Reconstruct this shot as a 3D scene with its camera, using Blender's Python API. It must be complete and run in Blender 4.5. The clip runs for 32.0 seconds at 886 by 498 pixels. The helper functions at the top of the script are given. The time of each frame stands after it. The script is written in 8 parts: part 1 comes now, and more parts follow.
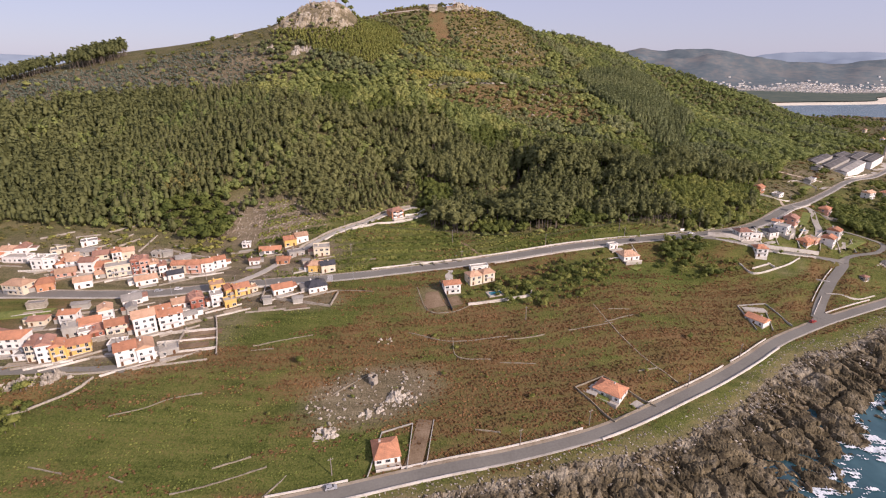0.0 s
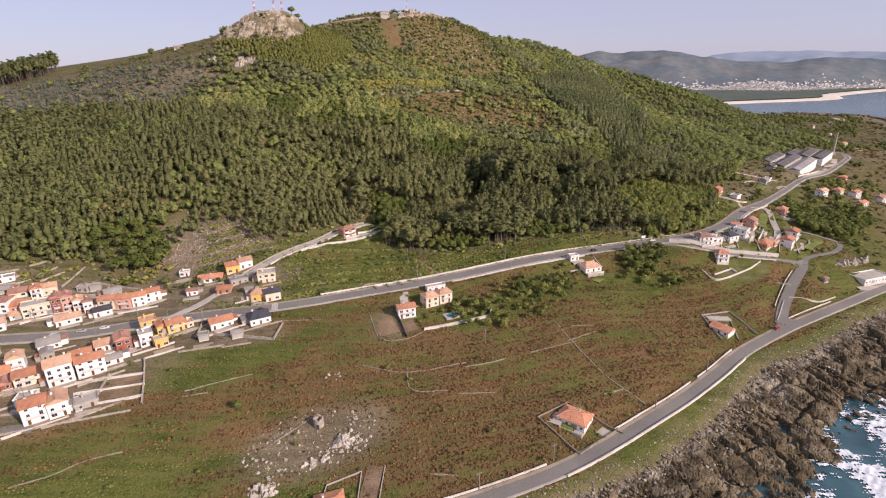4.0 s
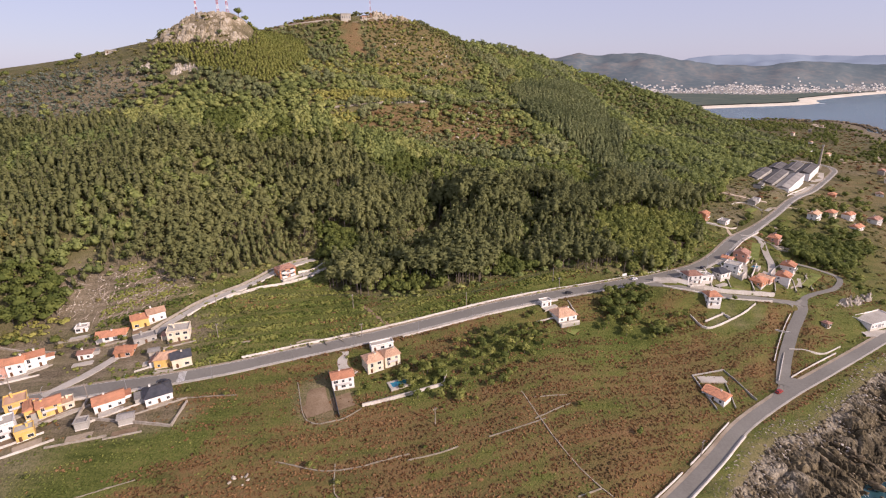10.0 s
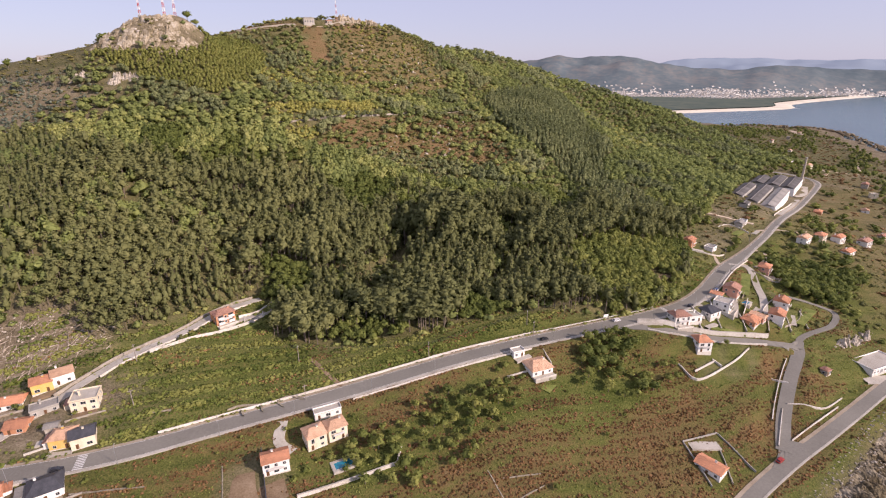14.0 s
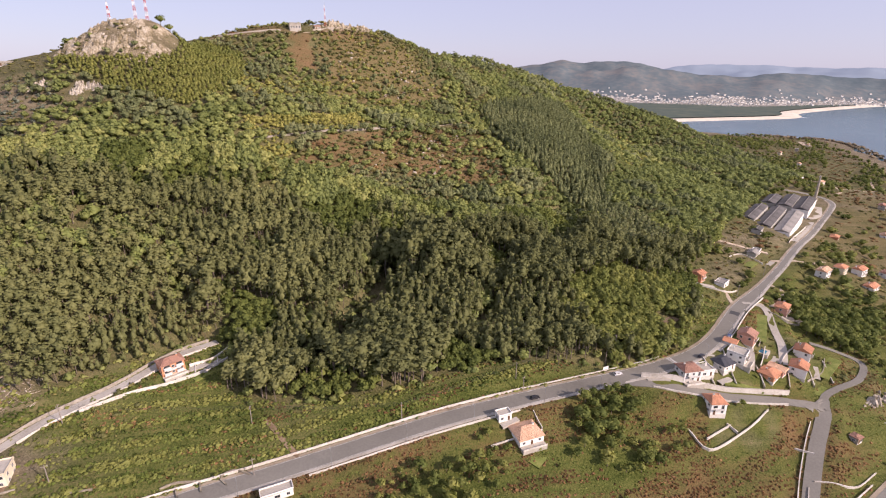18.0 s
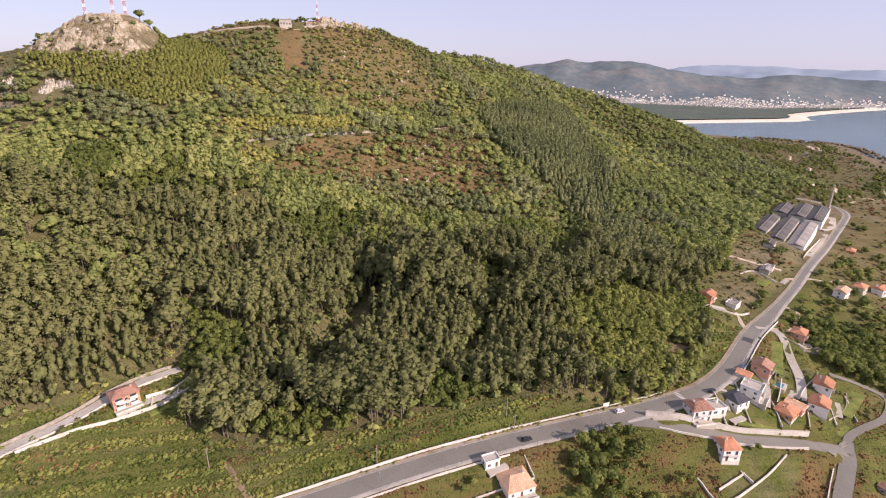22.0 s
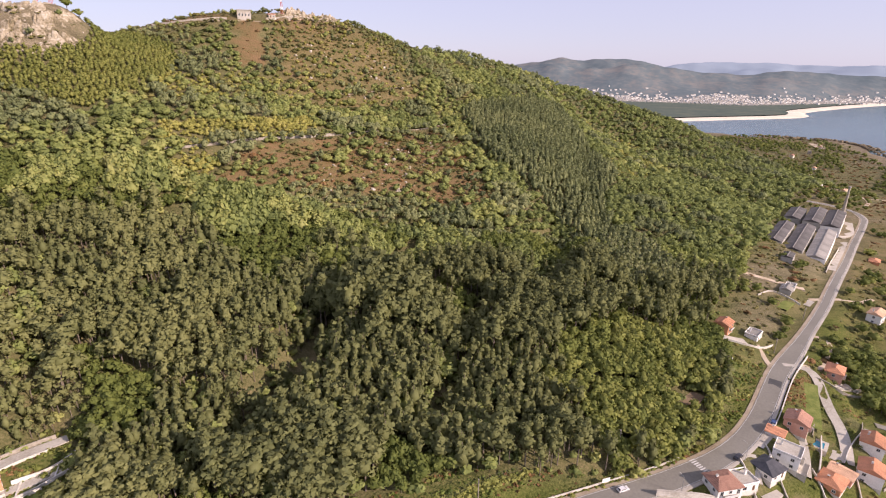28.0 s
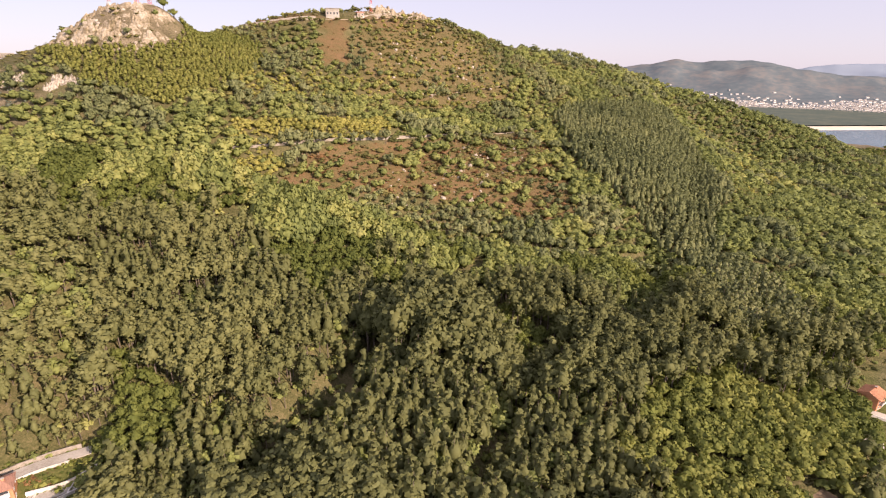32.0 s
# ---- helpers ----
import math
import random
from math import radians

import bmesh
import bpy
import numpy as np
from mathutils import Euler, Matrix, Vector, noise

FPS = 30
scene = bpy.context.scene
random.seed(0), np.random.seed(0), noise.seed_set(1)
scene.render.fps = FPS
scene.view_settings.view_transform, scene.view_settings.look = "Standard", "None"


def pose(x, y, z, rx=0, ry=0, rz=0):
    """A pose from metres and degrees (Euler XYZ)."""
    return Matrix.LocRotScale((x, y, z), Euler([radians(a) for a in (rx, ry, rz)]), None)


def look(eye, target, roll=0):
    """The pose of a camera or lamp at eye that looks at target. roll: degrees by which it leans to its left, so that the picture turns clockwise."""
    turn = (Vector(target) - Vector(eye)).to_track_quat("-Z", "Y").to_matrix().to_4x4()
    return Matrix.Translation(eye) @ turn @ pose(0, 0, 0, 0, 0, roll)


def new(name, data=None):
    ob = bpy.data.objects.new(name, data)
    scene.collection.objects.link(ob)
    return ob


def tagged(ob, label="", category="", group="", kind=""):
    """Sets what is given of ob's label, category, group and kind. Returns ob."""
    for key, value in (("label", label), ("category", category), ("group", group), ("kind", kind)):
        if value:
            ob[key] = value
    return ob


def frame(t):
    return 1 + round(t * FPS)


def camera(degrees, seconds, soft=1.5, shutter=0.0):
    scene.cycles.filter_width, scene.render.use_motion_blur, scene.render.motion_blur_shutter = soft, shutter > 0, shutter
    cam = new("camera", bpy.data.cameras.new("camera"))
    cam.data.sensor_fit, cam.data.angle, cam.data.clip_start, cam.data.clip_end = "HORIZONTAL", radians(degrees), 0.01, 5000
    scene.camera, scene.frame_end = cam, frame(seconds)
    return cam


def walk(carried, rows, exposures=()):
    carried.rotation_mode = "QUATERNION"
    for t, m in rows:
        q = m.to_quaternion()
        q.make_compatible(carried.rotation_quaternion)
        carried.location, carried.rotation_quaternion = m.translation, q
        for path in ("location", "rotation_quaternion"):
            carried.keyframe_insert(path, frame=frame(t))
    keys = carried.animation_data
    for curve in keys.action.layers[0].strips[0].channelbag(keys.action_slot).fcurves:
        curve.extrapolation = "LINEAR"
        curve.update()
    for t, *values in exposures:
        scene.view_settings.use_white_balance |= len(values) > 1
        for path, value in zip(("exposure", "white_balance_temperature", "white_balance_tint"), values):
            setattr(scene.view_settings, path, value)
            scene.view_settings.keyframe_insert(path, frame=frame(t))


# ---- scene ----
cam = camera(82.16, 32.0, soft=1.15)
PATH = [
    (0, (-0.01, -0.01, 149.55), (-0.005, 93.764, 114.816), 0.15),
    (0.5, (0.76, 1.76, 149.65), (0.620, 95.668, 115.278), -0.36),
    (1, (1.82, 4.16, 150.05), (2.141, 98.154, 115.917), -0.81),
    (1.5, (3.06, 6.80, 150.40), (5.427, 100.873, 116.584), -1.15),
    (2, (4.56, 9.13, 150.55), (8.409, 103.183, 116.812), -1.22),
    (2.5, (6.17, 11.46, 150.65), (10.546, 105.517, 116.954), -1.18),
    (3, (7.54, 13.48, 150.63), (12.402, 107.503, 116.919), -1.19),
    (3.5, (8.80, 15.83, 150.97), (14.215, 109.787, 117.160), -1.11),
    (5.5, (14.63, 28.56, 152.46), (21.047, 122.467, 118.698), -1.15),
    (6, (16.59, 32.77, 153.22), (23.113, 126.664, 119.435), -1.17),
    (6.5, (18.30, 36.84, 153.60), (25.067, 130.736, 119.858), -1.14),
    (7, (20.18, 41.22, 154.12), (27.291, 135.059, 120.309), -1.14),
    (7.5, (21.65, 45.55, 154.84), (29.277, 139.321, 120.950), -1.06),
    (8, (23.59, 50.07, 155.45), (31.596, 143.834, 121.618), -1.05),
    (8.5, (25.44, 54.64, 156.30), (33.861, 148.348, 122.416), -0.97),
    (9, (27.32, 59.16, 157.21), (35.975, 152.847, 123.341), -0.89),
    (9.5, (29.10, 63.68, 158.02), (38.003, 157.353, 124.162), -0.80),
    (10, (31.09, 68.30, 158.90), (40.345, 161.942, 125.059), -0.67),
    (10.5, (33.00, 73.13, 159.82), (42.557, 166.729, 125.929), -0.61),
    (11, (34.64, 78.11, 160.47), (44.556, 171.706, 126.703), -0.53),
    (11.5, (36.24, 82.80, 161.75), (49.975, 175.871, 127.849), -0.55),
    (12, (38.18, 87.58, 163.02), (51.621, 180.667, 129.044), -0.49),
    (12.5, (40.30, 92.13, 164.04), (53.059, 185.340, 130.151), -0.38),
    (13, (42.31, 96.68, 165.37), (55.051, 189.891, 131.480), -0.26),
    (13.5, (44.41, 101.23, 166.43), (57.177, 194.436, 132.530), -0.22),
    (14, (46.54, 105.71, 167.50), (59.279, 198.925, 133.617), -0.20),
    (14.5, (48.30, 110.24, 168.98), (61.156, 203.401, 134.980), -0.08),
    (16.5, (55.89, 127.46, 172.62), (68.859, 220.696, 138.887), 0.19),
    (17, (57.82, 131.73, 173.52), (70.873, 225.045, 140.017), 0.31),
    (17.5, (59.76, 136.03, 174.10), (72.477, 229.365, 140.544), 0.39),
    (18, (61.82, 140.27, 174.77), (74.253, 233.662, 141.243), 0.53),
    (18.5, (63.56, 144.04, 175.41), (75.456, 237.512, 141.918), 0.70),
    (19, (64.84, 147.00, 175.64), (76.490, 240.521, 142.192), 0.85),
    (19.5, (65.98, 149.61, 176.15), (77.716, 243.085, 142.625), 0.89),
    (20, (66.87, 152.35, 176.54), (78.810, 245.743, 142.858), 1.01),
    (20.5, (68.48, 154.86, 177.43), (80.269, 248.154, 143.430), 0.94),
    (21, (69.84, 157.93, 177.54), (81.613, 251.209, 143.475), 0.92),
    (21.5, (71.58, 161.13, 177.30), (83.341, 254.442, 143.319), 1.02),
    (22, (72.73, 164.55, 176.88), (84.605, 257.889, 143.006), 1.09),
    (22.5, (74.02, 168.15, 176.52), (85.733, 261.485, 142.604), 0.75),
    (23, (75.91, 172.07, 176.19), (87.662, 265.422, 142.330), 0.54),
    (23.5, (77.97, 176.13, 175.89), (90.035, 269.511, 142.209), 0.49),
    (24, (80.17, 180.35, 175.61), (92.517, 273.733, 142.036), 0.54),
    (24.5, (82.51, 184.42, 175.42), (94.918, 277.794, 141.855), 0.56),
    (25, (84.56, 188.37, 175.02), (96.984, 281.706, 141.354), 0.61),
    (25.5, (86.13, 192.06, 174.55), (98.644, 285.358, 140.798), 0.71),
    (27.5, (92.18, 207.36, 172.74), (104.687, 300.590, 138.810), 0.68),
    (28, (93.90, 211.71, 172.45), (106.364, 304.980, 138.601), 0.57),
    (28.5, (96.05, 215.87, 172.30), (108.323, 309.180, 138.507), 0.50),
    (29, (98.13, 219.99, 172.20), (110.111, 313.350, 138.438), 0.48),
    (29.5, (100.10, 224.16, 171.77), (111.738, 317.607, 138.129), 0.50),
    (30, (102.19, 228.34, 171.28), (113.112, 321.890, 137.682), 0.53),
    (30.5, (104.01, 232.61, 170.87), (114.063, 326.262, 137.287), 0.55),
    (31, (105.96, 236.90, 170.55), (114.352, 330.722, 136.976), 0.55),
    (31.5, (107.66, 240.73, 170.27), (114.741, 334.663, 136.709), 0.60),
    (32, (108.80, 243.58, 169.53), (103.201, 337.624, 135.994), 0.51),
]
walk(cam, [(t, look(eye, target, roll)) for t, eye, target, roll in PATH], [(0, 0.2, 6170, 27), (12, 0.3, 6200, 28), (24, 0.52, 6250, 28), (30, 0.62, 6480, 28), (32, 0.72, 6900, 28)])

SUN_DIR = Vector((0.71, -0.53, 0.46)).normalized()
world = bpy.data.worlds.new("sky")
scene.world = world
world.use_nodes = True
wn = world.node_tree
wn.nodes.clear()
sky = wn.nodes.new("ShaderNodeTexSky")
sky.sky_type, sky.sun_disc = "NISHITA", False
sky.sun_elevation = math.asin(SUN_DIR.z)
sky.sun_rotation = math.atan2(SUN_DIR.x, SUN_DIR.y)
sky.air_density, sky.dust_density, sky.ozone_density, sky.altitude = 1.0, 0.5, 3.5, 100
bg = wn.nodes.new("ShaderNodeBackground")
bg.inputs["Strength"].default_value = 0.129
wo = wn.nodes.new("ShaderNodeOutputWorld")
haze = wn.nodes.new("ShaderNodeMix")  # thin even haze over the clear sky
haze.data_type = "RGBA"
haze.inputs["Factor"].default_value = 0.78
haze.inputs["B"].default_value = (3.45, 3.48, 3.98, 1)
wn.links.new(sky.outputs[0], haze.inputs["A"])
wn.links.new(haze.outputs["Result"], bg.inputs[0])
wn.links.new(bg.outputs[0], wo.inputs[0])
sun = new("sun", bpy.data.lights.new("sun", "SUN"))
sun.data.energy, sun.data.angle, sun.data.color = 4.5, radians(0.55), (1.0, 0.86, 0.68)
sun.matrix_world = look(SUN_DIR * 100, (0, 0, 0))


# ---- materials ----
def surface(name, stops, scale=0.5, fine=6.0, rough=0.85, bump=0.3, metal=0.0, stretch=(1, 1, 1), random_tint=0.0, coarse=None, island=0.0, spec=0.3):
    """A grained surface: two scales of noise run through the colour stops, with a fine relief."""
    m = bpy.data.materials.new(name)
    m.use_nodes = True
    t = m.node_tree
    n, ln = t.nodes, t.links
    b = n["Principled BSDF"]
    co = n.new("ShaderNodeTexCoord")
    mp = n.new("ShaderNodeMapping")
    mp.inputs["Scale"].default_value = stretch
    ln.new(co.outputs["Object"], mp.inputs[0])
    n1, n2 = n.new("ShaderNodeTexNoise"), n.new("ShaderNodeTexNoise")
    n1.inputs["Scale"].default_value, n1.inputs["Detail"].default_value = scale, 5
    n2.inputs["Scale"].default_value, n2.inputs["Detail"].default_value = fine, 4
    ln.new(mp.outputs[0], n1.inputs[0])
    ln.new(mp.outputs[0], n2.inputs[0])
    mix = n.new("ShaderNodeMath")
    mix.operation = "MULTIPLY_ADD"
    mix.inputs[1].default_value = 0.45
    half = n.new("ShaderNodeMath")
    half.operation = "MULTIPLY"
    half.inputs[1].default_value = 0.55
    ln.new(n1.outputs[0], half.inputs[0])
    ln.new(n2.outputs[0], mix.inputs[0])
    ln.new(half.outputs[0], mix.inputs[2])
    ramp = n.new("ShaderNodeValToRGB")
    e = ramp.color_ramp.elements
    lo, hi = 0.34, 0.66
    e[0].position, e[1].position = lo, hi
    e[0].color, e[1].color = (*stops[0], 1), (*stops[-1], 1)
    for k, c in enumerate(stops[1:-1]):
        q = e.new(lo + (hi - lo) * (k + 1) / (len(stops) - 1))
        q.color = (*c, 1)
    ln.new(mix.outputs[0], ramp.inputs[0])
    out = ramp.outputs[0]
    if random_tint or island:
        hue = n.new("ShaderNodeHueSaturation")
        src = n.new("ShaderNodeObjectInfo").outputs["Random"] if random_tint else n.new("ShaderNodeNewGeometry").outputs["Random Per Island"]
        amount = random_tint or island
        rng = n.new("ShaderNodeMapRange")
        rng.inputs[3].default_value, rng.inputs[4].default_value = 1 - amount, 1 + amount
        ln.new(src, rng.inputs[0])
        ln.new(rng.outputs[0], hue.inputs["Value"])
        ln.new(out, hue.inputs["Color"])
        out = hue.outputs[0]
    ln.new(out, b.inputs["Base Color"])
    b.inputs["Roughness"].default_value = rough
    b.inputs["Metallic"].default_value = metal
    b.inputs["Specular IOR Level"].default_value = spec
    if bump:
        bp = n.new("ShaderNodeBump")
        bp.inputs["Strength"].default_value, bp.inputs["Distance"].default_value = bump, 0.15
        ln.new(mix.outputs[0], bp.inputs["Height"])
        ln.new(bp.outputs[0], b.inputs["Normal"])
    return m


def foliage(name, dark, mid, light, leafy=0.3):
    """Leaves: one tone a tree from the mesh's own tint, another for each tuft."""
    m = bpy.data.materials.new(name)
    m.use_nodes = True
    t = m.node_tree
    n, ln = t.nodes, t.links
    b = n["Principled BSDF"]
    at = n.new("ShaderNodeAttribute")
    at.attribute_name = "tint"
    geo = n.new("ShaderNodeNewGeometry")
    mix = n.new("ShaderNodeMath")
    mix.operation = "MULTIPLY_ADD"
    mix.inputs[1].default_value = leafy
    sc = n.new("ShaderNodeMath")
    sc.operation = "MULTIPLY"
    sc.inputs[1].default_value = 1 - leafy
    ln.new(at.outputs["Fac"], sc.inputs[0])
    ln.new(geo.outputs["Random Per Island"], mix.inputs[0])
    ln.new(sc.outputs[0], mix.inputs[2])
    ramp = n.new("ShaderNodeValToRGB")
    e = ramp.color_ramp.elements
    e[0].position, e[1].position = 0.1, 0.92
    e[0].color, e[1].color = (*dark, 1), (*light, 1)
    e.new(0.5).color = (*mid, 1)
    ln.new(mix.outputs[0], ramp.inputs[0])
    ln.new(ramp.outputs[0], b.inputs["Base Color"])
    b.inputs["Roughness"].default_value = 0.7
    b.inputs["Specular IOR Level"].default_value = 0.2
    thin = n.new("ShaderNodeBsdfTranslucent")
    ln.new(ramp.outputs[0], thin.inputs[0])
    both = n.new("ShaderNodeMixShader")
    both.inputs[0].default_value = 0.38
    ln.new(b.outputs[0], both.inputs[1])
    ln.new(thin.outputs[0], both.inputs[2])
    ln.new(both.outputs[0], n["Material Output"].inputs[0])
    return m


def tiled(name, light, dark, course=0.36):
    """Clay tile: barrel rows run down the slope, with stained patches."""
    m = surface(name, [dark, light, tuple(min(1, 1.2 * c) for c in light)], scale=0.35, fine=3.0, rough=0.8, bump=0.0, random_tint=0.16)
    t = m.node_tree
    n, ln = t.nodes, t.links
    w = n.new("ShaderNodeTexWave")
    w.inputs["Scale"].default_value = 0.9
    w.inputs["Distortion"].default_value = 0.6
    co = n.new("ShaderNodeTexCoord")
    ln.new(co.outputs["Object"], w.inputs[0])
    bp = n.new("ShaderNodeBump")
    bp.inputs["Strength"].default_value, bp.inputs["Distance"].default_value = 0.6, course
    ln.new(w.outputs["Fac"], bp.inputs["Height"])
    ln.new(bp.outputs[0], n["Principled BSDF"].inputs["Normal"])
    return m


M = {}
M["white"] = surface("white_render", [(0.68, 0.65, 0.60), (0.80, 0.78, 0.73), (0.86, 0.84, 0.80)], 0.25, 2.5, 0.85, 0.12, random_tint=0.06)
M["cream"] = surface("cream_render", [(0.58, 0.50, 0.36), (0.70, 0.61, 0.45), (0.76, 0.69, 0.54)], 0.25, 2.5, 0.85, 0.12, random_tint=0.06)
M["yellow"] = surface("yellow_render", [(0.60, 0.38, 0.10), (0.70, 0.46, 0.14), (0.74, 0.52, 0.2)], 0.25, 2.5, 0.85, 0.12, random_tint=0.06)
M["pink"] = surface("pink_render", [(0.52, 0.27, 0.19), (0.62, 0.34, 0.25), (0.66, 0.42, 0.33)], 0.25, 2.5, 0.85, 0.12)
M["red"] = surface("red_brown_render", [(0.24, 0.07, 0.04), (0.32, 0.11, 0.07), (0.36, 0.15, 0.1)], 0.25, 2.5, 0.85, 0.12)
M["orange"] = surface("orange_brick", [(0.42, 0.18, 0.09), (0.52, 0.25, 0.13), (0.58, 0.31, 0.18)], 0.3, 3.5, 0.85, 0.15)
M["grey"] = surface("grey_cement_render", [(0.30, 0.285, 0.25), (0.38, 0.365, 0.325), (0.44, 0.425, 0.38)], 0.3, 2.5, 0.9, 0.15, random_tint=0.08)
M["stone"] = surface("granite_stone", [(0.22, 0.19, 0.15), (0.36, 0.32, 0.26), (0.46, 0.42, 0.35)], 0.8, 4.0, 0.9, 0.5, random_tint=0.1)
M["drystone"] = surface("mossy_dry_stone", [(0.15, 0.13, 0.09), (0.27, 0.235, 0.17), (0.38, 0.335, 0.26)], 0.8, 4.0, 0.9, 0.5, random_tint=0.12)
M["tile"] = tiled("clay_roof_tile", (0.56, 0.26, 0.145), (0.40, 0.19, 0.11))
M["tile_light"] = tiled("pale_clay_roof_tile", (0.62, 0.39, 0.25), (0.48, 0.28, 0.17))
M["tile_old"] = tiled("weathered_roof_tile", (0.43, 0.235, 0.165), (0.29, 0.155, 0.115))
M["slate"] = surface("dark_slate_roof", [(0.035, 0.037, 0.042), (0.06, 0.062, 0.07), (0.09, 0.09, 0.1)], 0.5, 5.0, 0.55, 0.2)
M["fibre"] = surface("grey_fibre_cement_roof", [(0.17, 0.16, 0.14), (0.26, 0.245, 0.22), (0.34, 0.32, 0.28)], 0.12, 2.0, 0.85, 0.2, random_tint=0.15)
M["fibre_dark"] = surface("stained_dark_fibre_roof", [(0.055, 0.052, 0.05), (0.10, 0.094, 0.088), (0.16, 0.152, 0.14)], 0.08, 1.5, 0.85, 0.2, random_tint=0.2)
M["glass"] = surface("window_glass", [(0.02, 0.025, 0.03), (0.04, 0.045, 0.05)], 0.5, 2, 0.08, 0.0, spec=0.6)
M["frame"] = surface("window_frame_paint", [(0.5, 0.5, 0.48), (0.62, 0.61, 0.59)], 1, 6, 0.5, 0.05)
M["door"] = surface("brown_door_wood", [(0.10, 0.05, 0.025), (0.17, 0.09, 0.045)], 1, 8, 0.5, 0.1, stretch=(4, 4, 0.6))
M["road"] = surface("grey_asphalt", [(0.168, 0.158, 0.134), (0.205, 0.194, 0.164), (0.238, 0.226, 0.192)], 0.05, 1.2, 0.9, 0.15)
M["patch"] = surface("fresh_dark_asphalt", [(0.06, 0.06, 0.06), (0.09, 0.09, 0.09)], 0.2, 2, 0.9, 0.1)
M["concrete"] = surface("worn_concrete", [(0.30, 0.27, 0.22), (0.42, 0.39, 0.33), (0.50, 0.46, 0.40)], 0.12, 1.6, 0.92, 0.2)
M["verge"] = surface("sandy_gravel_verge", [(0.22, 0.17, 0.11), (0.34, 0.28, 0.20), (0.42, 0.36, 0.27)], 0.15, 2.2, 0.95, 0.3)
M["sand"] = surface("pale_sandy_track", [(0.36, 0.28, 0.19), (0.48, 0.39, 0.28), (0.56, 0.47, 0.36)], 0.15, 2.2, 0.95, 0.3)
M["paint"] = surface("worn_road_paint", [(0.45, 0.45, 0.43), (0.68, 0.67, 0.64)], 0.6, 3, 0.7, 0.0)
M["whitewall"] = surface("whitewashed_parapet", [(0.42, 0.38, 0.31), (0.62, 0.58, 0.51), (0.72, 0.69, 0.63)], 0.15, 1.5, 0.88, 0.25, random_tint=0.08)
M["metal"] = surface("galvanised_metal", [(0.35, 0.36, 0.37), (0.5, 0.51, 0.52)], 1, 6, 0.4, 0.05, metal=0.6)
M["pole"] = surface("weathered_pole_wood", [(0.20, 0.17, 0.14), (0.34, 0.30, 0.26)], 0.8, 8, 0.85, 0.2, stretch=(3, 3, 0.5))
M["cable"] = surface("dark_cable", [(0.03, 0.03, 0.03), (0.05, 0.05, 0.05)], 1, 4, 0.6, 0)
M["rock"] = surface("dark_coast_rock", [(0.045, 0.034, 0.018), (0.135, 0.104, 0.060), (0.29, 0.235, 0.145)], 0.14, 1.1, 0.85, 0.9, island=0.25)
M["granite"] = surface("pale_weathered_granite", [(0.11, 0.095, 0.07), (0.30, 0.265, 0.21), (0.50, 0.45, 0.38)], 0.5, 1.4, 0.88, 0.8, island=0.4)
M["granite_white"] = surface("white_sunlit_granite", [(0.17, 0.15, 0.115), (0.42, 0.38, 0.31), (0.60, 0.56, 0.49)], 0.4, 1.4, 0.88, 0.8)
M["crag"] = surface("tan_lichened_granite", [(0.09, 0.078, 0.040), (0.22, 0.178, 0.11), (0.36, 0.31, 0.225), (0.50, 0.45, 0.37)], 0.12, 0.8, 0.92, 0.9)
M["bark"] = surface("bark", [(0.10, 0.08, 0.06), (0.22, 0.18, 0.14)], 1.0, 6, 0.9, 0.3)
M["pool"] = surface("pool_water", [(0.01, 0.16, 0.24), (0.02, 0.24, 0.34)], 0.6, 3, 0.08, 0.05, spec=0.6)
M["lawn"] = surface("mown_lawn", [(0.085, 0.115, 0.022), (0.160, 0.190, 0.042), (0.25, 0.25, 0.075)], 0.25, 2.0, 0.95, 0.3)
M["soil"] = surface("dry_bare_soil", [(0.13, 0.085, 0.05), (0.21, 0.15, 0.09), (0.28, 0.21, 0.14)], 0.15, 1.6, 0.95, 0.4)
M["leaf_euc"] = foliage("eucalyptus_leaves", (0.130, 0.145, 0.056), (0.208, 0.220, 0.084), (0.292, 0.294, 0.116))
M["leaf_broom"] = foliage("yellow_broom_leaves", (0.21, 0.225, 0.060), (0.37, 0.36, 0.095), (0.50, 0.46, 0.14))
M["leaf_oak"] = foliage("oak_leaves", (0.094, 0.124, 0.029), (0.195, 0.225, 0.056), (0.343, 0.342, 0.096))
M["leaf_scrub"] = foliage("gorse_and_broom_leaves", (0.128, 0.142, 0.051), (0.212, 0.205, 0.074), (0.319, 0.277, 0.096))
M["leaf_hill"] = foliage("mixed_wood_leaves", (0.160, 0.198, 0.066), (0.285, 0.322, 0.100), (0.440, 0.435, 0.150))
M["leaf_pine"] = foliage("pine_needles", (0.142, 0.170, 0.074), (0.252, 0.278, 0.122), (0.360, 0.368, 0.170))
M["leaf_young"] = foliage("young_gum_leaves", (0.100, 0.125, 0.085), (0.170, 0.200, 0.145), (0.260, 0.285, 0.210))
M["leaf_bracken"] = foliage("dry_bracken_fronds", (0.145, 0.102, 0.043), (0.258, 0.146, 0.066), (0.365, 0.222, 0.100), 0.15)
M["leaf_grass"] = foliage("rough_meadow_grass", (0.092, 0.126, 0.030), (0.170, 0.214, 0.048), (0.310, 0.318, 0.090), 0.15)


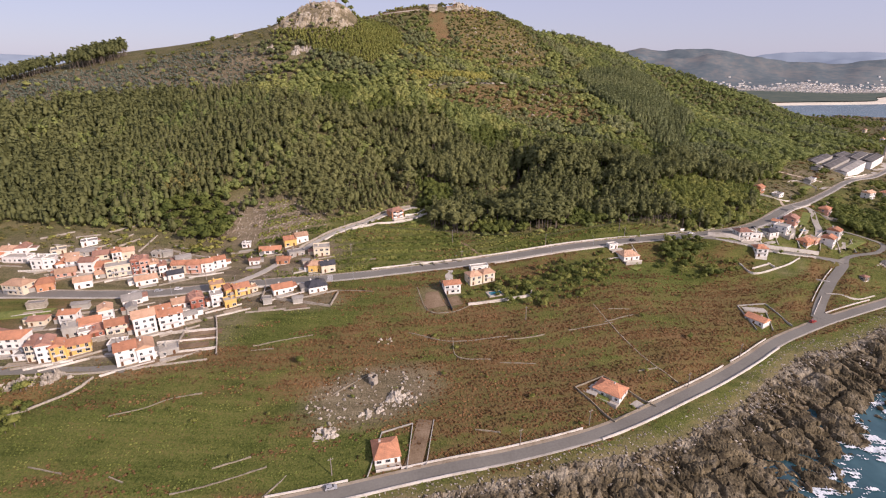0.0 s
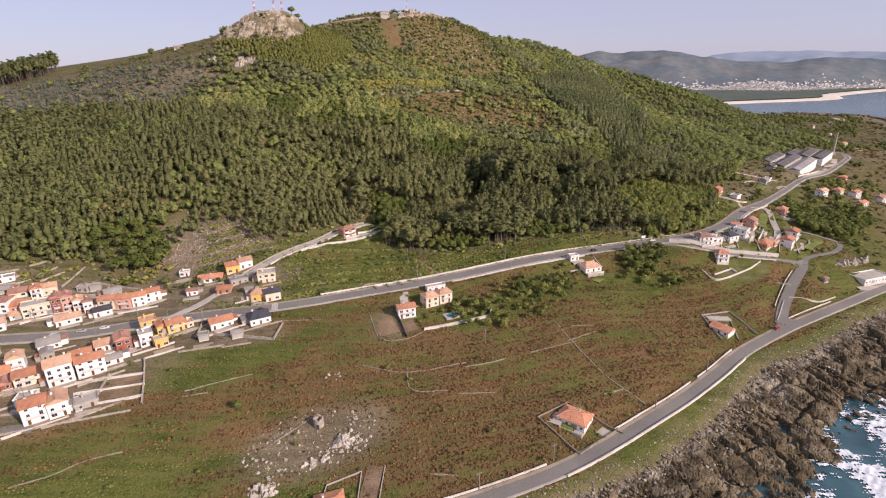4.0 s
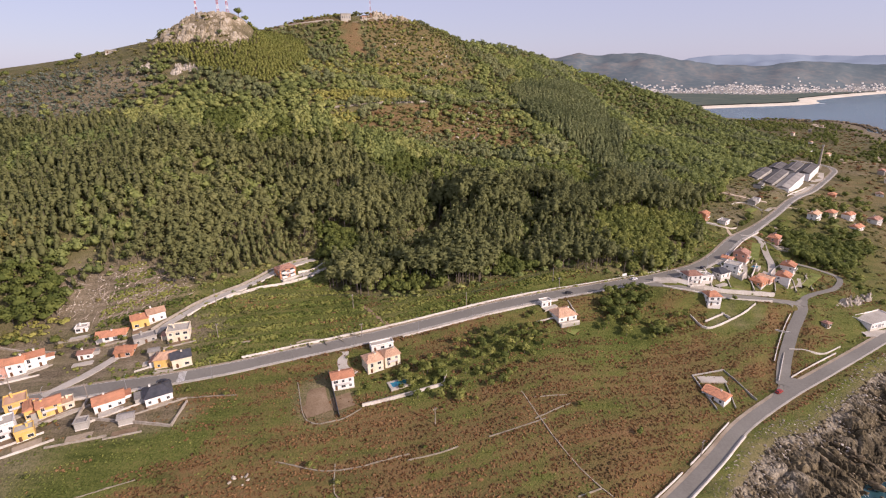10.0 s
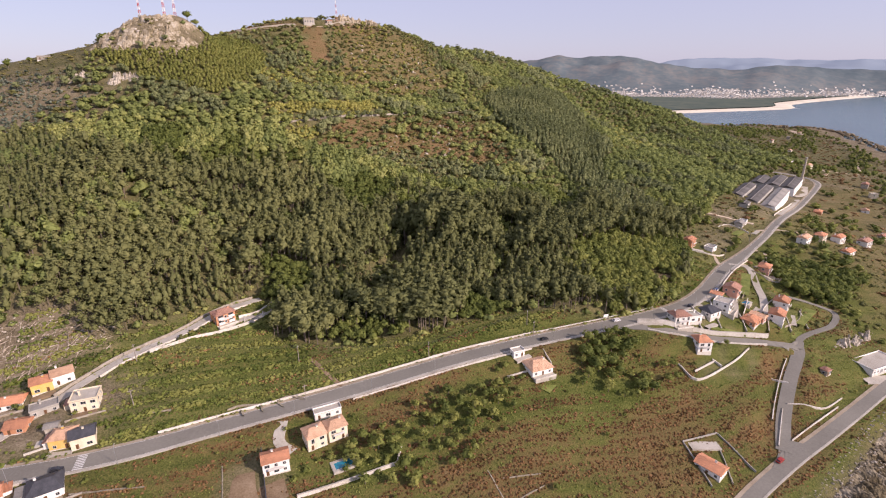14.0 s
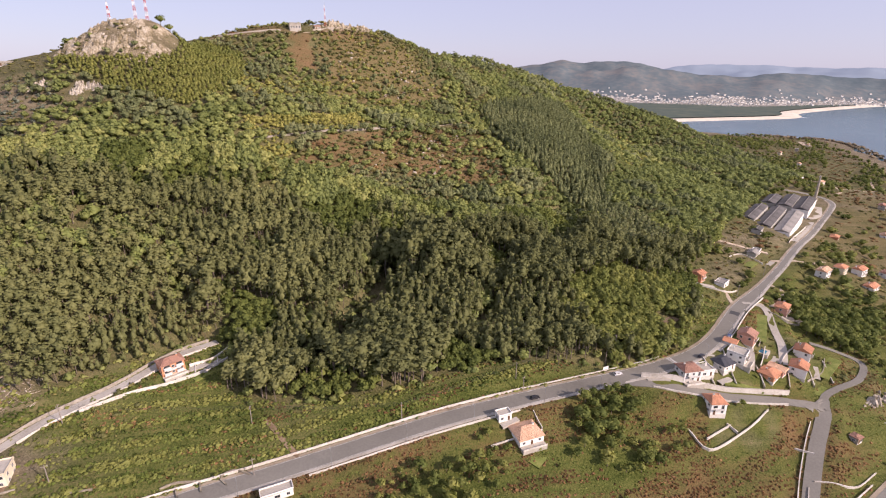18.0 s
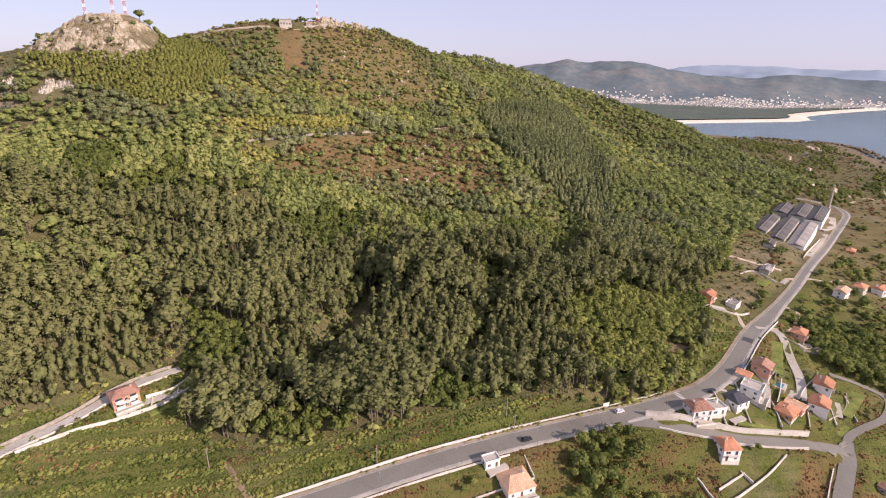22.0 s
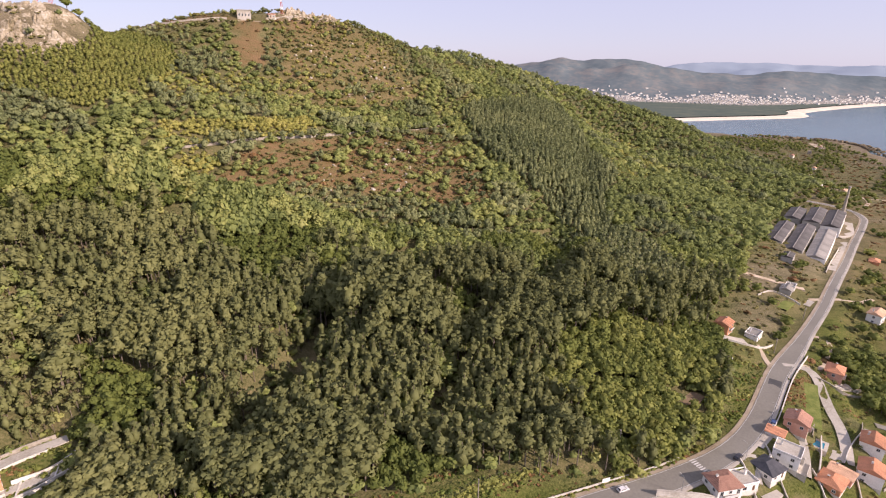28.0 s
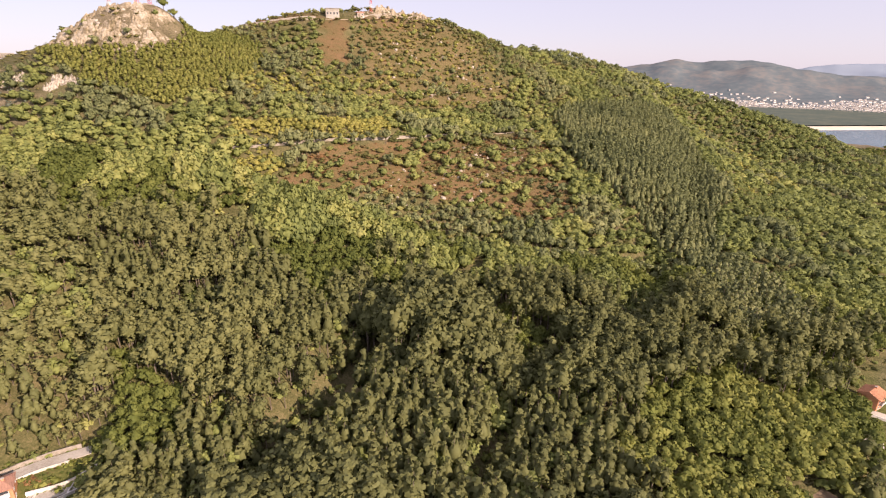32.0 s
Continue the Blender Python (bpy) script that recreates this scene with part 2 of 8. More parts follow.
def shelf_material():
    """Shore rock: bleached and lichened by the grass, wet brown towards the sea."""
    m = surface("jointed_shore_rock", [(0.022, 0.017, 0.009), (0.088, 0.070, 0.038), (0.235, 0.190, 0.112)], 0.16, 1.3, 0.85, 0.8, spec=0.2)
    t = m.node_tree
    n, ln = t.nodes, t.links
    b = n["Principled BSDF"]
    dark = b.inputs["Base Color"].links[0].from_socket
    tone = dark.node.inputs[0].links[0].from_socket
    dry = n.new("ShaderNodeValToRGB")
    e = dry.color_ramp.elements
    e[0].position, e[0].color = 0.36, (0.068, 0.055, 0.033, 1)
    e[1].position, e[1].color = 0.66, (0.43, 0.375, 0.275, 1)
    ln.new(tone, dry.inputs[0])
    at = n.new("ShaderNodeAttribute")
    at.attribute_name = "pale"
    x = n.new("ShaderNodeMix")
    x.data_type = "RGBA"
    ln.new(at.outputs["Fac"], x.inputs["Factor"])
    ln.new(dark, x.inputs["A"])
    ln.new(dry.outputs[0], x.inputs["B"])
    ln.new(x.outputs["Result"], b.inputs["Base Color"])
    return m


def ground_material():
    m = bpy.data.materials.new("ground_cover")
    m.use_nodes = True
    t = m.node_tree
    n, ln = t.nodes, t.links
    b = n["Principled BSDF"]
    co = n.new("ShaderNodeTexCoord")
    zone = n.new("ShaderNodeAttribute")
    zone.attribute_name = "cover"
    sep = n.new("ShaderNodeSeparateColor")
    ln.new(zone.outputs["Color"], sep.inputs[0])

    def noise(scale, stretch=(1, 1, 1), detail=6.0, turn=0.0):
        mp = n.new("ShaderNodeMapping")
        mp.inputs["Scale"].default_value = stretch
        mp.inputs["Rotation"].default_value = (0, 0, radians(turn))
        ln.new(co.outputs["Object"], mp.inputs[0])
        x = n.new("ShaderNodeTexNoise")
        x.inputs["Scale"].default_value, x.inputs["Detail"].default_value, x.inputs["Roughness"].default_value = scale, detail, 0.65
        ln.new(mp.outputs[0], x.inputs[0])
        return x.outputs[0]

    def ramp(fac, stops):
        r = n.new("ShaderNodeValToRGB")
        e = r.color_ramp.elements
        e[0].position, e[0].color = stops[0][0], (*stops[0][1], 1)
        e[1].position, e[1].color = stops[-1][0], (*stops[-1][1], 1)
        for p, c in stops[1:-1]:
            e.new(p).color = (*c, 1)
        ln.new(fac, r.inputs[0])
        return r.outputs[0]

    def blend(fac, a, c):
        x = n.new("ShaderNodeMix")
        x.data_type = "RGBA"
        ln.new(fac, x.inputs["Factor"])
        ln.new(a, x.inputs["A"])
        ln.new(c, x.inputs["B"])
        return x.outputs["Result"]

    big, stripe, fine = noise(0.05), noise(0.075, (0.35, 3.2, 1), 8, -14), noise(1.3)
    mixed = n.new("ShaderNodeMix")
    mixed.inputs["Factor"].default_value = 0.55
    ln.new(big, mixed.inputs["A"])
    ln.new(stripe, mixed.inputs["B"])
    both = n.new("ShaderNodeMix")
    both.inputs["Factor"].default_value = 0.46
    ln.new(mixed.outputs[0], both.inputs["A"])
    ln.new(fine, both.inputs["B"])
    f = both.outputs[0]
    scrub = ramp(f, [(0.40, (0.068, 0.072, 0.028)), (0.5, (0.130, 0.120, 0.052)), (0.60, (0.205, 0.168, 0.088))])
    bracken = ramp(f, [(0.38, (0.085, 0.078, 0.029)), (0.46, (0.132, 0.106, 0.042)), (0.52, (0.165, 0.108, 0.048)), (0.58, (0.185, 0.104, 0.050)), (0.65, (0.21, 0.165, 0.085))])
    meadow = ramp(f, [(0.40, (0.040, 0.055, 0.011)), (0.47, (0.080, 0.096, 0.022)), (0.54, (0.125, 0.136, 0.036)), (0.62, (0.17, 0.13, 0.05))])
    bare = ramp(f, [(0.38, (0.075, 0.062, 0.038)), (0.5, (0.185, 0.15, 0.098)), (0.62, (0.33, 0.275, 0.19))])
    c = blend(sep.outputs[0], scrub, bracken)
    c = blend(sep.outputs[1], c, meadow)
    c = blend(sep.outputs[2], c, bare)
    ln.new(c, b.inputs["Base Color"])
    b.inputs["Roughness"].default_value = 0.95
    b.inputs["Specular IOR Level"].default_value = 0.1
    bp = n.new("ShaderNodeBump")
    bp.inputs["Strength"].default_value, bp.inputs["Distance"].default_value = 0.7, 0.8
    ln.new(fine, bp.inputs["Height"])
    ln.new(bp.outputs[0], b.inputs["Normal"])
    return m


def water_material():
    m = surface("sea_water", [(0.016, 0.050, 0.062), (0.030, 0.086, 0.102), (0.066, 0.146, 0.162)], 0.01, 0.08, 0.22, 0.0, spec=0.5)
    t = m.node_tree
    n, ln = t.nodes, t.links
    co = n.new("ShaderNodeTexCoord")
    nz = n.new("ShaderNodeTexNoise")
    nz.inputs["Scale"].default_value, nz.inputs["Detail"].default_value = 0.12, 6
    ln.new(co.outputs["Object"], nz.inputs[0])
    bp = n.new("ShaderNodeBump")
    bp.inputs["Strength"].default_value, bp.inputs["Distance"].default_value = 0.4, 0.6
    ln.new(nz.outputs[0], bp.inputs["Height"])
    ln.new(bp.outputs[0], n["Principled BSDF"].inputs["Normal"])
    return m


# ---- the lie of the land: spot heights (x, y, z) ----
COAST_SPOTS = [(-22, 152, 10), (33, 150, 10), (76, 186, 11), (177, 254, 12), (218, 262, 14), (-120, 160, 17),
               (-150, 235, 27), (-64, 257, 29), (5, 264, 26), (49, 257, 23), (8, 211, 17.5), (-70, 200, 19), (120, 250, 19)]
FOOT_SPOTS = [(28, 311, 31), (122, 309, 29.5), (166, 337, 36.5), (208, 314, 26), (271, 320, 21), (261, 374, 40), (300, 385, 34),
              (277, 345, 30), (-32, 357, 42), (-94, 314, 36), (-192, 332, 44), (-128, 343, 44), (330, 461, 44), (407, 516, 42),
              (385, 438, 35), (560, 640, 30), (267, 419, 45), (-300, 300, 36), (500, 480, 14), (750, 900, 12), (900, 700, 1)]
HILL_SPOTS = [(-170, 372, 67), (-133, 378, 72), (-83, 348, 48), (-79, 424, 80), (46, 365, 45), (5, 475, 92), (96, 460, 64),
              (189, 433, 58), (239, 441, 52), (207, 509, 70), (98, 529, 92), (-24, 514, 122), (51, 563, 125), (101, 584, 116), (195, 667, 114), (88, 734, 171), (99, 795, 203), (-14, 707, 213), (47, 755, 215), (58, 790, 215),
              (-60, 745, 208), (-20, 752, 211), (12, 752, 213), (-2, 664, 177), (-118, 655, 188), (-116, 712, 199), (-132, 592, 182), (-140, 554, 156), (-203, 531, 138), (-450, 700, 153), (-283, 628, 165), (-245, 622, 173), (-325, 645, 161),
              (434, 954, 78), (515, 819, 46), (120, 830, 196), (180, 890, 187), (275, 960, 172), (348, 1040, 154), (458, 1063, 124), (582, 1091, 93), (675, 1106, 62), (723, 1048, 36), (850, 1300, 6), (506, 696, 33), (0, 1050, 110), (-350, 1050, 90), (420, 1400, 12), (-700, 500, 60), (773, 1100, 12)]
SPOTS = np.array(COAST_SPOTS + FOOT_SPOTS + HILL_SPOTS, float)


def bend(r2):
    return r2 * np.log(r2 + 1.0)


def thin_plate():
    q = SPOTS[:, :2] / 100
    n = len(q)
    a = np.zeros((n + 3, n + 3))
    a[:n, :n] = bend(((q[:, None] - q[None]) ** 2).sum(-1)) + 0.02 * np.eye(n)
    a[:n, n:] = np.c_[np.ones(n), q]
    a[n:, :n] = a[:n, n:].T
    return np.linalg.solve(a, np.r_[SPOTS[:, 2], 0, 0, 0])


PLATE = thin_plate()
SHORE = np.array([(-900, -60), (-400, 40), (-160, 106), (-60, 128), (-20, 138), (33, 145), (76, 166), (120, 196), (160, 228), (215, 245), (265, 266),
                  (330, 300), (420, 340), (600, 430), (860, 640), (960, 860), (1055, 1030), (1140, 1180), (1215, 1300), (1235, 1380), (1170, 1435), (1080, 1510), (900, 1640), (100, 1750), (-900, 1900)], float)


def side_of(line, x, y):
    """Distance from a line in plan, positive to its left."""
    best = np.full(np.shape(x), 1e9)
    sign = np.ones(np.shape(x))
    for (ax, ay), (bx, by) in zip(line[:-1], line[1:]):
        dx, dy = bx - ax, by - ay
        u = np.clip(((x - ax) * dx + (y - ay) * dy) / (dx * dx + dy * dy), 0, 1)
        px, py = x - ax - u * dx, y - ay - u * dy
        d = np.hypot(px, py)
        side = np.where(dx * py - dy * px >= 0, 1.0, -1.0)
        near = d < best - 1e-6
        best, sign = np.where(near, d, best), np.where(near, side, sign)
    return best * sign


def shore_side(x, y):
    """Distance from the coast line, positive inland."""
    return side_of(SHORE, x, y)


def ease(v, a, b):
    u = np.clip((v - a) / (b - a), 0, 1)
    return u * u * (3 - 2 * u)


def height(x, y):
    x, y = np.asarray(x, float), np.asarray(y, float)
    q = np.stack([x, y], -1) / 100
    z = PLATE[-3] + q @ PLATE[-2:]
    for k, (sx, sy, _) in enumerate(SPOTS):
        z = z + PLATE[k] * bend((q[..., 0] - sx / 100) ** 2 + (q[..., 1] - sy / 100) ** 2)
    z = z + 20 * np.exp(-(((x + 138) / 38) ** 2) - ((y - 612) / 26) ** 2) + 11 * np.exp(-(((x + 110) / 18) ** 2) - ((y - 618) / 16) ** 2) + 5 * np.exp(-(((x - 20) / 22) ** 2) - ((y - 742) / 14) ** 2)
    gully = side_of(np.array([(-150, 184), (-166, 168), (-205, 146)], float), x, y)
    z = z - (5.5 * np.exp(-((gully + 3) / 4.5) ** 2) + 3.5 * ease(-gully, 2, 8) * (1 - ease(-gully, 16, 28))) * ease(-x, 146, 156) * (1 - ease(y, 170, 186))
    for cleft, deep, half in (([(72, 455), (62, 425), (52, 398), (42, 368)], 11.0, 10.0), ([(150, 446), (130, 408), (114, 372)], 8.0, 8.0), ([(-52, 420), (-36, 392), (-24, 372)], 7.0, 8.0), ([(226, 560), (206, 500), (180, 452)], 10.0, 11.0), ([(300, 700), (262, 600), (240, 520)], 7.0, 13.0)):
        z = z - deep * np.exp(-((side_of(np.array(cleft, float), x, y) / half) ** 2))
    far = ease(np.hypot(x - 60, y - 500), 900, 1500)
    z = np.clip(z, 2, 230) * (1 - far) + 6 * far
    s = shore_side(x, y)
    down = ease(s, -60, 4)
    return z * down - 5.0 * (1 - ease(s, -72, -44))


# ---- roads: centre lines in plan, and the benches that they cut ----
COAST_ROAD = [(-330, 55), (-200, 92), (-120, 114), (-60, 130), (-36, 136.5), (-17, 142), (4, 147.5), (25, 152.5), (52, 161.5), (69, 169), (86, 178), (105, 189), (127, 202), (153, 219.5),
              (178, 237), (208, 252), (238, 265), (266, 278), (306, 297), (380, 330), (520, 400), (700, 505)]
MAIN_ROAD = [(-420, 262), (-300, 256), (-214, 255), (-188, 255.5), (-161, 258), (-135, 264.5), (-108, 268.5), (-73, 271), (-47, 276.5), (-24, 285), (1, 294), (28, 302.5), (60, 311.5), (92, 320), (128, 328),
             (165, 335), (197, 341.5), (221, 350), (243, 364), (276, 393), (313, 421), (350, 449), (374, 469), (440, 525), (506, 582), (562, 629), (586, 652), (597, 675), (594, 700), (575, 725)]
LANE = [(-122, 268), (-104, 290), (-86, 314), (-75, 327), (-64, 336), (-55, 343), (-48, 350), (-41, 360), (-33, 370), (-21, 379)]
LINK_ROAD = [(168, 334), (181, 331), (197, 327), (231, 324), (259, 322.5), (270, 319), (262, 310), (251, 300), (238, 287), (226, 274), (214, 259)]
SIDE_ROAD = [(270, 319), (280, 328), (293, 333), (310, 339), (322, 350), (314, 360), (303, 366)]
CLOSE = [(283, 398), (292, 394), (290, 382), (284, 368), (277, 356), (270, 346)]
TRAIL = [(-29, 520), (-5, 531), (17, 546), (50, 568), (79, 597), (108, 636), (160, 692)]
UPPER_TRAIL = [(30, 624), (60, 663), (84, 693), (110, 725), (153, 761)]
SUMMIT_TRACK = [(-120, 686), (-87, 690), (-55, 688), (-25, 696), (6, 711), (50, 754), (82, 771)]


def along(points, step=3.0):
    """Points at even steps on a smooth line through those given."""
    p = np.array(points, float)
    k = np.vstack([2 * p[0] - p[1], p, 2 * p[-1] - p[-2]])
    out = []
    for a, b, c, d in zip(k[:-3], k[1:-2], k[2:-1], k[3:]):
        n = max(2, int(np.hypot(*(c - b)) / step))
        u = np.arange(n)[:, None] / n
        out.append(0.5 * (2 * b + (c - a) * u + (2 * a - 5 * b + 4 * c - d) * u**2 + (3 * b - a - 3 * c + d) * u**3))
    return np.vstack(out + [p[-1:]])


def smoothed(z, n=9):
    pad = np.r_[np.full(n, z[0]), z, np.full(n, z[-1])]
    w = np.hanning(2 * n + 3)[1:-1]
    return np.convolve(pad, w / w.sum(), "valid")


BENCHES = []
for road_line, half in ((COAST_ROAD, 4.0), (MAIN_ROAD, 5.0), (LANE, 2.6), (LINK_ROAD, 3.6), (SIDE_ROAD, 2.0), (CLOSE, 2.4), (TRAIL, 1.7), (UPPER_TRAIL, 1.6), (SUMMIT_TRACK, 2.0)):
    xy = along(road_line)
    bench_z = smoothed(height(xy[:, 0], xy[:, 1]))
    for other, oz, _ in BENCHES:  # junctions lie level with the road that they join
        d = np.hypot(xy[:, None, 0] - other[None, :, 0], xy[:, None, 1] - other[None, :, 1])
        near_w = 1 - ease(d.min(1), 6, 26)
        bench_z = bench_z * (1 - near_w) + oz[d.argmin(1)] * near_w
    BENCHES.append((xy, bench_z, half))


def ground_z(x, y):
    """The land with the road benches cut into it."""
    x, y = np.atleast_1d(np.asarray(x, float)), np.atleast_1d(np.asarray(y, float))
    shape = x.shape
    x, y = x.ravel(), y.ravel()
    z = height(x, y)
    for xy, bz, half in BENCHES[::-1]:
        lo, hi = xy.min(0) - 16, xy.max(0) + 16
        for k in np.array_split(np.nonzero((x > lo[0]) & (x < hi[0]) & (y > lo[1]) & (y < hi[1]))[0], 12):
            if not len(k):
                continue
            d = np.hypot(x[k, None] - xy[None, :, 0], y[k, None] - xy[None, :, 1])
            j = d.argmin(1)
            w = 1 - ease(d[np.arange(len(k)), j], half + 2.2, half + 9)
            z[k] = z[k] * (1 - w) + (bz[j] - 0.12) * w
    return z.reshape(shape)


def past_rim(x, y):
    """How far a place lies seaward of the grass verge below the coast road."""
    rim = np.interp(x, (0, 50, 75, 97, 131, 157, 190, 209, 234, 263, 300), (6.8, 6.8, 9.8, 12.0, 11.5, 8.5, 9.0, 15.0, 13.0, 10.0, 11.0))
    return np.where(np.asarray(x) < 440, -side_of(np.array(COAST_ROAD, float), x, y) - rim, -shore_side(x, y) - 12)


def gz(x, y):
    return float(ground_z(x, y)[0])


# ---- ground, water, far shore ----
def spread(core, first, last, grow=1.12):
    """Grid lines: even over the core, then ever wider out to first and last."""
    out = list(core)
    step = gap = out[1] - out[0]
    while out[-1] < last:
        step *= grow
        out.append(out[-1] + step)
    while out[0] > first:
        gap *= grow
        out.insert(0, out[0] - gap)
    return np.array(out)


def grid_mesh(name, xyz, material, smooth=True):
    ny, nx = xyz.shape[:2]
    me = bpy.data.meshes.new(name)
    i = np.arange(nx * ny).reshape(ny, nx)
    quads = np.stack([i[:-1, :-1], i[:-1, 1:], i[1:, 1:], i[1:, :-1]], -1).reshape(-1, 4)
    me.from_pydata(xyz.reshape(-1, 3), [], quads)
    me.polygons.foreach_set("use_smooth", np.full(len(quads), smooth))
    me.materials.append(material)
    return me


def waves(x, y, length, seed):
    """Cheap smooth relief from a few crossing waves, -1 to 1."""
    r = np.random.RandomState(seed)
    out = 0
    for _ in range(7):
        a, k, p = r.uniform(0, 6.3), r.uniform(0.5, 2.0) * 6.28 / length, r.uniform(0, 6.3)
        out = out + np.sin(k * (x * np.cos(a) + y * np.sin(a)) + p)
    return out / 3.5


def blob(x, y, cx, cy, rx, ry=None, turn=0.0):
    c, s = np.cos(np.radians(turn)), np.sin(np.radians(turn))
    dx, dy = x - cx, y - cy
    u, v = (dx * c + dy * s) / rx, (-dx * s + dy * c) / (ry or rx)
    return 1 - ease(np.hypot(u, v), 0.6, 1.25)


def main_y(x):
    """Where the main road runs, as y over x."""
    p = np.array(MAIN_ROAD)
    return np.interp(x, p[:, 0], p[:, 1])


def forest_edge(x):
    """The lower edge of the woods, as y over x."""
    return np.interp(x, (-700, -330, -290, -257, -227, -203, -181, -160, -148, -130, -112, -97, -84, -72, -58, -44, -22, -13, -8, 4, 20, 64, 90, 119, 147, 180, 215, 240, 254, 270, 300, 344, 380, 438, 560, 760),
                     (330, 330, 328, 321, 320, 317, 316, 314, 330, 352, 356, 344, 337, 343, 352, 366, 384, 364, 344, 336, 333, 334, 340, 348, 345, 343, 353, 376, 396, 436, 462, 505, 535, 600, 715, 870))


HEATH = [(18, 534), (79, 585), (161, 687), (170, 610), (172, 541), (148, 529), (113, 541), (76, 527), (51, 520), (5, 499)]
ROCKY = [(6, 706), (57, 763), (105, 784), (150, 737), (50, 622), (14, 660)]
RED_BANK = [(-18, 698), (0, 703), (9, 662), (-10, 648)]
GROVE = [(-187, 589), (-132, 579), (-105, 596), (-102, 671), (-58, 652), (-44, 624), (-51, 569), (-73, 543), (-108, 549), (-129, 556)]
BROOM = [[(-29, 522), (-36, 537), (15, 568), (50, 602), (53, 571), (11, 541)], [(-22, 514), (6, 527), (1, 501), (-10, 490), (-22, 500)]]
BROOM_MIX = [(-62, 622), (-39, 617), (9, 649), (50, 678), (30, 622), (-38, 566)]
PINES = [[(179, 718), (239, 772), (330, 860), (300, 640), (262, 559), (240, 488), (219, 540), (184, 605)], [(222, 490), (268, 507), (272, 462), (225, 448)]]
YELLOW = [(400, 960), (480, 950), (451, 781), (301, 622)]
GULLY = [(46, 425), (68, 445), (80, 399), (42, 368)]
OAK_PATCH = [(168, 404), (214, 425), (241, 409), (222, 352), (180, 345), (160, 374)]
OAK_GROUP = [(-199, 343), (-183, 323), (-168, 316), (-150, 322), (-142, 337), (-150, 350), (-170, 353), (-187, 352)]
COPSES = [[(308, 398), (340, 412), (358, 400), (385, 395), (350, 362), (318, 356), (302, 366)], [(144, 312), (151, 326), (168, 327), (176, 320), (165, 308), (149, 304)], [(161, 300), (176, 300), (170, 292)],
          [(560, 690), (578, 762), (606, 880), (660, 1010), (760, 1080), (900, 1120), (870, 1000), (700, 850)], [(500, 640), (555, 750), (592, 738), (560, 660)]]
PLANTED = [(-560, 320), (-30, 320), (-18, 385), (-40, 430), (-90, 455), (-190, 500), (-560, 500)]


def inside(outline, x, y, ragged=4.0):
    """Which places lie within an outline in plan, with a ragged edge."""
    x, y = x + ragged * waves(x, y, 22, 401), y + ragged * waves(x, y, 20, 402)
    here = np.zeros(np.shape(x), bool)
    for (ax, ay), (bx, by) in zip(outline, outline[1:] + outline[:1]):
        here ^= ((ay > y) != (by > y)) & (x < (bx - ax) * (y - ay) / (by - ay + 1e-9) + ax)
    return here


def heath(x, y):
    """Open brown heath on the hill, 0 to 1."""
    return np.clip(1.0 * inside(HEATH, x, y) + 1.0 * inside(RED_BANK, x, y, 4) + 0.45 * inside(ROCKY, x, y) + 0.8 * blob(x, y, -60, 700, 50, 12, 8) + 0.6 * blob(x, y, 40, 750, 50, 20, 50), 0, 1)


def village_ground(x, y):
    """Trodden ground between the village houses, 0 to 1."""
    return np.clip(blob(x, y, -175, 288, 105, 24) + blob(x, y, -158, 220, 58, 36, 12) + blob(x, y, -95, 300, 40, 16, 20) + blob(x, y, -90, 250, 36, 12), 0, 1)


def villa_ground(x, y):
    """Gardens round the villas inside the road bend, 0 to 1."""
    return np.clip(blob(x, y, 245, 345, 44, 16, 24) + blob(x, y, 285, 352, 22, 14, 30) + 0.8 * blob(x, y, 222, 308, 22, 9, 20), 0, 1)


def field_bands(x, y):
    """Old terraces run across the fields about 8 m apart: their phase, and the wobble that bends them."""
    return -0.242 * x + 0.970 * y, 3.0 * waves(x, y, 130, 51)


def field_brown(x, y):
    """Where dry bracken (above 0) or green grass (below 0) covers the fields."""
    v, warp = field_bands(x, y)
    stripes = 0.75 * np.sin(v / 1.35 + warp) + 0.5 * np.sin(v / 3.7 + 0.6 * warp)
    u = 0.970 * x + 0.242 * y
    rust = 0.9 * waves(0.6 * u, v, 70, 52) + 0.8 * waves(0.4 * u, v, 22, 59) + 0.5 * waves(0.5 * u, v, 8, 57) + 0.6 * stripes + 0.85 + 0.55 * blob(x, y, 70, 225, 110, 40, 16) + 0.5 * blob(x, y, -60, 205, 60, 26, 14)
    lush = (0.22 + 0.25 * (1 - ease(y, 165, 205)) * (1 - ease(x, -40, 20)) + 0.2 * (1 - ease(x, -90, -30)) + 0.9 * (shore_side(x, y) < 0) + blob(x, y, -90, 225, 45, 16, 15) + 0.4 * blob(x, y, -118, 150, 60, 26, 10) + blob(x, y, -40, 150, 26, 14, 20)
            + 0.45 * blob(x, y, 110, 285, 80, 20, 12) + 0.1 * ease(x, 130, 200) + 0.7 * ease(x, 230, 300) + 2 * villa_ground(x, y))
    above = y > main_y(x)
    path = np.sin(v / 2.9 + warp + 0.8 * waves(x, y, 40, 60)) > 0.93
    return rust - 1.7 * np.clip(lush, 0, 2.5) - np.where(above, np.where(x < 78, 2.0, 0.5), 0.0) - 1.2 * path


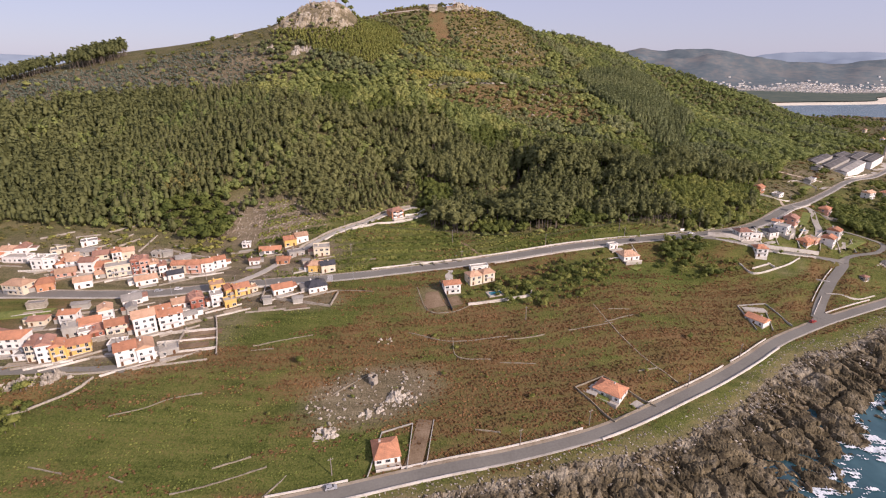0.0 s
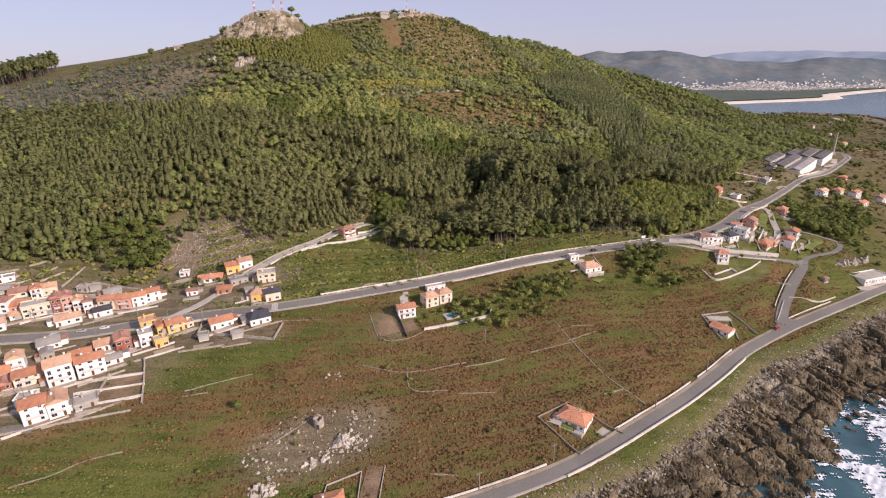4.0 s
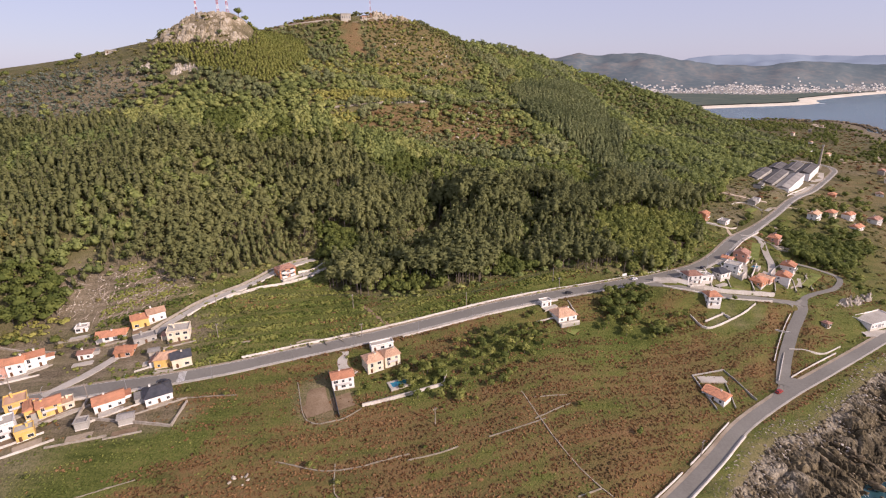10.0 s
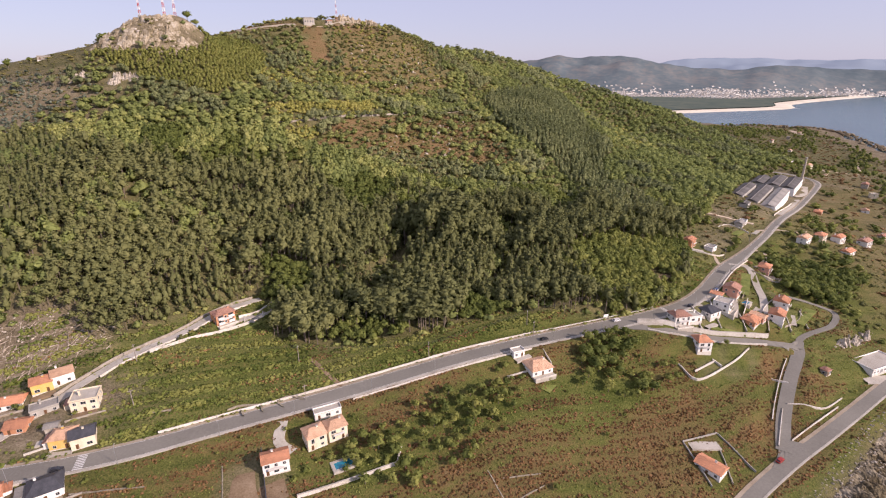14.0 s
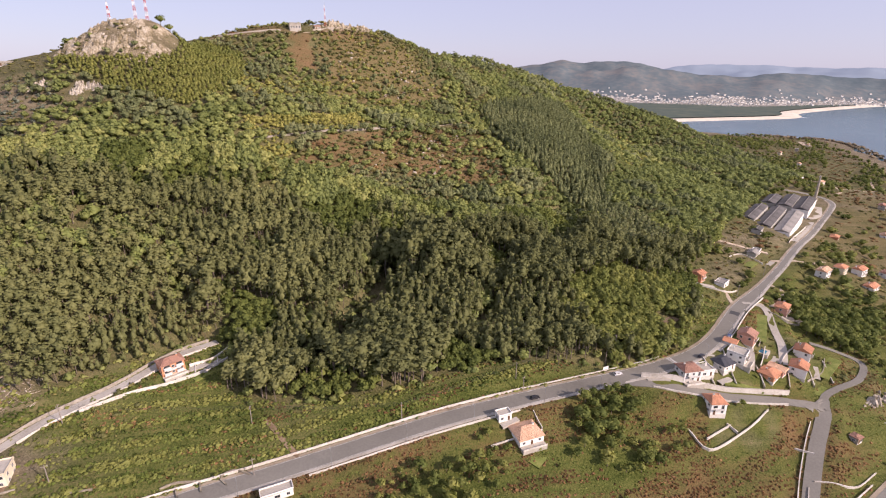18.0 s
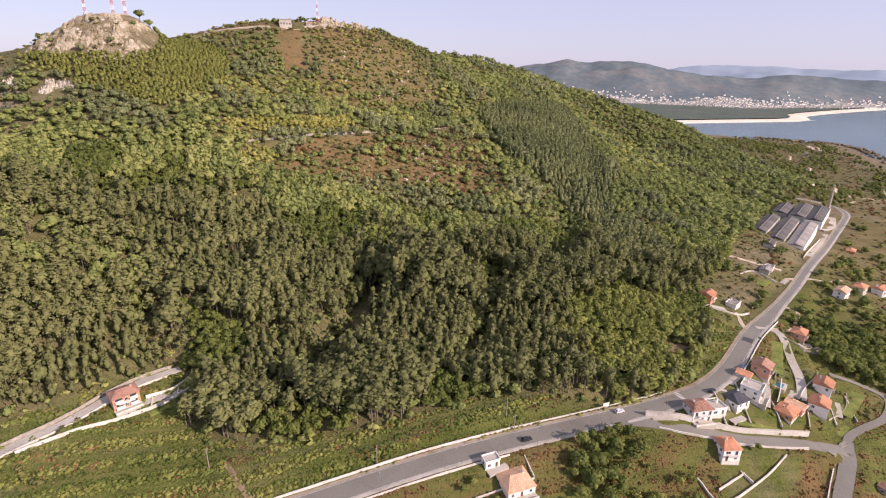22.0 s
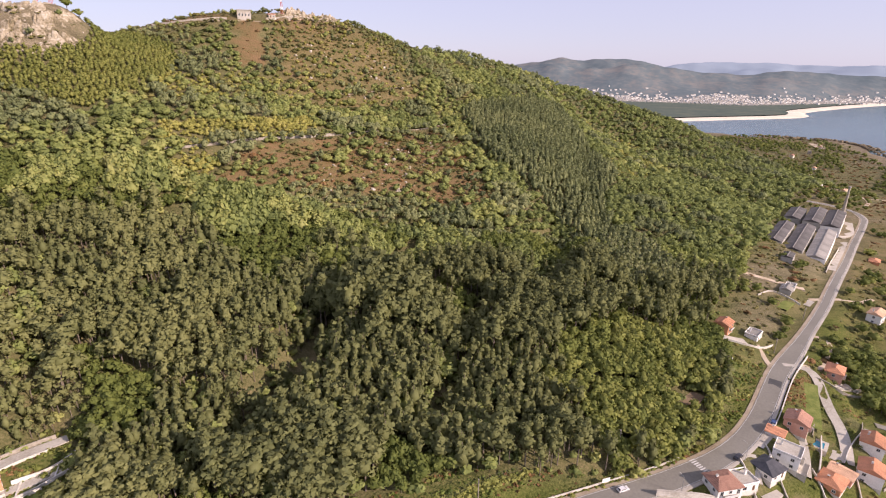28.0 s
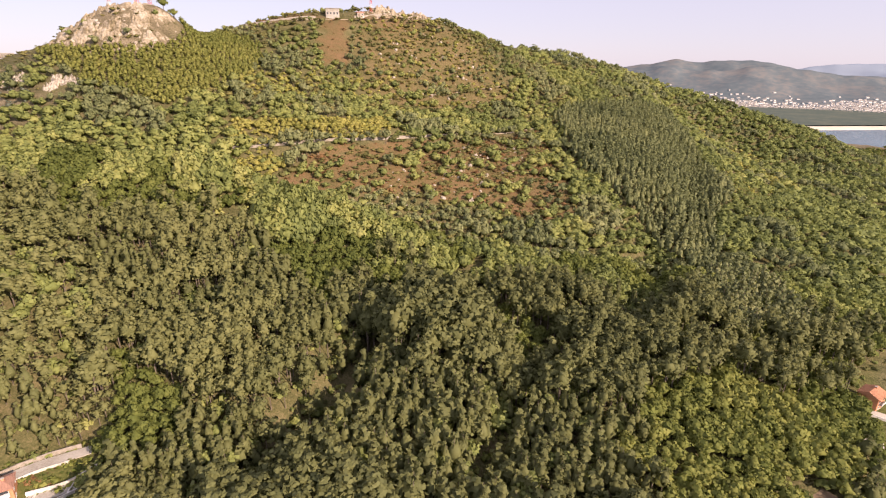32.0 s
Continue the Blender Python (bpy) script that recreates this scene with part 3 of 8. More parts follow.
XS = spread(np.arange(-290, 420, 3.0), -4300, 4600)
YS = spread(np.arange(96, 640, 3.0), -1300, 4500)
GX, GY = np.meshgrid(XS, YS)
GS = shore_side(GX, GY)
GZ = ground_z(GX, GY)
GE = past_rim(GX, GY)
GZ = GZ + ease(GE, 1, 8) * (1.0 * waves(GX, GY, 26, 3) - 2.4)
GZ = GZ + ease(GS, 4, 30) * 0.10 * waves(GX, GY, 17, 5) * (1 - ease(np.hypot(GX, GY), 700, 900))
ground_me = grid_mesh("ground", np.stack([GX, GY, GZ], -1), ground_material())
cover = np.zeros((GX.size, 4), np.float32)
south = 1 - ease(GY - main_y(GX), -4, 4)
wood = ease(GY - forest_edge(GX), -6, 6)
wob = waves(GX, GY, 60, 8)
field = south * ease(GS, -4, 6)
green = np.clip(blob(GX, GY, -90, 225, 45, 16, 15) + blob(GX, GY, -118, 150, 60, 26, 10) * 0.8 + blob(GX, GY, -40, 150, 26, 14, 20) + 0.6 * blob(GX, GY, 90, 275, 90, 16, 12)
                + 0.75 * blob(GX, GY, 150, 300, 60, 24, 10) + 0.45 * blob(GX, GY, 300, 400, 90, 60) + 0.9 * blob(GX, GY, 560, 760, 70, 24, 40) + 0.35 * wob, 0, 1)
meadow_north = (0.25 + 0.75 * ease(GX, -100, -60)) * (1 - 0.85 * ease(GX, 230, 320)) * (1 - south) * (1 - wood) * np.clip(0.9 + 0.3 * wob, 0, 1)
scar = np.clip(blob(GX, GY, -128, 339, 44, 23, 8) + 0.45 * blob(GX, GY, -210, 312, 110, 14) * np.clip(0.5 + waves(GX, GY, 20, 94), 0, 1), 0, 1)
burnt = np.clip(1.4 * blob(GX, GY, -320, 544, 175, 58, -6), 0, 1) * 0.85
open_heath = heath(GX, GY)
lip = (1 - ease(GE, -2, 2)) * (1 - ease(GS, -2, 4)) * np.clip(0.75 + 0.5 * waves(GX, GY, 14, 92), 0, 1)
rocky = ease(GE, 1.5, 6) * 0.9
village = village_ground(GX, GY)
yard = np.clip(blob(GX, GY, 430, 545, 90, 22, 42) + blob(GX, GY, 520, 625, 80, 22, 42) + blob(GX, GY, 340, 484, 30, 16, 40) + 0.7 * blob(GX, GY, 300, 440, 26, 14, 45), 0, 1)
crag = blob(GX, GY, -29, 184, 32, 17, 20) * 0.8 + blob(GX, GY, -138, 606, 50, 32) * 0.8 + 0.5 * blob(GX, GY, 38, 760, 50, 18, 50)
bare = np.clip(ease(GX, 700, 800) * (1 - ease(GS, 12, 50)) + ease(GX, 420, 600) * (1 - wood) * np.clip(0.1 + 0.45 * waves(GX, GY, 80, 91), 0, 0.7) + village * np.clip(0.85 + 0.3 * waves(GX, GY, 16, 93), 0, 1) + 0.4 * villa_ground(GX, GY) * np.clip(0.5 + waves(GX, GY, 18, 95), 0, 1) + 0.6 * yard + rocky + scar * 1.0 + burnt + 0.12 * open_heath + crag + 0.5 * blob(GX, GY, -2, 257, 13, 16), 0, 1)
rust_share = 1 / (1 + np.exp(-1.7 * field_brown(GX, GY)))
cover[:, 0] = np.clip(field * (1 - 0.75 * ease(GX, 250, 330)) + open_heath * wood, 0, 1).ravel()
cover[:, 1] = np.clip(field * np.clip((1 - rust_share) * (1 - ease(GX, 330, 420)) + 0.4 * green + villa_ground(GX, GY), 0, 1) + meadow_north + lip, 0, 1).ravel()
cover[:, 2] = bare.ravel()
cover[:, 3] = 1
ground_me.color_attributes.new("cover", "FLOAT_COLOR", "POINT").data.foreach_set("color", cover.ravel())
tagged(new("ground", ground_me), "hillside and coastal fields of dry bracken, meadow and scrub", "ground", kind="structure")

WX, WY = np.meshgrid(spread(np.arange(60, 420, 6.0), -4300, 4600, 1.2), spread(np.arange(60, 420, 6.0), -1300, 4500, 1.2))
tagged(new("water", grid_mesh("water", np.stack([WX, WY, 0.25 * waves(WX, WY, 22, 6) * (1 - ease(np.hypot(WX - 200, WY - 200), 200, 500))], -1), water_material())),
       "blue sea and river mouth with light ripples", "water", kind="structure")

# breaking waves: low ragged foam ridges along the rocks
foam_m = surface("white_sea_foam", [(0.30, 0.38, 0.40), (0.72, 0.76, 0.77), (0.86, 0.87, 0.87)], 0.35, 1.8, 0.8, 0.4)


def sheet(name, x0, y0, x1, y1, half, step, surface_z, keep, material, label, category, shade=None, smooth=False, kind="stuff"):
    """A fine grid along the line from (x0, y0) to (x1, y1), kept only where keep() says so."""
    d = np.array((x1 - x0, y1 - y0), float)
    long = np.hypot(*d)
    d /= long
    u, v = np.meshgrid(np.arange(0, long, step), np.arange(-half, half, step))
    x, y = x0 + d[0] * u - d[1] * v, y0 + d[1] * u + d[0] * v
    z = surface_z(x, y)
    ok = keep(x, y)
    i = np.arange(x.size).reshape(x.shape)
    q = np.stack([i[:-1, :-1], i[:-1, 1:], i[1:, 1:], i[1:, :-1]], -1)[ok[:-1, :-1] & ok[1:, 1:] & ok[1:, :-1] & ok[:-1, 1:]]
    used, back_index = np.unique(q, return_inverse=True)
    me = bpy.data.meshes.new(name)
    xyz = np.stack([x, y, z], -1).reshape(-1, 3)[used]
    me.from_pydata(xyz, [], back_index.reshape(-1, 4))
    me.polygons.foreach_set("use_smooth", np.full(len(q), smooth))
    me.materials.append(material)
    if shade is not None:
        me.attributes.new("pale", "FLOAT", "POINT").data.foreach_set("value", np.ascontiguousarray(shade(xyz[:, 0], xyz[:, 1]), np.float32))
    return tagged(new(name, me), label, category, kind=kind)


def blocks(x, y, cell, aspect, turn, seed):
    """Jointed rock: tilted blocks of random height with cracks between, about -1 to 1."""
    r = np.random.RandomState(seed)
    table = r.uniform(0, 1, (64, 64, 5))
    c, s = np.cos(np.radians(turn)), np.sin(np.radians(turn))
    u, v = (x * c + y * s) / (cell * aspect), (-x * s + y * c) / cell
    iu, iv = np.floor(u).astype(int), np.floor(v).astype(int)
    f1, f2, z = np.full(u.shape, 9.0), np.full(u.shape, 9.0), np.zeros(u.shape)
    for a in (-1, 0, 1):
        for b in (-1, 0, 1):
            t = table[(iu + a) % 64, (iv + b) % 64]
            du, dv = u - (iu + a + t[..., 0]), v - (iv + b + t[..., 1])
            d = np.hypot(du, dv)
            here = 0.7 * (t[..., 2] - 0.5) + 1.6 * (t[..., 3] - 0.5) * du + 2.3 * (t[..., 4] - 0.3) * dv
            first = d < f1
            f2 = np.where(first, f1, np.minimum(f2, d))
            z, f1 = np.where(first, here, z), np.where(first, d, f1)
    return z - 0.75 * (1 - ease(f2 - f1, 0, 0.16))


def streaks(x, y):
    return 1.1 * waves(x, y, 38, 6) + 0.6 * waves(x + 4 * waves(x, y, 18, 13), y, 14, 14) + 0.55 * waves(x, y, 4.5, 15) + 0.5 * waves(x, y, 1.6, 16)


(sheet("sea_foam", 100, 108, 300, 218, 36, 0.35, lambda x, y: 0.42 + 0.12 * waves(x, y, 5, 17) + 0.25 * waves(x, y, 22, 6),
             lambda x, y: streaks(x, y) > 0.0 + 2.2 * ease(np.abs(shore_side(x, y) + 62 - 12 * blob(x, y, 208, 196, 30, 18, 35)), 6, 26), foam_m, "white breaking surf foam over the dark sea rocks", "surf"))
(sheet("sea_foam", 1120, 1130, 2200, 2150, 260, 9.0, lambda x, y: 0.5 + 0 * x,
             lambda x, y: waves(x + 30 * waves(x, y, 300, 18), y, 240, 19) > 1.25, foam_m, "thin white breakers off the far point", "surf"))

# ---- the far shore across the river mouth ----
sand_m = surface("pale_beach_sand", [(0.56, 0.50, 0.38), (0.68, 0.62, 0.49), (0.74, 0.69, 0.57)], 0.01, 0.1, 0.95, 0.0)
# pine green lightened towards blue, distance haze put into the colour
pinewood_m = surface("far_pine_wood_haze_tint", [(0.085, 0.112, 0.098), (0.108, 0.132, 0.110), (0.14, 0.155, 0.12)], 0.012, 0.06, 0.98, 0.6, spec=0.0)
# both ranges carry the air's haze as blue-grey in their base colour
hill_m = surface("far_hills_haze_tint", [(0.100, 0.132, 0.146), (0.133, 0.162, 0.172), (0.20, 0.20, 0.19)], 0.004, 0.03, 0.98, 0.0, spec=0.0)
blue_m = surface("far_range_haze_tint", [(0.255, 0.315, 0.385), (0.28, 0.335, 0.40)], 0.001, 0.008, 0.98, 0.0, spec=0.0)
SPIT = [(600, 1840), (900, 1862), (1097, 1884), (1375, 1934), (1680, 1989), (1800, 2070), (1907, 2205), (2207, 2380), (2734, 2631), (3300, 2830), (3900, 2950)]
spit = along(SPIT, 40)
back = spit + np.array([-40, 70])
inland = np.array([np.interp(np.linspace(0, 1, len(spit)), np.linspace(0, 1, 4), v) for v in ((500, 1500, 2700, 4100), (3000, 3200, 3300, 3300))]).T


def band(name, near, far, z0, z1, material, label, steps=6):
    u = np.linspace(0, 1, steps)[:, None, None]
    xy = near[None] * (1 - u) + far[None] * u
    z = z0 + (z1 - z0) * ease(np.broadcast_to(u, xy.shape[:2] + (1,)), 0, 0.5)
    return tagged(new(name, grid_mesh(name, np.concatenate([xy, z], -1), material)), label, name.replace("_", " "), kind="structure")


band("beach", spit, back, -0.6, 4.0, sand_m, "long pale sand spit at the river mouth")
band("far_wood_ground", back, inland, 7.0, 12.0, pinewood_m, "dark flat pine wood behind the sand spit, haze-tinted", 14)


HILLS = {}


def range_of_hills(name, dist0, dist1, crest, material, label):
    """A range of hills round the far side: the crest is a list of bearings and heights."""
    az = (crest[0][0], crest[-1][0])
    a = np.radians(np.linspace(*az, 220))
    top = smoothed(np.interp(np.degrees(a), [c[0] for c in crest], [c[1] for c in crest]), 3)
    top = top + 2.5 * np.sin(a * 96) + 1.5 * np.sin(a * 237 + 1)
    rows = []
    for u in np.linspace(0, 1.35, 26):
        d = (dist0 + (dist1 - dist0) * u) * (1 + 0.32 * ease(np.degrees(a), 34, 50) * (1 - 0.75 * min(u, 1)) if dist0 < 4000 else 1)
        rise = ease(np.array(u), 0, 1.0) ** 0.9 if u <= 1 else 1 - 0.8 * (u - 1)
        ex, ey = 60 + d * np.sin(a), 130 + d * np.cos(a)
        spur = 1 + (0.17 * waves(ex, ey, 620, 71) + 0.07 * waves(ex, ey, 220, 72)) * np.sin(3.1 * min(u, 1))
        rows.append(np.stack([ex, ey, np.maximum(3 + (top - 3) * rise * np.where(u < 1, spur, 1), 1)], -1))
    HILLS[name] = np.array(rows)
    return tagged(new(name, grid_mesh(name, np.array(rows), material)), label, "hills", kind="structure")


range_of_hills("backdrop_hills", 2900, 4050, [(4, 120), (12, 160), (15, 181), (17.5, 212), (19.7, 236), (21.9, 218), (25.2, 232), (27.9, 211), (30, 175), (33.6, 150), (36.9, 138), (39.9, 168), (42, 156), (46.6, 131), (66, 120)], hill_m, "scrub-covered hills above the far town, haze in their colour")
range_of_hills("backdrop_range", 4500, 5300, [(-52, 190), (-39, 188), (-37, 178), (-20, 150), (10, 150), (27, 165), (30, 188), (32.9, 231), (39.8, 215), (46.4, 194), (66, 180)], blue_m, "mountain range on the horizon, coloured pale blue for haze")


# the far town at the hills' foot: white houses, haze put into pale roof colour
def far_town():
    r = np.random.RandomState(77)
    g = HILLS["backdrop_hills"]
    vs, fs, mi = [], [], []
    spots = []
    n_az = g.shape[1]
    for _ in range(2400):
        az = r.choice([r.normal(24.3, 1.6), r.normal(27, 3.5), r.normal(34.5, 2.2), r.normal(39, 3.0), r.normal(45, 2.5), r.uniform(17, 60)])
        row = min(abs(r.normal(0, 2.0)) + (2.2 if 32.5 < az < 37 and r.uniform() < 0.6 else 0) + (3.0 if az < 21 else 0), 9)
        col = float(np.clip((az - 4) / 62 * (n_az - 1), 1, n_az - 2))
        i, j = int(row), int(col)
        fi, fj = row - i, col - j
        spots.append((g[i, j] * (1 - fi) + g[i + 1, j] * fi) * (1 - fj) + (g[i, j + 1] * (1 - fi) + g[i + 1, j + 1] * fi) * fj)
    for _ in range(60):
        k = r.randint(len(back) // 2, len(back))
        spots.append(np.array([*(back[k] + r.uniform(20, 260, 2) * (0.3, 1)), 8.0]))
    for x, y, z in spots:
        w, d, h = r.uniform(2.5, 7), r.uniform(3, 6), r.uniform(2.5, 5.5)
        k = len(vs)
        vs += [(x - w, y - d, z - 12), (x + w, y - d, z - 12), (x + w, y + d, z - 12), (x - w, y + d, z - 12), (x - w, y - d, z + h), (x + w, y - d, z + h), (x + w, y + d, z + h), (x - w, y + d, z + h), (x - w, y, z + h + 3), (x + w, y, z + h + 3)]
        for f, m in (((0, 1, 5, 4), 0), ((1, 2, 6, 9, 5), 0), ((2, 3, 7, 6), 0), ((3, 0, 4, 8, 7), 0), ((4, 5, 9, 8), 1), ((6, 7, 8, 9), 1)):
            fs.append([k + q for q in f])
            mi.append(m)
    me = bpy.data.meshes.new("far_town")
    me.from_pydata(vs, [], fs)
    me.materials.append(M["white"])
    me.materials.append(M["fibre"])
    me.polygons.foreach_set("material_index", mi)
    tagged(new("far_town", me), "white houses of the far town, roofs paled for haze", "town", kind="stuff")


far_town()


# ---- building helpers ----
def part(name, bm, material, parent, label=""):
    me = bpy.data.meshes.new(name)
    bm.to_mesh(me)
    bm.free()
    me.materials.append(material)
    ob = new(name, me)
    ob.parent = parent
    return tagged(ob, label)


def shared(name, me, parent, m=None, label=""):
    ob = new(name, me)
    ob.parent = parent
    if m is not None:
        ob.matrix_local = m
    return tagged(ob, label)


def mesh_of(name, bm, material):
    me = bpy.data.meshes.new(name)
    bm.to_mesh(me)
    bm.free()
    me.materials.append(material)
    return me


def box(bm, x0, y0, z0, x1, y1, z1, bevel=0.0):
    r = bmesh.ops.create_cube(bm, size=1, matrix=Matrix.LocRotScale(((x0 + x1) / 2, (y0 + y1) / 2, (z0 + z1) / 2), None, (x1 - x0, y1 - y0, z1 - z0)))
    if bevel:
        es = list({e for v in r["verts"] for e in v.link_edges})
        bmesh.ops.bevel(bm, geom=es, offset=bevel, segments=1, affect="EDGES")
    return bm


def boxed(*args, bevel=0.0):
    return box(bmesh.new(), *args, bevel=bevel)


def rod(bm, a, b, r0, r1=None, sides=7):
    a, b = Vector(a), Vector(b)
    d = b - a
    m = Matrix.Translation((a + b) / 2) @ d.to_track_quat("Z", "Y").to_matrix().to_4x4()
    bmesh.ops.create_cone(bm, cap_ends=True, segments=sides, radius1=r0, radius2=r1 if r1 is not None else r0, depth=d.length, matrix=m)
    return bm


def thing(name, x, y, z, turn, label, category, group=""):
    ob = new(name)
    ob.matrix_world = pose(x, y, z, 0, 0, turn)
    return tagged(ob, label, category, group)


def normals_of(xy):
    t = np.gradient(xy, axis=0)
    t /= np.linalg.norm(t, axis=1)[:, None] + 1e-9
    return np.stack([-t[:, 1], t[:, 0]], -1)


def ribbon(name, xy, z, left, right, lift, material, label, kind="structure", depth=0.35, parent=None, category="road"):
    """A slab that follows the line from left to right of it, with edges that go down into the ground."""
    nrm = normals_of(xy)
    a, b = (xy + nrm * np.reshape(v, (-1, 1)) for v in (left, right))
    top = z + lift
    rows = [np.c_[a, top - depth], np.c_[a, top], np.c_[(a + b) / 2, top + 0.02], np.c_[b, top], np.c_[b, top - depth]]
    me = grid_mesh(name, np.stack(rows)[::-1], material, False)
    ob = new(name, me)
    if parent:
        ob.parent = parent
    return tagged(ob, label, "" if parent else category, kind="" if parent else kind)


for i, name, mat, label in ((0, "road_coast", "road", "grey asphalt coast road above the sea rocks"), (1, "road_main", "road", "grey asphalt main road along the foot of the hill"),
                            (2, "road_lane", "concrete", "pale concrete lane climbing to a lone house"), (3, "road_link", "road", "asphalt link road down to the coast"),
                            (4, "road_side", "road", "narrow asphalt side road round a garden"), (5, "road_close", "concrete", "narrow concrete drive behind the white houses"),
                            (6, "trail", "sand", "bare sandy track across the hillside"), (7, "trail_upper", "verge", "narrow bare path on the hillside"), (8, "trail_summit", "sand", "sandy track round the hill top")):
    xy, z, half = BENCHES[i]
    w = half - (0.6 if i in (0, 1, 3) else 0.3)
    wl = wr = w
    if i == 0:
        wl, wr = 2.0 + 0 * z, 3.3 + 0 * z
    if i == 1:  # narrower past the bend
        wl, wr = w * (1 - 0.30 * ease(xy[:, 0], 195, 235)) * (1 - 0.3 * ease(xy[:, 0], 285, 330)), w * (1 - 0.45 * ease(xy[:, 0], 285, 330))
    ribbon(name, xy, z, -wr, wl, 0.16 if i < 2 else 0.24, M[mat], label)
    if i in (0, 1):
        ribbon(name + "_shoulder", xy, z, wl - 0.02, wl + 1.5, 0.10, M["verge"], "pale gravel shoulder along the road edge")
        ribbon(name + "_footway", xy, z, -wr - (1.3 if i else 0.8), -wr + 0.02, 0.28, M["concrete"], "raised concrete kerb and footway beside the road")
        for s in ((-wr + 0.35, wl - 0.35) if i else ()):
            ribbon(name + "_edge_line", xy, z, s - 0.07, s + 0.07, 0.194, M["paint"], "worn white painted road line", depth=0.01)
# dark repair patch in the asphalt and zebra crossings
for (px, py, turn, w, d) in ((266, 383, 44, 5, 9),):
    bm = boxed(-w / 2, -d / 2, -0.05, w / 2, d / 2, 0.0)
    ob = part("road_patch", bm, M["patch"], None)
    ob.matrix_world = pose(px, py, gz(px, py) + 0.315, 0, 0, turn - 90)
    tagged(ob, "dark square asphalt repair patch in the road", "road patch", kind="structure")


def crossing(i, at):
    xy, z, half = BENCHES[i]
    k = int(np.argmin(np.hypot(xy[:, 0] - at[0], xy[:, 1] - at[1])))
    t = xy[k + 1] - xy[k]
    root = thing("zebra_crossing", xy[k, 0], xy[k, 1], z[k] + 0.2, math.degrees(math.atan2(t[1], t[0])), "worn white zebra crossing painted over the asphalt road", "crossing")
    root["kind"] = "structure"
    me = mesh_of("stripe", boxed(-1.6, -0.25, -0.01, 1.6, 0.25, 0.012), M["paint"])
    for s in np.arange(-half + 1.3, half - 1.0, 0.95):
        shared("stripe", me, root, pose(0, s, 0))


crossing(1, (-66, 272))
crossing(1, (208, 345))
crossing(1, (-172, 257))


def wall_line(points, height_m, thick, material, label, category="wall", step=2.5, kind="", name="stone_wall", cap=False, above=None, uneven=0.0, seed=1):
    """A free-standing wall that follows the ground along the points."""
    xy = along(points, step) if len(points) > 2 else np.linspace(points[0], points[1], max(2, int(np.hypot(*np.subtract(points[1], points[0])) / step) + 1))
    z = ground_z(xy[:, 0], xy[:, 1])
    r = np.random.RandomState(seed)
    top = smoothed(z, 2) + height_m + uneven * r.uniform(-1, 1, len(z))
    nrm = normals_of(xy)
    wob = (uneven * 0.4 * r.uniform(-1, 1, len(z)))[:, None]
    a, b = xy + nrm * (thick / 2 + wob), xy - nrm * (thick / 2 - wob)
    rows = np.stack([np.c_[a, z - 1.2], np.c_[a, top], np.c_[b, top], np.c_[b, z - 1.2]])
    ob = new(name, grid_mesh(name, rows, material, False))
    tagged(ob, label, category, kind=kind)
    if cap:
        ribbon("coping", xy, top, -thick / 2 - 0.08, thick / 2 + 0.08, 0.1, M["concrete"], "", depth=0.1, parent=ob)
    return ob


def beside(i, a, b, off):
    """Points at off metres to the left of road i, between the two plan places."""
    xy = BENCHES[i][0]
    j, k = (int(np.argmin(np.hypot(xy[:, 0] - p[0], xy[:, 1] - p[1]))) for p in (a, b))
    q = (xy + normals_of(xy) * off)[j:k + 1]
    return [tuple(v) for v in q[::3]]


# parapets and field walls along the coast road: the sea side is whitewashed and stepped
for a, b in (((-120, 114), (20, 151)), ((60, 165), (178, 237)),):
    wall_line(beside(0, a, b, -4.25), 1.0, 0.45, M["whitewall"], "whitewashed stone parapet on the sea side of the road", "parapet", name="parapet")
for a, b in (((-60, 130), (-28, 139)), ((-14, 142), (60, 165)), ((92, 181), (140, 211)), ((146, 215), (176, 236))):
    wall_line(beside(0, a, b, 4.1), 0.8, 0.4, M["whitewall"], "low pale field wall along the coast road", "wall", name="field_wall", uneven=0.06)
for a, b, side, h in (((-40, 279), (128, 328), 6.6, 1.1), ((30, 303), (118, 326), -6.9, 0.7), ((128, 328), (205, 345), 6.8, 0.7), ((240, 362), (300, 412), -6.5, 1.0), ((-130, 265), (-75, 271), -6.4, 1.0)):
    wall_line(beside(1, a, b, side), h, 0.4, M["whitewall"], "pale rendered roadside wall with a worn top", "wall", name="roadside_wall", uneven=0.05)
wall_line(beside(2, (-80, 321), (-25, 377), -3.2), 0.9, 0.35, M["whitewall"], "pale concrete wall on the valley side of the lane", "wall", name="lane_wall")
wall_line([(-62, 331), (-53, 336.5), (-41, 344), (-29, 350.5), (-18, 357)], 1.3, 0.4, M["whitewall"], "long white wall below the brick house by the lane", "wall", name="lane_wall")
wall_line(beside(2, (-90, 308), (-22, 378), 3.3), 1.6, 0.4, M["stone"], "stone retaining wall on the hill side of the lane", "wall", name="retaining_wall", uneven=0.1)
wall_line([(186, 327), (200, 323), (231, 320.2), (252, 320)], 0.9, 0.35, M["whitewall"], "low white wall along the link road", "wall", name="link_wall")
wall_line([(184, 335), (197, 332), (222, 329.5), (246, 328.5), (260, 329)], 2.6, 0.5, M["whitewall"], "tall stepped white retaining wall below the gardens", "retaining wall", name="garden_retaining_wall", cap=True)
wall_line(beside(3, (262, 310), (222, 270), -4.3), 0.7, 0.4, M["whitewall"], "low white wall beside the link road", "wall", name="link_wall")

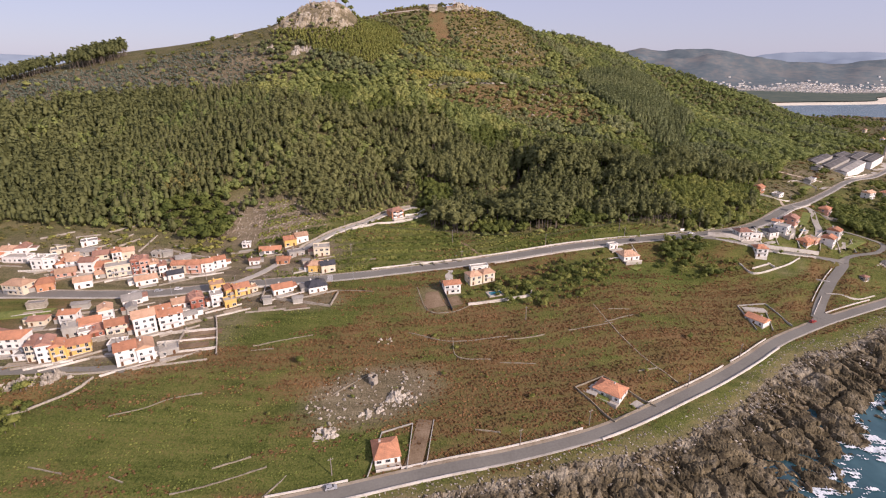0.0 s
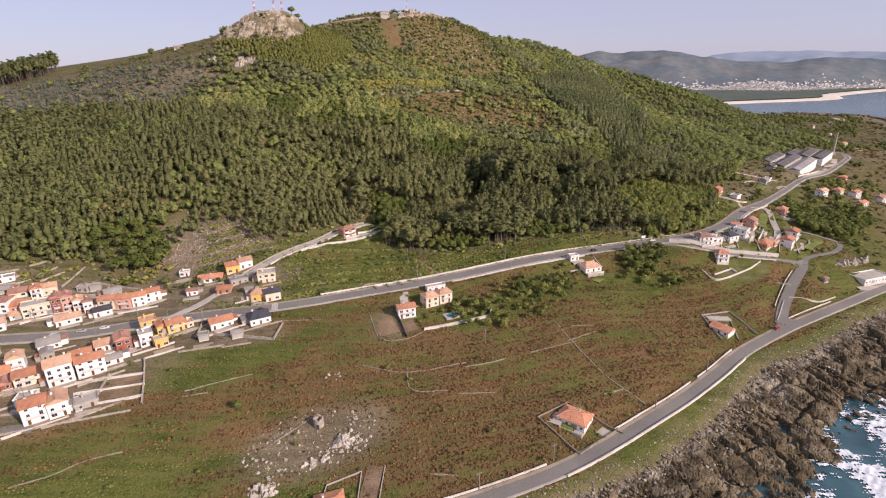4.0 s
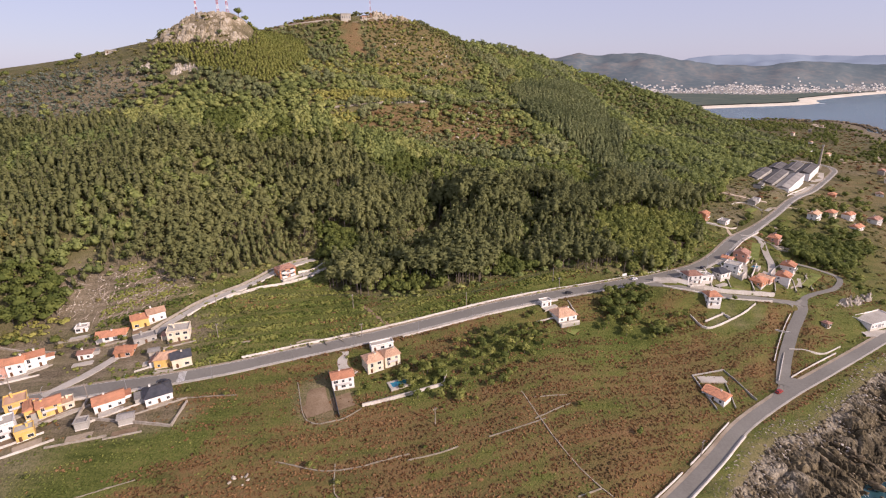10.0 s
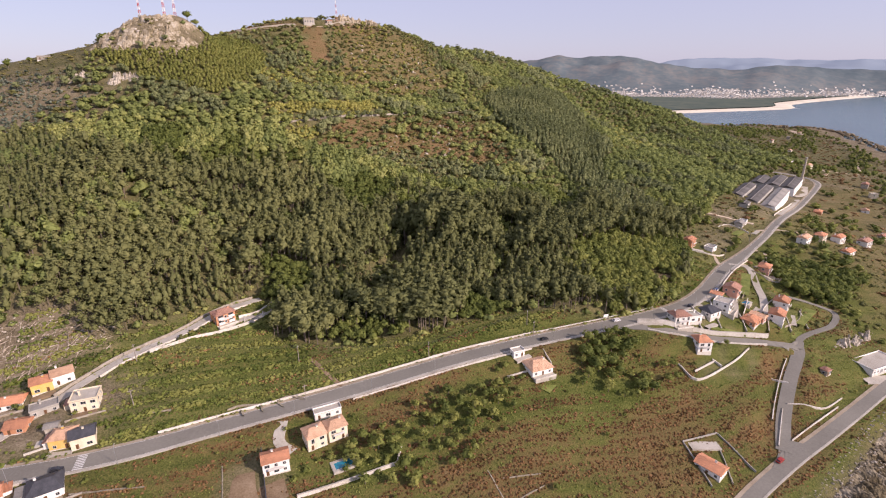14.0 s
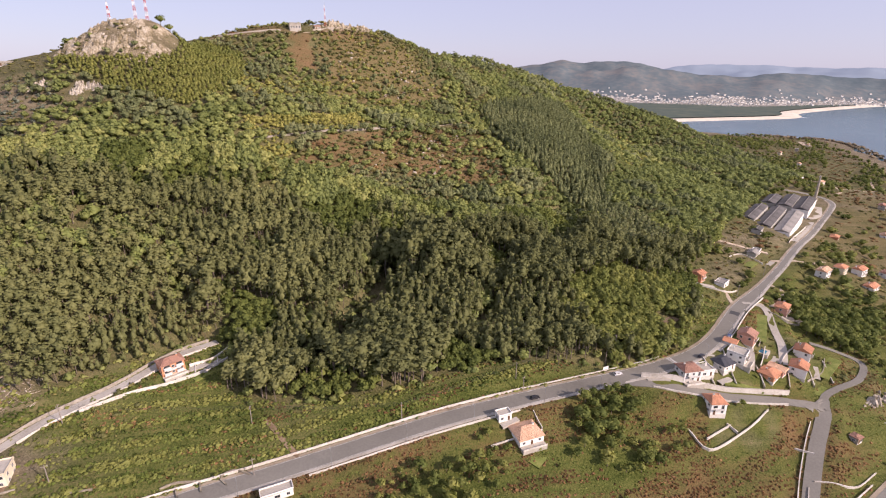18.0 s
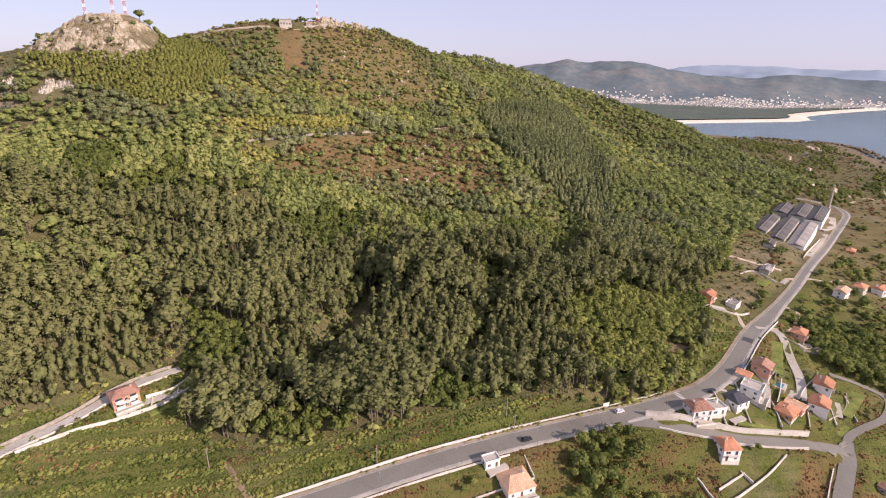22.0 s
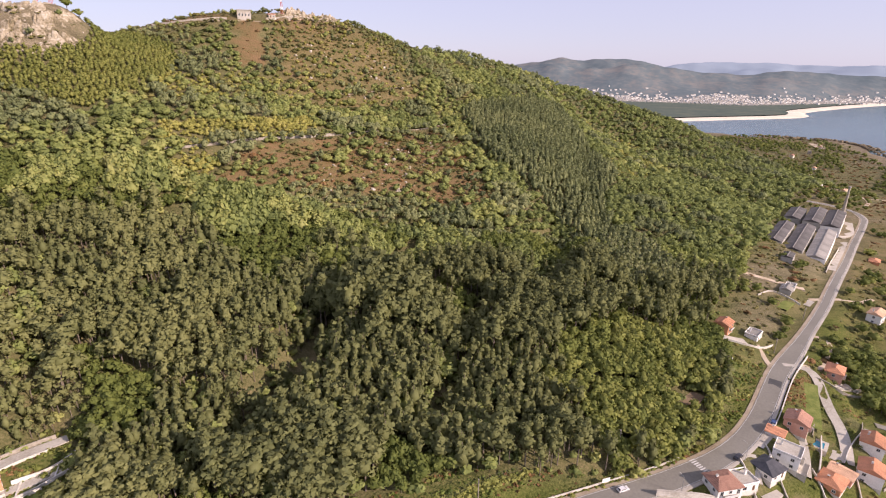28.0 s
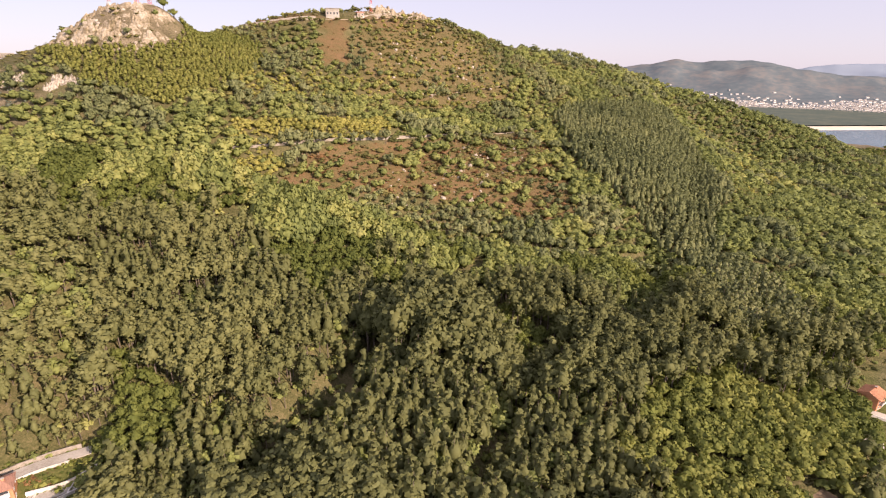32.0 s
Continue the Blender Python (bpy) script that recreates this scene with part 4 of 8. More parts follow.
FIELD_WALLS = [[(32, 223), (42, 225), (52, 228)], [(65, 232), (75, 235), (91, 240)], [(89, 252), (104, 253)], [(86, 240), (104, 248)], [(92, 204), (102, 207)], [(27, 206), (44, 206)], [(5, 223), (7, 209), (23, 208)], [(-17, 225), (5, 220), (33, 226)], [(13, 165), (23, 164)]]
FIELD_WALLS_2 = [[(-131, 164), (-120, 169), (-112, 175), (-101, 179)], [(-90, 210), (-78, 215), (-64, 220)], [(-90, 207), (-80, 209)], [(-145, 140), (-132, 138)], [(-116, 138), (-110, 136)], [(-83, 144), (-71, 150)], [(-93, 133), (-80, 138), (-64, 146)], [(-62, 134), (-56, 143)]]
FIELD_WALLS_3 = [[(-15, 267), (-8, 244), (5, 244), (14, 250)], [(-63, 258), (-39, 259)], [(84, 256), (91, 231), (99, 212), (109, 199)], [(-47, 183), (-32, 197)]]
for k, pts in enumerate(FIELD_WALLS + FIELD_WALLS_2 + FIELD_WALLS_3):
    wall_line(pts, 0.35, 0.4, M["drystone"], "low dry-stone terrace wall half sunk in bracken", "stone wall", uneven=0.18, seed=k, name="terrace_wall")
for k, pts in enumerate([[(-129, 200), (-106, 207)], [(-134, 208), (-108, 214)], [(-137, 215), (-111, 221)], [(-116, 232), (-110, 218), (-104, 202)], [(-124, 205), (-126, 221)], [(-96, 250), (-60, 243)], [(-58, 256), (-60, 243)], [(-100, 262), (-98, 246)]]):
    wall_line(pts, 1.2, 0.5, M["whitewall" if k < 3 else "stone"], "stone terrace wall of a kitchen garden", "stone wall", uneven=0.12, seed=30 + k, name="garden_wall")
wall_line([(-168, 185), (-153, 186), (-144, 188), (-127, 193), (-107, 199)], 0.8, 0.4, M["stone"], "pale stone wall along the lowest village street", "wall", name="street_wall", uneven=0.06)
ribbon("road_village_street", along([(-230, 186), (-190, 187), (-166, 189), (-150, 190), (-138, 190)]), smoothed(ground_z(*along([(-230, 186), (-190, 187), (-166, 189), (-150, 190), (-138, 190)]).T)), -2.4, 2.4, 0.25, M["road"], "narrow grey street below the village", depth=1.2)
wall_line([(-196, 147), (-178, 157), (-162, 167.5), (-152, 176), (-149, 184)], 0.9, 0.5, M["stone"], "stone wall at the edge of the ravine", "stone wall", uneven=0.1, name="ravine_wall")
for pts in ([(14, 251), (28, 255), (50, 262)], [(50, 262), (52, 270)]):
    wall_line(pts, 1.5, 0.4, M["whitewall"], "pale garden wall with a rounded coping round the villa", "garden wall", name="villa_wall", cap=True)
wall_line([(-2, 273), (5, 245)], 1.6, 0.3, M["slate"], "dark block wall between two plots", "wall", name="plot_wall")
for pts in ([(194, 309), (198, 299), (218, 306), (238, 316)], [(200, 304), (215, 310)], [(216, 306), (214, 311)]):
    wall_line(pts, 1.1, 0.4, M["whitewall"], "pale garden wall below a small house", "garden wall", name="garden_wall")


# ---- houses ----
def window_mesh(w, h):
    bm = bmesh.new()
    for x0, x1, z0, z1 in ((-w / 2 - 0.08, -w / 2 + 0.05, -0.08, h + 0.08), (w / 2 - 0.05, w / 2 + 0.08, -0.08, h + 0.08), (-w / 2, w / 2, -0.1, 0.05), (-w / 2, w / 2, h - 0.05, h + 0.08), (-0.03, 0.03, 0, h)):
        box(bm, x0, -0.09, z0, x1, 0.05, z1)
    return mesh_of("window", bm, M["frame"])


WINDOW = {k: (window_mesh(*s), mesh_of("pane", boxed(-s[0] / 2, -0.045, 0, s[0] / 2, 0.03, s[1]), M["glass"])) for k, s in {"s": (1.1, 1.2), "w": (1.8, 1.3), "t": (1.2, 2.0)}.items()}
DOOR = mesh_of("door", boxed(-0.5, -0.07, 0, 0.5, 0.05, 2.1, bevel=0.02), M["door"])
GARAGE = mesh_of("garage_door", boxed(-1.3, -0.07, 0, 1.3, 0.05, 2.2, bevel=0.02), M["metal"])


def hip_roof(w, d, rise, over, ridge_share, thick=0.18):
    """A roof with its ridge along x; ridge_share 1 makes gables, less makes hips."""
    bm = bmesh.new()
    a, b, r = w / 2 + over, d / 2 + over, (w / 2 + over) * ridge_share
    low = [(-a, -b), (a, -b), (a, b), (-a, b)]
    vs = [bm.verts.new((x, y, 0)) for x, y in low] + [bm.verts.new((-r, 0, rise)), bm.verts.new((r, 0, rise))]
    vb = [bm.verts.new((x, y, -thick)) for x, y in low]
    for f in ((0, 1, 5, 4), (2, 3, 4, 5), (1, 2, 5), (3, 0, 4)):
        bm.faces.new([vs[k] for k in f])
    for k in range(4):
        bm.faces.new((vs[(k + 1) % 4], vs[k], vb[k], vb[(k + 1) % 4]))
    bm.faces.new(vb[::-1])
    bmesh.ops.recalc_face_normals(bm, faces=bm.faces)
    return bm


WORDS = {"white": "white", "cream": "cream", "yellow": "yellow", "pink": "salmon-pink", "red": "red-brown", "orange": "orange brick", "grey": "grey cement", "stone": "granite",
         "tile": "orange clay-tile", "tile_light": "pale clay-tile", "tile_old": "weathered brown tile", "slate": "dark slate", "fibre": "grey fibre-cement", "flat": "flat concrete"}


def house(x, y, turn, w, d, storeys=2, roof="gable", wall="white", cover="tile", where="in the village", chimney=True, windows=True, terrace=False, seed=0, group="village houses", eaves=0.0):
    """A rendered house: walls, roof, chimney, door and windows on three sides. Its front looks to -y before the turn."""
    r = random.Random(int(x * 31 + y * 17) + seed)
    w, d = w * 0.86, d * 0.86
    c, s = math.cos(radians(turn)), math.sin(radians(turn))
    zs = [gz(x + c * u - s * v, y + s * u + c * v) for u, v in ((-w / 2, -d / 2), (w / 2, -d / 2), (w / 2, d / 2), (-w / 2, d / 2), (0, 0))]
    low, z = min(zs), max(min(zs) + 0.2, sum(zs) / 5 - 0.8)
    h = max(2.5, eaves + sum(zs[:2]) / 2 - z) if eaves else 2.7 * storeys + 0.2
    storeys = max(1, min(storeys, int(h / 2.3)))
    kind = {"gable": "gabled", "hip": "hipped", "flat": "flat"}[roof]
    label = f"{WORDS[wall]} {('one', 'two', 'three')[storeys - 1]}-storey house, {kind} {WORDS[cover] if roof != 'flat' else 'concrete'} roof, {where}"
    root = thing("house", x, y, z, turn, label, "house", group)
    part("wall", boxed(-w / 2, -d / 2, low - z - 1.0, w / 2, d / 2, h, bevel=0.03), M[wall], root)
    part("plinth", boxed(-w / 2 - 0.06, -d / 2 - 0.06, low - z - 1.0, w / 2 + 0.06, d / 2 + 0.06, 0.3), M["whitewall"], root)
    long_x = w >= d * 0.9
    if roof == "flat":
        part("roof", boxed(-w / 2 - 0.15, -d / 2 - 0.15, h, w / 2 + 0.15, d / 2 + 0.15, h + 0.18), M["concrete" if cover == "tile" else cover], root)
        for p in ((-w / 2 - 0.15, -d / 2 - 0.15, w / 2 + 0.15, -d / 2 + 0.05), (-w / 2 - 0.15, d / 2 - 0.05, w / 2 + 0.15, d / 2 + 0.15), (-w / 2 - 0.15, -d / 2 + 0.05, -w / 2 + 0.05, d / 2 - 0.05), (w / 2 - 0.05, -d / 2 + 0.05, w / 2 + 0.15, d / 2 - 0.05)):
            part("parapet", boxed(p[0], p[1], h + 0.18, p[2], p[3], h + 0.75), M[wall], root)
    else:
        span = d if long_x else w
        rise = span * 0.24
        bm = hip_roof(w if long_x else d, d if long_x else w, rise, 0.45, 1.0 if roof == "gable" else 0.42)
        ro = part("roof", bm, M[cover], root)
        ro.matrix_local = pose(0, 0, h + 0.18, 0, 0, 0 if long_x else 90)
        share = (1.0 if roof == "gable" else 0.42) * ((w if long_x else d) / 2 + 0.45)
        shared("ridge_tile", mesh_of("ridge_tile", boxed(-share, -0.14, rise - 0.05, share, 0.14, rise + 0.1, bevel=0.04), M[cover]), root, ro.matrix_local.copy())
    if chimney:
        u, v = r.uniform(-0.3, 0.3) * w, r.uniform(-0.1, 0.3) * d
        top = h + 0.24 * min(w, d) * 0.8 + 0.9
        ch = part("chimney", boxed(u - 0.35, v - 0.3, h - 0.2, u + 0.35, v + 0.3, top), M[wall], root)
        part("chimney_cap", boxed(u - 0.45, v - 0.4, top, u + 0.45, v + 0.4, top + 0.12), M["grey"], ch)
    if windows:
        front_n, side_n = max(2, int(w / 3.0)), max(1, int(d / 3.6))
        door_at = r.randrange(front_n)
        for lvl in range(storeys):
            base = 2.7 * lvl + (0.95 if lvl or storeys > 1 else 0.9)
            for k in range(front_n):
                px = (k + 0.5) / front_n * w - w / 2 + r.uniform(-0.15, 0.15)
                for face, turn_f in ((-d / 2, 0), (d / 2, 180)):
                    if lvl == 0 and k == door_at and face < 0:
                        garage = w > 11 and front_n > 3
                        shared("garage_door" if garage else "door", GARAGE if garage else DOOR, root, pose(px, face, 0.1))
                        continue
                    key = r.choice("sswt" if lvl else "ssw")
                    o = shared("window", WINDOW[key][0], root, pose(px, face, base - (0.6 if key == "t" else 0), 0, 0, turn_f))
                    shared("pane", WINDOW[key][1], o)
            for k in range(side_n):
                py = (k + 0.5) / side_n * d - d / 2
                for face, turn_f in ((w / 2, 90), (-w / 2, -90)):
                    if r.random() < 0.75:
                        o = shared("window", WINDOW["s"][0], root, pose(face, py, base, 0, 0, turn_f))
                        shared("pane", WINDOW["s"][1], o)
    if terrace:
        part("terrace", boxed(-w / 2, -d / 2 - 3, low - z - 1.0, w / 2, -d / 2 - 0.02, 0.1), M["concrete"], root)
        part("balustrade", boxed(-w / 2, -d / 2 - 3, 0.1, w / 2, -d / 2 - 2.85, 0.95), M["whitewall"], root)
    if group == "village houses" and r.random() < 0.55:
        u, deep, tall_a = r.choice((-1, 1)), r.uniform(0.5, 0.8) * d, r.uniform(2.2, 3.0)
        x0, x1 = sorted((u * w / 2, u * (w / 2 + r.uniform(2.2, 3.6))))
        annex = part("annex", boxed(x0, d / 2 - deep, low - z - 1.0, x1, d / 2 - 0.1, tall_a), M[r.choice(("white", "grey", wall))], root)
        part("annex_roof", boxed(x0 - 0.2, d / 2 - deep - 0.2, tall_a, x1 + 0.2, d / 2 - 0.1, tall_a + 0.14), M[r.choice(("fibre", "tile_old", "tile"))], annex)
    if storeys > 1 and r.random() < 0.6:
        bal = part("balcony", boxed(-w * 0.3, -d / 2 - 1.1, 2.8, w * 0.3, -d / 2 - 0.02, 2.95), M["concrete"], root)
        part("balcony_rail", boxed(-w * 0.3, -d / 2 - 1.1, 2.95, w * 0.3, -d / 2 - 1.04, 3.85), M["frame"], bal)
    return root

# the village
house(-144.8, 219.1, 32, 11.1, 10.5, 3, "gable", "white", "tile_light", eaves=9.2)
house(-142.9, 231.0, 32, 9.8, 10.5, 2, "gable", "pink", "tile", eaves=5.1)
house(-134.8, 224.0, 32, 12.4, 8.7, 3, "gable", "white", "tile", eaves=7.4)
house(-139.0, 243.8, 32, 10.7, 9.3, 1, "gable", "white", "tile_light", eaves=3.0)
house(-130.6, 243.1, 32, 7.6, 10.5, 2, "gable", "red", "tile_old", eaves=5.9)
house(-129.6, 230.9, 32, 9.0, 7.0, 1, "gable", "white", "fibre", eaves=2.4)
house(-120.8, 245.2, 32, 6.7, 8.1, 2, "flat", "white", "concrete", eaves=6.3)
house(-126.9, 260.7, 32, 8.8, 9.3, 2, "flat", "yellow", "tile_light", eaves=4.8)
house(-118.3, 256.1, 32, 5.5, 8.1, 1, "gable", "yellow", "tile", eaves=4.3)
house(-112.9, 243.0, 32, 6.8, 5.8, 1, "flat", "yellow", "concrete", eaves=4.1)
house(-112.1, 257.2, 32, 9.2, 8.7, 2, "gable", "yellow", "tile", eaves=4.6)
house(-107.0, 259.6, 32, 5.7, 7.0, 1, "flat", "cream", "tile_light", eaves=2.4)
house(-89.7, 258.3, 29, 12.6, 8.7, 1, "gable", "white", "tile", eaves=3.2)
house(-71.1, 260.6, 26, 11.8, 11.0, 1, "hip", "white", "slate", eaves=3.4)
house(-167.3, 247.1, 32, 10.5, 10.5, 1, "gable", "white", "fibre", eaves=3.0)
house(-173.6, 222.2, 32, 11.0, 9.3, 1, "gable", "pink", "tile", eaves=3.4)
house(-169.5, 228.7, 32, 7.3, 8.7, 2, "gable", "white", "tile_light", eaves=6.6)
house(-158.1, 218.5, 32, 11.0, 9.9, 2, "gable", "cream", "tile", eaves=4.7)
house(-178.5, 215.2, 32, 7.3, 9.3, 2, "flat", "grey", "concrete", eaves=4.6)
house(-171.1, 214.1, 32, 6.0, 6.4, 1, "flat", "white", "concrete", eaves=2.4)
house(-166.0, 215.4, 32, 6.5, 8.1, 1, "gable", "red", "tile_old", eaves=2.4)
house(-141.3, 196.6, 32, 9.6, 10.5, 3, "gable", "white", "tile", eaves=7.5)
house(-134.4, 199.6, 32, 7.9, 10.5, 2, "gable", "white", "tile_light", eaves=6.7)
house(-126.1, 203.2, 32, 9.4, 8.1, 1, "flat", "grey", "concrete", eaves=2.4)
house(-171.6, 197.0, 32, 6.6, 8.1, 3, "gable", "yellow", "tile", eaves=7.2)
house(-166.1, 202.2, 32, 11.0, 8.7, 2, "gable", "yellow", "tile", eaves=5.0)
house(-182.6, 197.7, 19, 4.7, 10.5, 3, "gable", "cream", "tile_old", eaves=8.2)
house(-176.3, 196.8, 22, 7.1, 9.9, 3, "gable", "white", "tile_old", eaves=8.6)
house(-195.8, 203.6, 8, 11.5, 10.5, 3, "gable", "white", "tile", eaves=7.6)
house(-187.7, 197.2, 6, 7.1, 7.0, 1, "flat", "white", "fibre", eaves=2.4)
house(-161.2, 236.2, 32, 5.3, 7.0, 1, "gable", "grey", "fibre", eaves=3.7)
house(-204.8, 204.6, -16, 12.3, 9.3, 3, "gable", "white", "tile_old", eaves=7.9)
house(-235.9, 258.2, -8, 14.9, 10.5, 2, "hip", "cream", "tile_light", eaves=5.8)
house(-224.5, 262.3, 32, 9.5, 10.5, 2, "hip", "orange", "tile", eaves=4.7)
house(-222.8, 277.1, 27, 11.5, 9.3, 1, "gable", "pink", "tile_light", eaves=2.4)
house(-205.7, 266.1, 31, 10.0, 9.3, 1, "gable", "white", "tile_light", eaves=4.2)
house(-242.4, 284.6, 3, 8.0, 9.3, 2, "flat", "white", "concrete", eaves=6.5)
house(-237.3, 285.5, 26, 7.2, 9.3, 2, "flat", "white", "concrete", eaves=6.2)
house(-229.5, 284.5, 23, 6.3, 8.7, 1, "gable", "white", "tile", eaves=3.8)
house(-222.4, 285.2, 15, 7.9, 8.7, 2, "gable", "white", "tile_light", eaves=5.5)
house(-212.1, 282.7, 7, 9.0, 9.3, 2, "gable", "white", "tile_old", eaves=6.9)
house(-205.8, 284.8, 20, 8.9, 9.3, 1, "gable", "pink", "tile", eaves=3.5)
house(-193.5, 280.5, 32, 15.3, 9.9, 2, "flat", "cream", "concrete", eaves=6.5)
house(-184.8, 283.7, 26, 5.1, 9.3, 3, "gable", "red", "tile_old", eaves=9.1)
house(-180.7, 285.3, 32, 6.1, 9.3, 3, "gable", "pink", "tile_old", eaves=8.8)
house(-174.9, 284.8, 32, 5.6, 8.7, 2, "gable", "white", "tile_light", eaves=6.8)
house(-169.1, 283.4, 32, 5.0, 8.7, 2, "gable", "white", "tile_old", eaves=6.8)
house(-159.9, 279.6, 32, 9.9, 8.1, 1, "gable", "white", "slate", eaves=3.3)
house(-173.1, 271.9, 32, 13.1, 8.7, 1, "gable", "white", "tile_light", eaves=3.2)
house(-160.0, 287.4, 8, 10.2, 8.7, 2, "gable", "cream", "tile", eaves=5.7)
house(-151.6, 287.9, 8, 9.1, 8.7, 2, "gable", "pink", "tile", eaves=6.1)
house(-144.9, 289.6, 22, 7.8, 8.1, 2, "gable", "white", "tile", eaves=6.1)
house(-140.4, 294.7, 32, 9.6, 8.1, 2, "gable", "white", "tile", eaves=5.3)
house(-204.1, 297.1, 32, 6.1, 8.7, 2, "gable", "white", "tile", eaves=5.6)
house(-199.2, 300.8, 32, 8.0, 8.7, 1, "gable", "cream", "tile_light", eaves=4.4)
house(-228.7, 309.8, 32, 10.3, 8.1, 1, "flat", "white", "fibre", eaves=2.4)
house(-270.8, 298.4, 9, 9.6, 9.3, 1, "gable", "white", "tile_light", eaves=3.8)
house(-263.8, 299.8, 15, 7.8, 9.3, 1, "gable", "white", "tile_old", eaves=4.3)
house(-260.6, 290.8, -0, 18.0, 8.1, 1, "flat", "white", "concrete", eaves=3.3)
house(-242.1, 299.9, 32, 9.5, 8.1, 1, "flat", "cream", "fibre", eaves=2.4)
house(-224.8, 299.7, 12, 11.7, 8.1, 1, "gable", "grey", "fibre", eaves=2.4)
house(-213.8, 297.5, 25, 10.1, 9.3, 1, "gable", "cream", "tile_old", eaves=3.0)
house(-230.0, 294.4, 22, 8.3, 7.0, 1, "gable", "white", "tile_light", eaves=2.4)
house(-164.3, 299.4, 32, 9.9, 8.1, 1, "gable", "grey", "fibre", eaves=3.4)
house(-130.2, 317.2, 12, 6.2, 5.2, 1, "flat", "white", "tile", eaves=2.4)
house(-112.1, 309.5, 13, 15.2, 8.7, 1, "gable", "white", "tile", eaves=2.5)
house(-101.2, 316.7, 25, 9.0, 8.7, 2, "gable", "yellow", "tile", eaves=4.7)
house(-94.9, 320.6, 32, 9.3, 8.7, 2, "gable", "white", "tile_light", eaves=4.5)
house(-93.7, 303.1, 29, 11.3, 7.0, 1, "flat", "grey", "fibre", eaves=2.4)
house(-99.1, 294.6, 5, 8.8, 8.1, 1, "gable", "orange", "tile", eaves=2.4)
house(-77.2, 303.2, 13, 11.4, 9.9, 2, "flat", "cream", "concrete", eaves=5.3)
house(-76.9, 284.0, 8, 9.2, 8.7, 1, "hip", "yellow", "tile_light", eaves=4.4)
house(-69.6, 283.6, 22, 9.4, 8.7, 2, "gable", "cream", "slate", eaves=4.7)
house(-201.2, 276.9, 32, 8.8, 7.0, 1, "gable", "white", "tile_light", eaves=2.4)
house(-275.9, 289.7, 7, 11.0, 9.3, 1, "gable", "white", "tile", eaves=4.4)
house(-268.8, 271.6, -4, 13.9, 9.3, 2, "gable", "cream", "tile", eaves=5.3)

# outbuildings and smaller houses between them
for k, (hx, hy, ht, hw, hd, hs, hr, wl, cv) in enumerate([(-118, 296, 10, 7, 5, 1, "gable", "white", "tile_old"), (-182, 303, 2, 7, 5, 1, "flat", "grey", "tile"), (-186, 226, 12, 9, 7, 2, "gable", "white", "tile"), (-201, 225, 10, 9, 7, 1, "gable", "cream", "tile_old"), (-150, 205, 14, 8, 7, 1, "flat", "white", "tile")]):
    house(hx, hy, ht, hw, hd, hs, hr, wl, cv, seed=k)
for k, (hx, hy, hw) in enumerate([(-214, 241, 10), (-190, 240, 9), (-176, 304, 6), (-84, 290, 5), (-94, 246, 5), (-78, 247, 6)]):
    house(hx, hy, 14, hw, 4.5, 1, "gable" if k % 2 else "flat", "grey" if k % 3 else "stone", "fibre", "behind the houses", chimney=False, windows=False, seed=k, group="sheds")

# houses along the roads
house(-21.5, 154, 14, 11.0, 12.0, 1, "hip", "white", "tile", "beside the coast road", terrace=True, group="roadside houses")
house(74.5, 190, -40, 14.0, 11.0, 1, "hip", "white", "tile", "on a walled plot", terrace=True, group="roadside houses")
house(176.5, 254, -58, 12.0, 8.0, 1, "gable", "white", "tile", "by the junction", group="roadside houses")
house(120, 309, 14, 13.0, 12.0, 1, "hip", "white", "tile_light", "below the road", terrace=True, group="roadside houses")
house(4.8, 264.8, 14, 11.0, 7.5, 2, "gable", "white", "tile", "on bare ground", group="roadside houses")
house(18, 276, 24, 9.0, 9.0, 2, "hip", "cream", "tile_light", "beside a pool", group="roadside houses")
house(26, 279.5, 24, 9.0, 8.0, 2, "hip", "cream", "tile_light", "beside a pool", seed=3, group="roadside houses")
house(22, 290, 18, 13, 4.5, 1, "flat", "white", "concrete", "against a wall", chimney=False, group="roadside houses")
house(112, 316.5, 14, 7, 4.5, 1, "flat", "white", "concrete", "against a wall", chimney=False, group="roadside houses")
house(211, 317.5, -4, 8.5, 9.0, 2, "hip", "white", "tile", "below the link road", group="roadside houses")
house(-35, 356.5, 38, 11.5, 8.5, 2, "hip", "orange", "tile_old", "beside a lane", terrace=True, group="roadside houses")
brick_house = bpy.data.objects[[o.name for o in scene.objects if o.name.startswith("house")][-1]]
for u in (-2.6, 2.6):
    for v in (0.7, 3.4):
        bay = part("white_bay", boxed(u - 1.5, -4.75, v, u + 1.5, -3.67, v + 1.0, bevel=0.1), M["white"], brick_house, "rounded white balcony front")
        # dark panel on the wall stands in for the shade behind each balcony
        part("bay_opening", boxed(u - 1.2, -3.75, v + 1.0, u + 1.2, -3.6, v + 2.1), M["glass"], bay, "dark glass panel standing for a shaded balcony opening")
house(208, 335, 4, 11.0, 9.0, 2, "hip", "white", "tile_old", "above white walls", terrace=True, group="hillside villas")
house(218, 338, 6, 9.0, 8.0, 1, "flat", "white", "concrete", "above white walls", group="hillside villas")
house(231, 342, 20, 10.0, 10.0, 1, "hip", "white", "slate", "in a garden", group="hillside villas")
house(242, 346, 40, 9.0, 10.0, 2, "flat", "white", "concrete", "beside the bend", terrace=True, group="hillside villas")
house(244, 355, 40, 6.0, 7.0, 1, "gable", "white", "tile", "beside the bend", group="hillside villas")
house(256.5, 359, 40, 9.0, 9.5, 2, "gable", "pink", "tile_old", "beside a pool", group="hillside villas")
